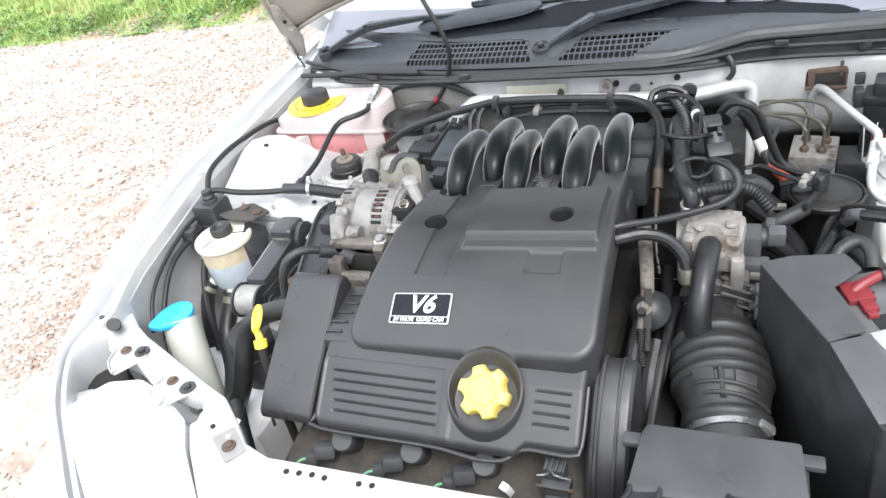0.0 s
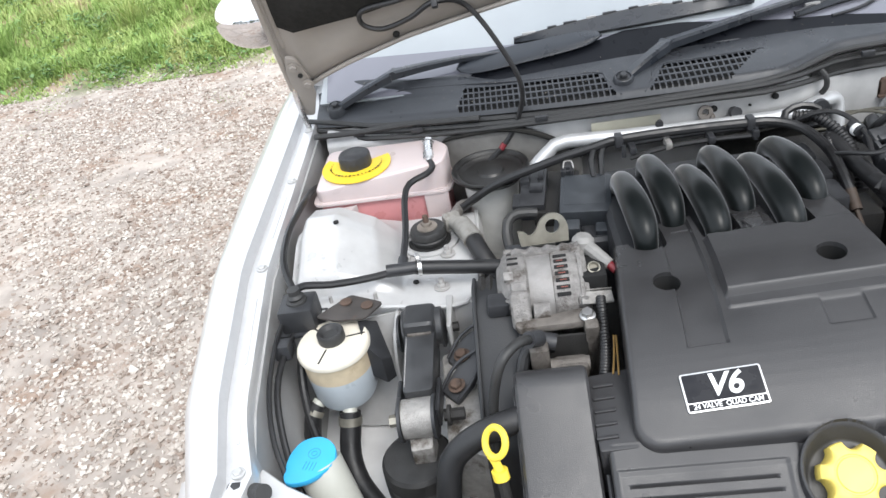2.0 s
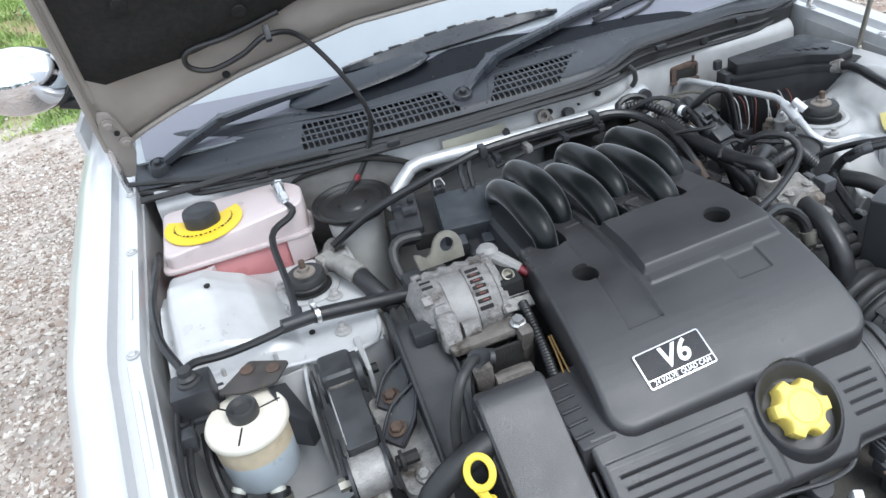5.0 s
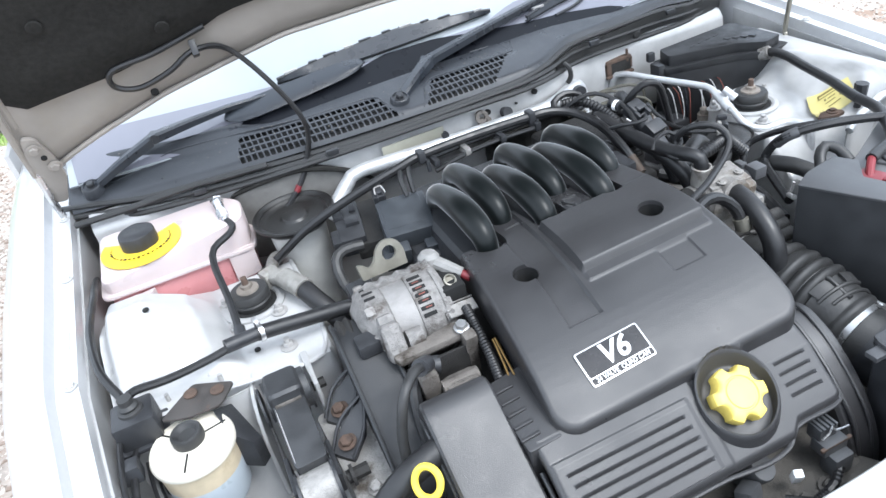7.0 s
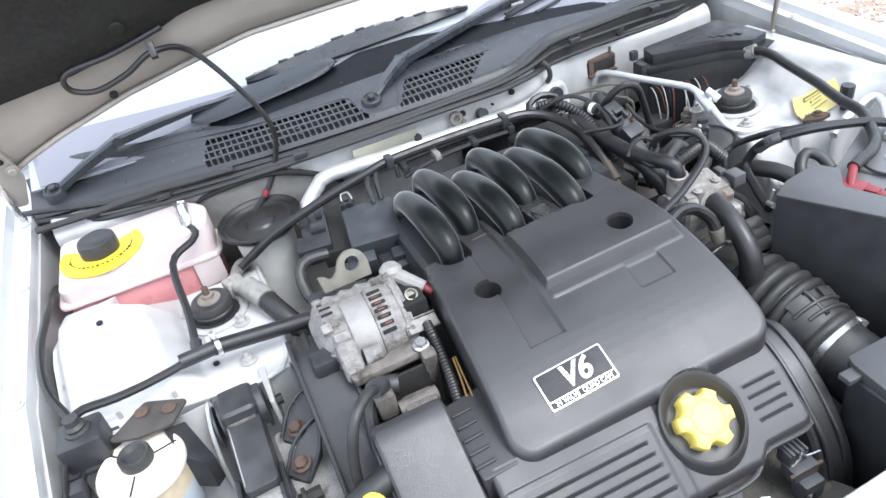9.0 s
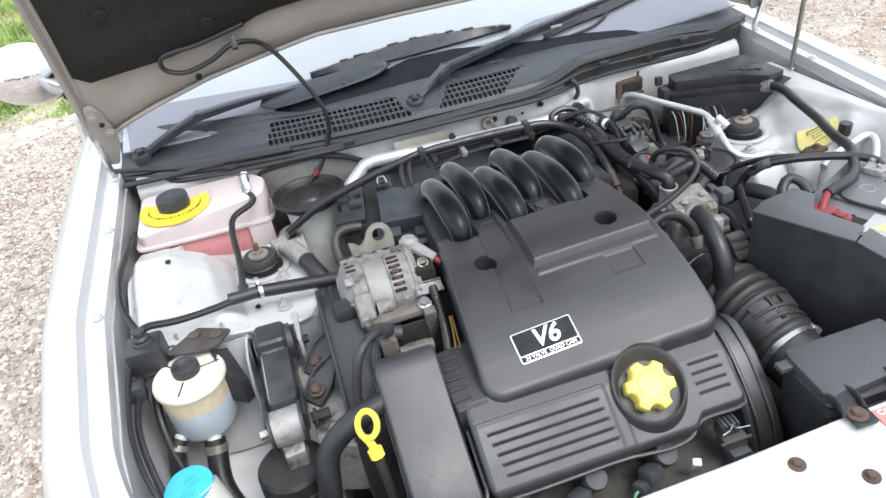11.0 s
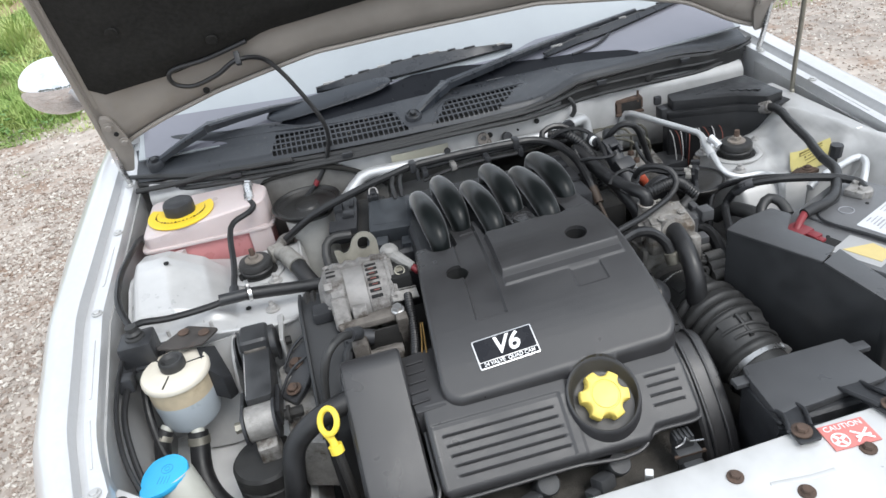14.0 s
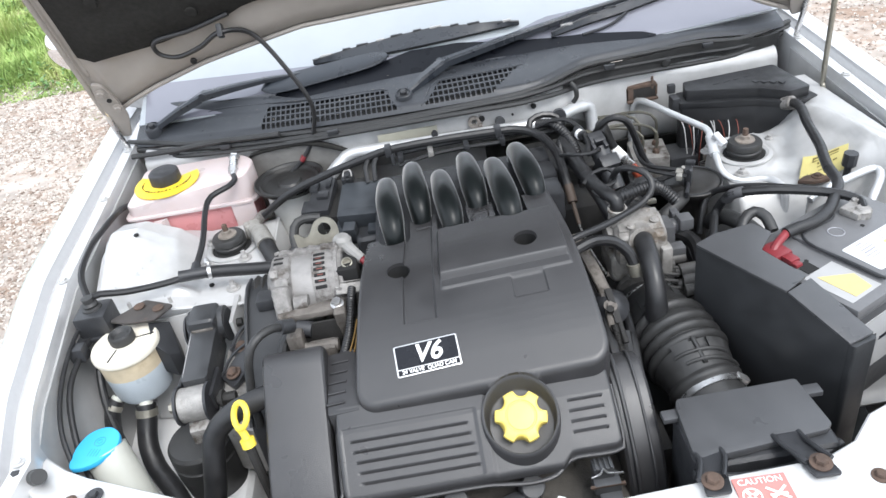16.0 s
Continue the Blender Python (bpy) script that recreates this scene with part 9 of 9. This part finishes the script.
# edge folds of the strut towers
part("tower_flange", tube([(-0.405, 0.085, 0.748), (-0.402, 0.0, 0.750), (-0.403, -0.10, 0.750), (-0.412, -0.165, 0.750), (-0.44, -0.187, 0.752), (-0.54, -0.188, 0.765), (-0.66, -0.186, 0.766)], 0.0035, 8), TOWER, BODY)
# dark wheel arch plate and pulley parts low beside the belt cover
pul = thing("crank_pulley", (-0.41, -0.33, 0.45), "dark grimy auxiliary drive pulley low in the bay", "pulley")
part("pulley", lathe([(0.06, -0.012), (0.064, -0.008), (0.058, -0.004), (0.064, 0.0), (0.058, 0.004), (0.064, 0.008), (0.05, 0.012), (0.02, 0.012), (0.018, 0.02), (0, 0.02)], 36, axis((-0.405, -0.30, 0.55), (-1, 0, 0))), DARKIRON, pul)
part("belt", tube([(-0.405, -0.24, 0.56), (-0.405, -0.225, 0.65), (-0.395, -0.22, 0.72)], 0.009, 8), RUBBER, pul)
# leads across the front of the engine
lead = thing("front_loom", (-0.1, -0.61, 0.6), "thin wires and sleeves along the front of engine", "wiring loom")
part("sleeve", tube([(-0.33, -0.60, 0.60), (-0.26, -0.618, 0.622), (-0.16, -0.612, 0.618), (-0.06, -0.618, 0.622), (0.03, -0.612, 0.628), (0.06, -0.60, 0.64)], 0.006, 8, ribs=0.001, pitch=0.006), HOSE, lead)
part("wire", tube([(-0.30, -0.605, 0.628), (-0.28, -0.622, 0.634), (-0.25, -0.618, 0.63)], 0.002, 6), material("white_wire", (0.6, 0.6, 0.55), 0.5, 0, 0.1), lead)
part("wire", tube([(-0.02, -0.60, 0.64), (0.01, -0.625, 0.645), (0.035, -0.63, 0.66)], 0.003, 6), material("black_wire", (0.015, 0.015, 0.015), 0.45, 0, 0.1), lead)
part("white_plug", box((0.003, -0.592, 0.652), (0.011, 0.010, 0.022), 0.002, turn=(20, 0, -25)), WHITE, lead)
# vacuum hose below the slam panel and clamp of the lower hose
solo("lower_hose", tube([(-0.43, -0.54, 0.66), (-0.405, -0.565, 0.668), (-0.385, -0.59, 0.655), (-0.37, -0.61, 0.62)], 0.0125, 12), HOSE, "black rubber hose end beside the slam panel", "hose")
solo("hose_stub_clip", join(rod((-0.385, -0.588, 0.672), (-0.385, -0.590, 0.686), 0.006, 10, 0.001), rod((-0.385, -0.59, 0.684), (-0.385, -0.59, 0.689), 0.008, 6)), STEEL, "bright bleed screw on lower hose", "screw")
# leaves and grit fallen on the scuttle and slam panel
rnd = random.Random(12)
verts, faces = [], []
for _ in range(160):
    x = rnd.uniform(-0.66, 0.66)
    p = cowl_at(x, rnd.uniform(0.005, 0.13), 0.0045)
    s, a = rnd.uniform(0.0008, 0.0022), rnd.uniform(0, 6.28)
    k = len(verts)
    for j in range(4):
        verts.append((p.x + s * math.cos(a + j * 1.57), p.y + s * 0.7 * math.sin(a + j * 1.57), p.z + 0.0006 * (j % 2)))
    faces.append((k, k + 1, k + 2, k + 3))
me = bpy.data.meshes.new("grit")
me.from_pydata(verts, [], faces)
me.materials.append(material("grit_specks", (0.20, 0.18, 0.15), 0.9, 0, 0.3))
tagged(new("grit", me), "fine grit specks lying on the scuttle panel", "grit", kind="stuff")
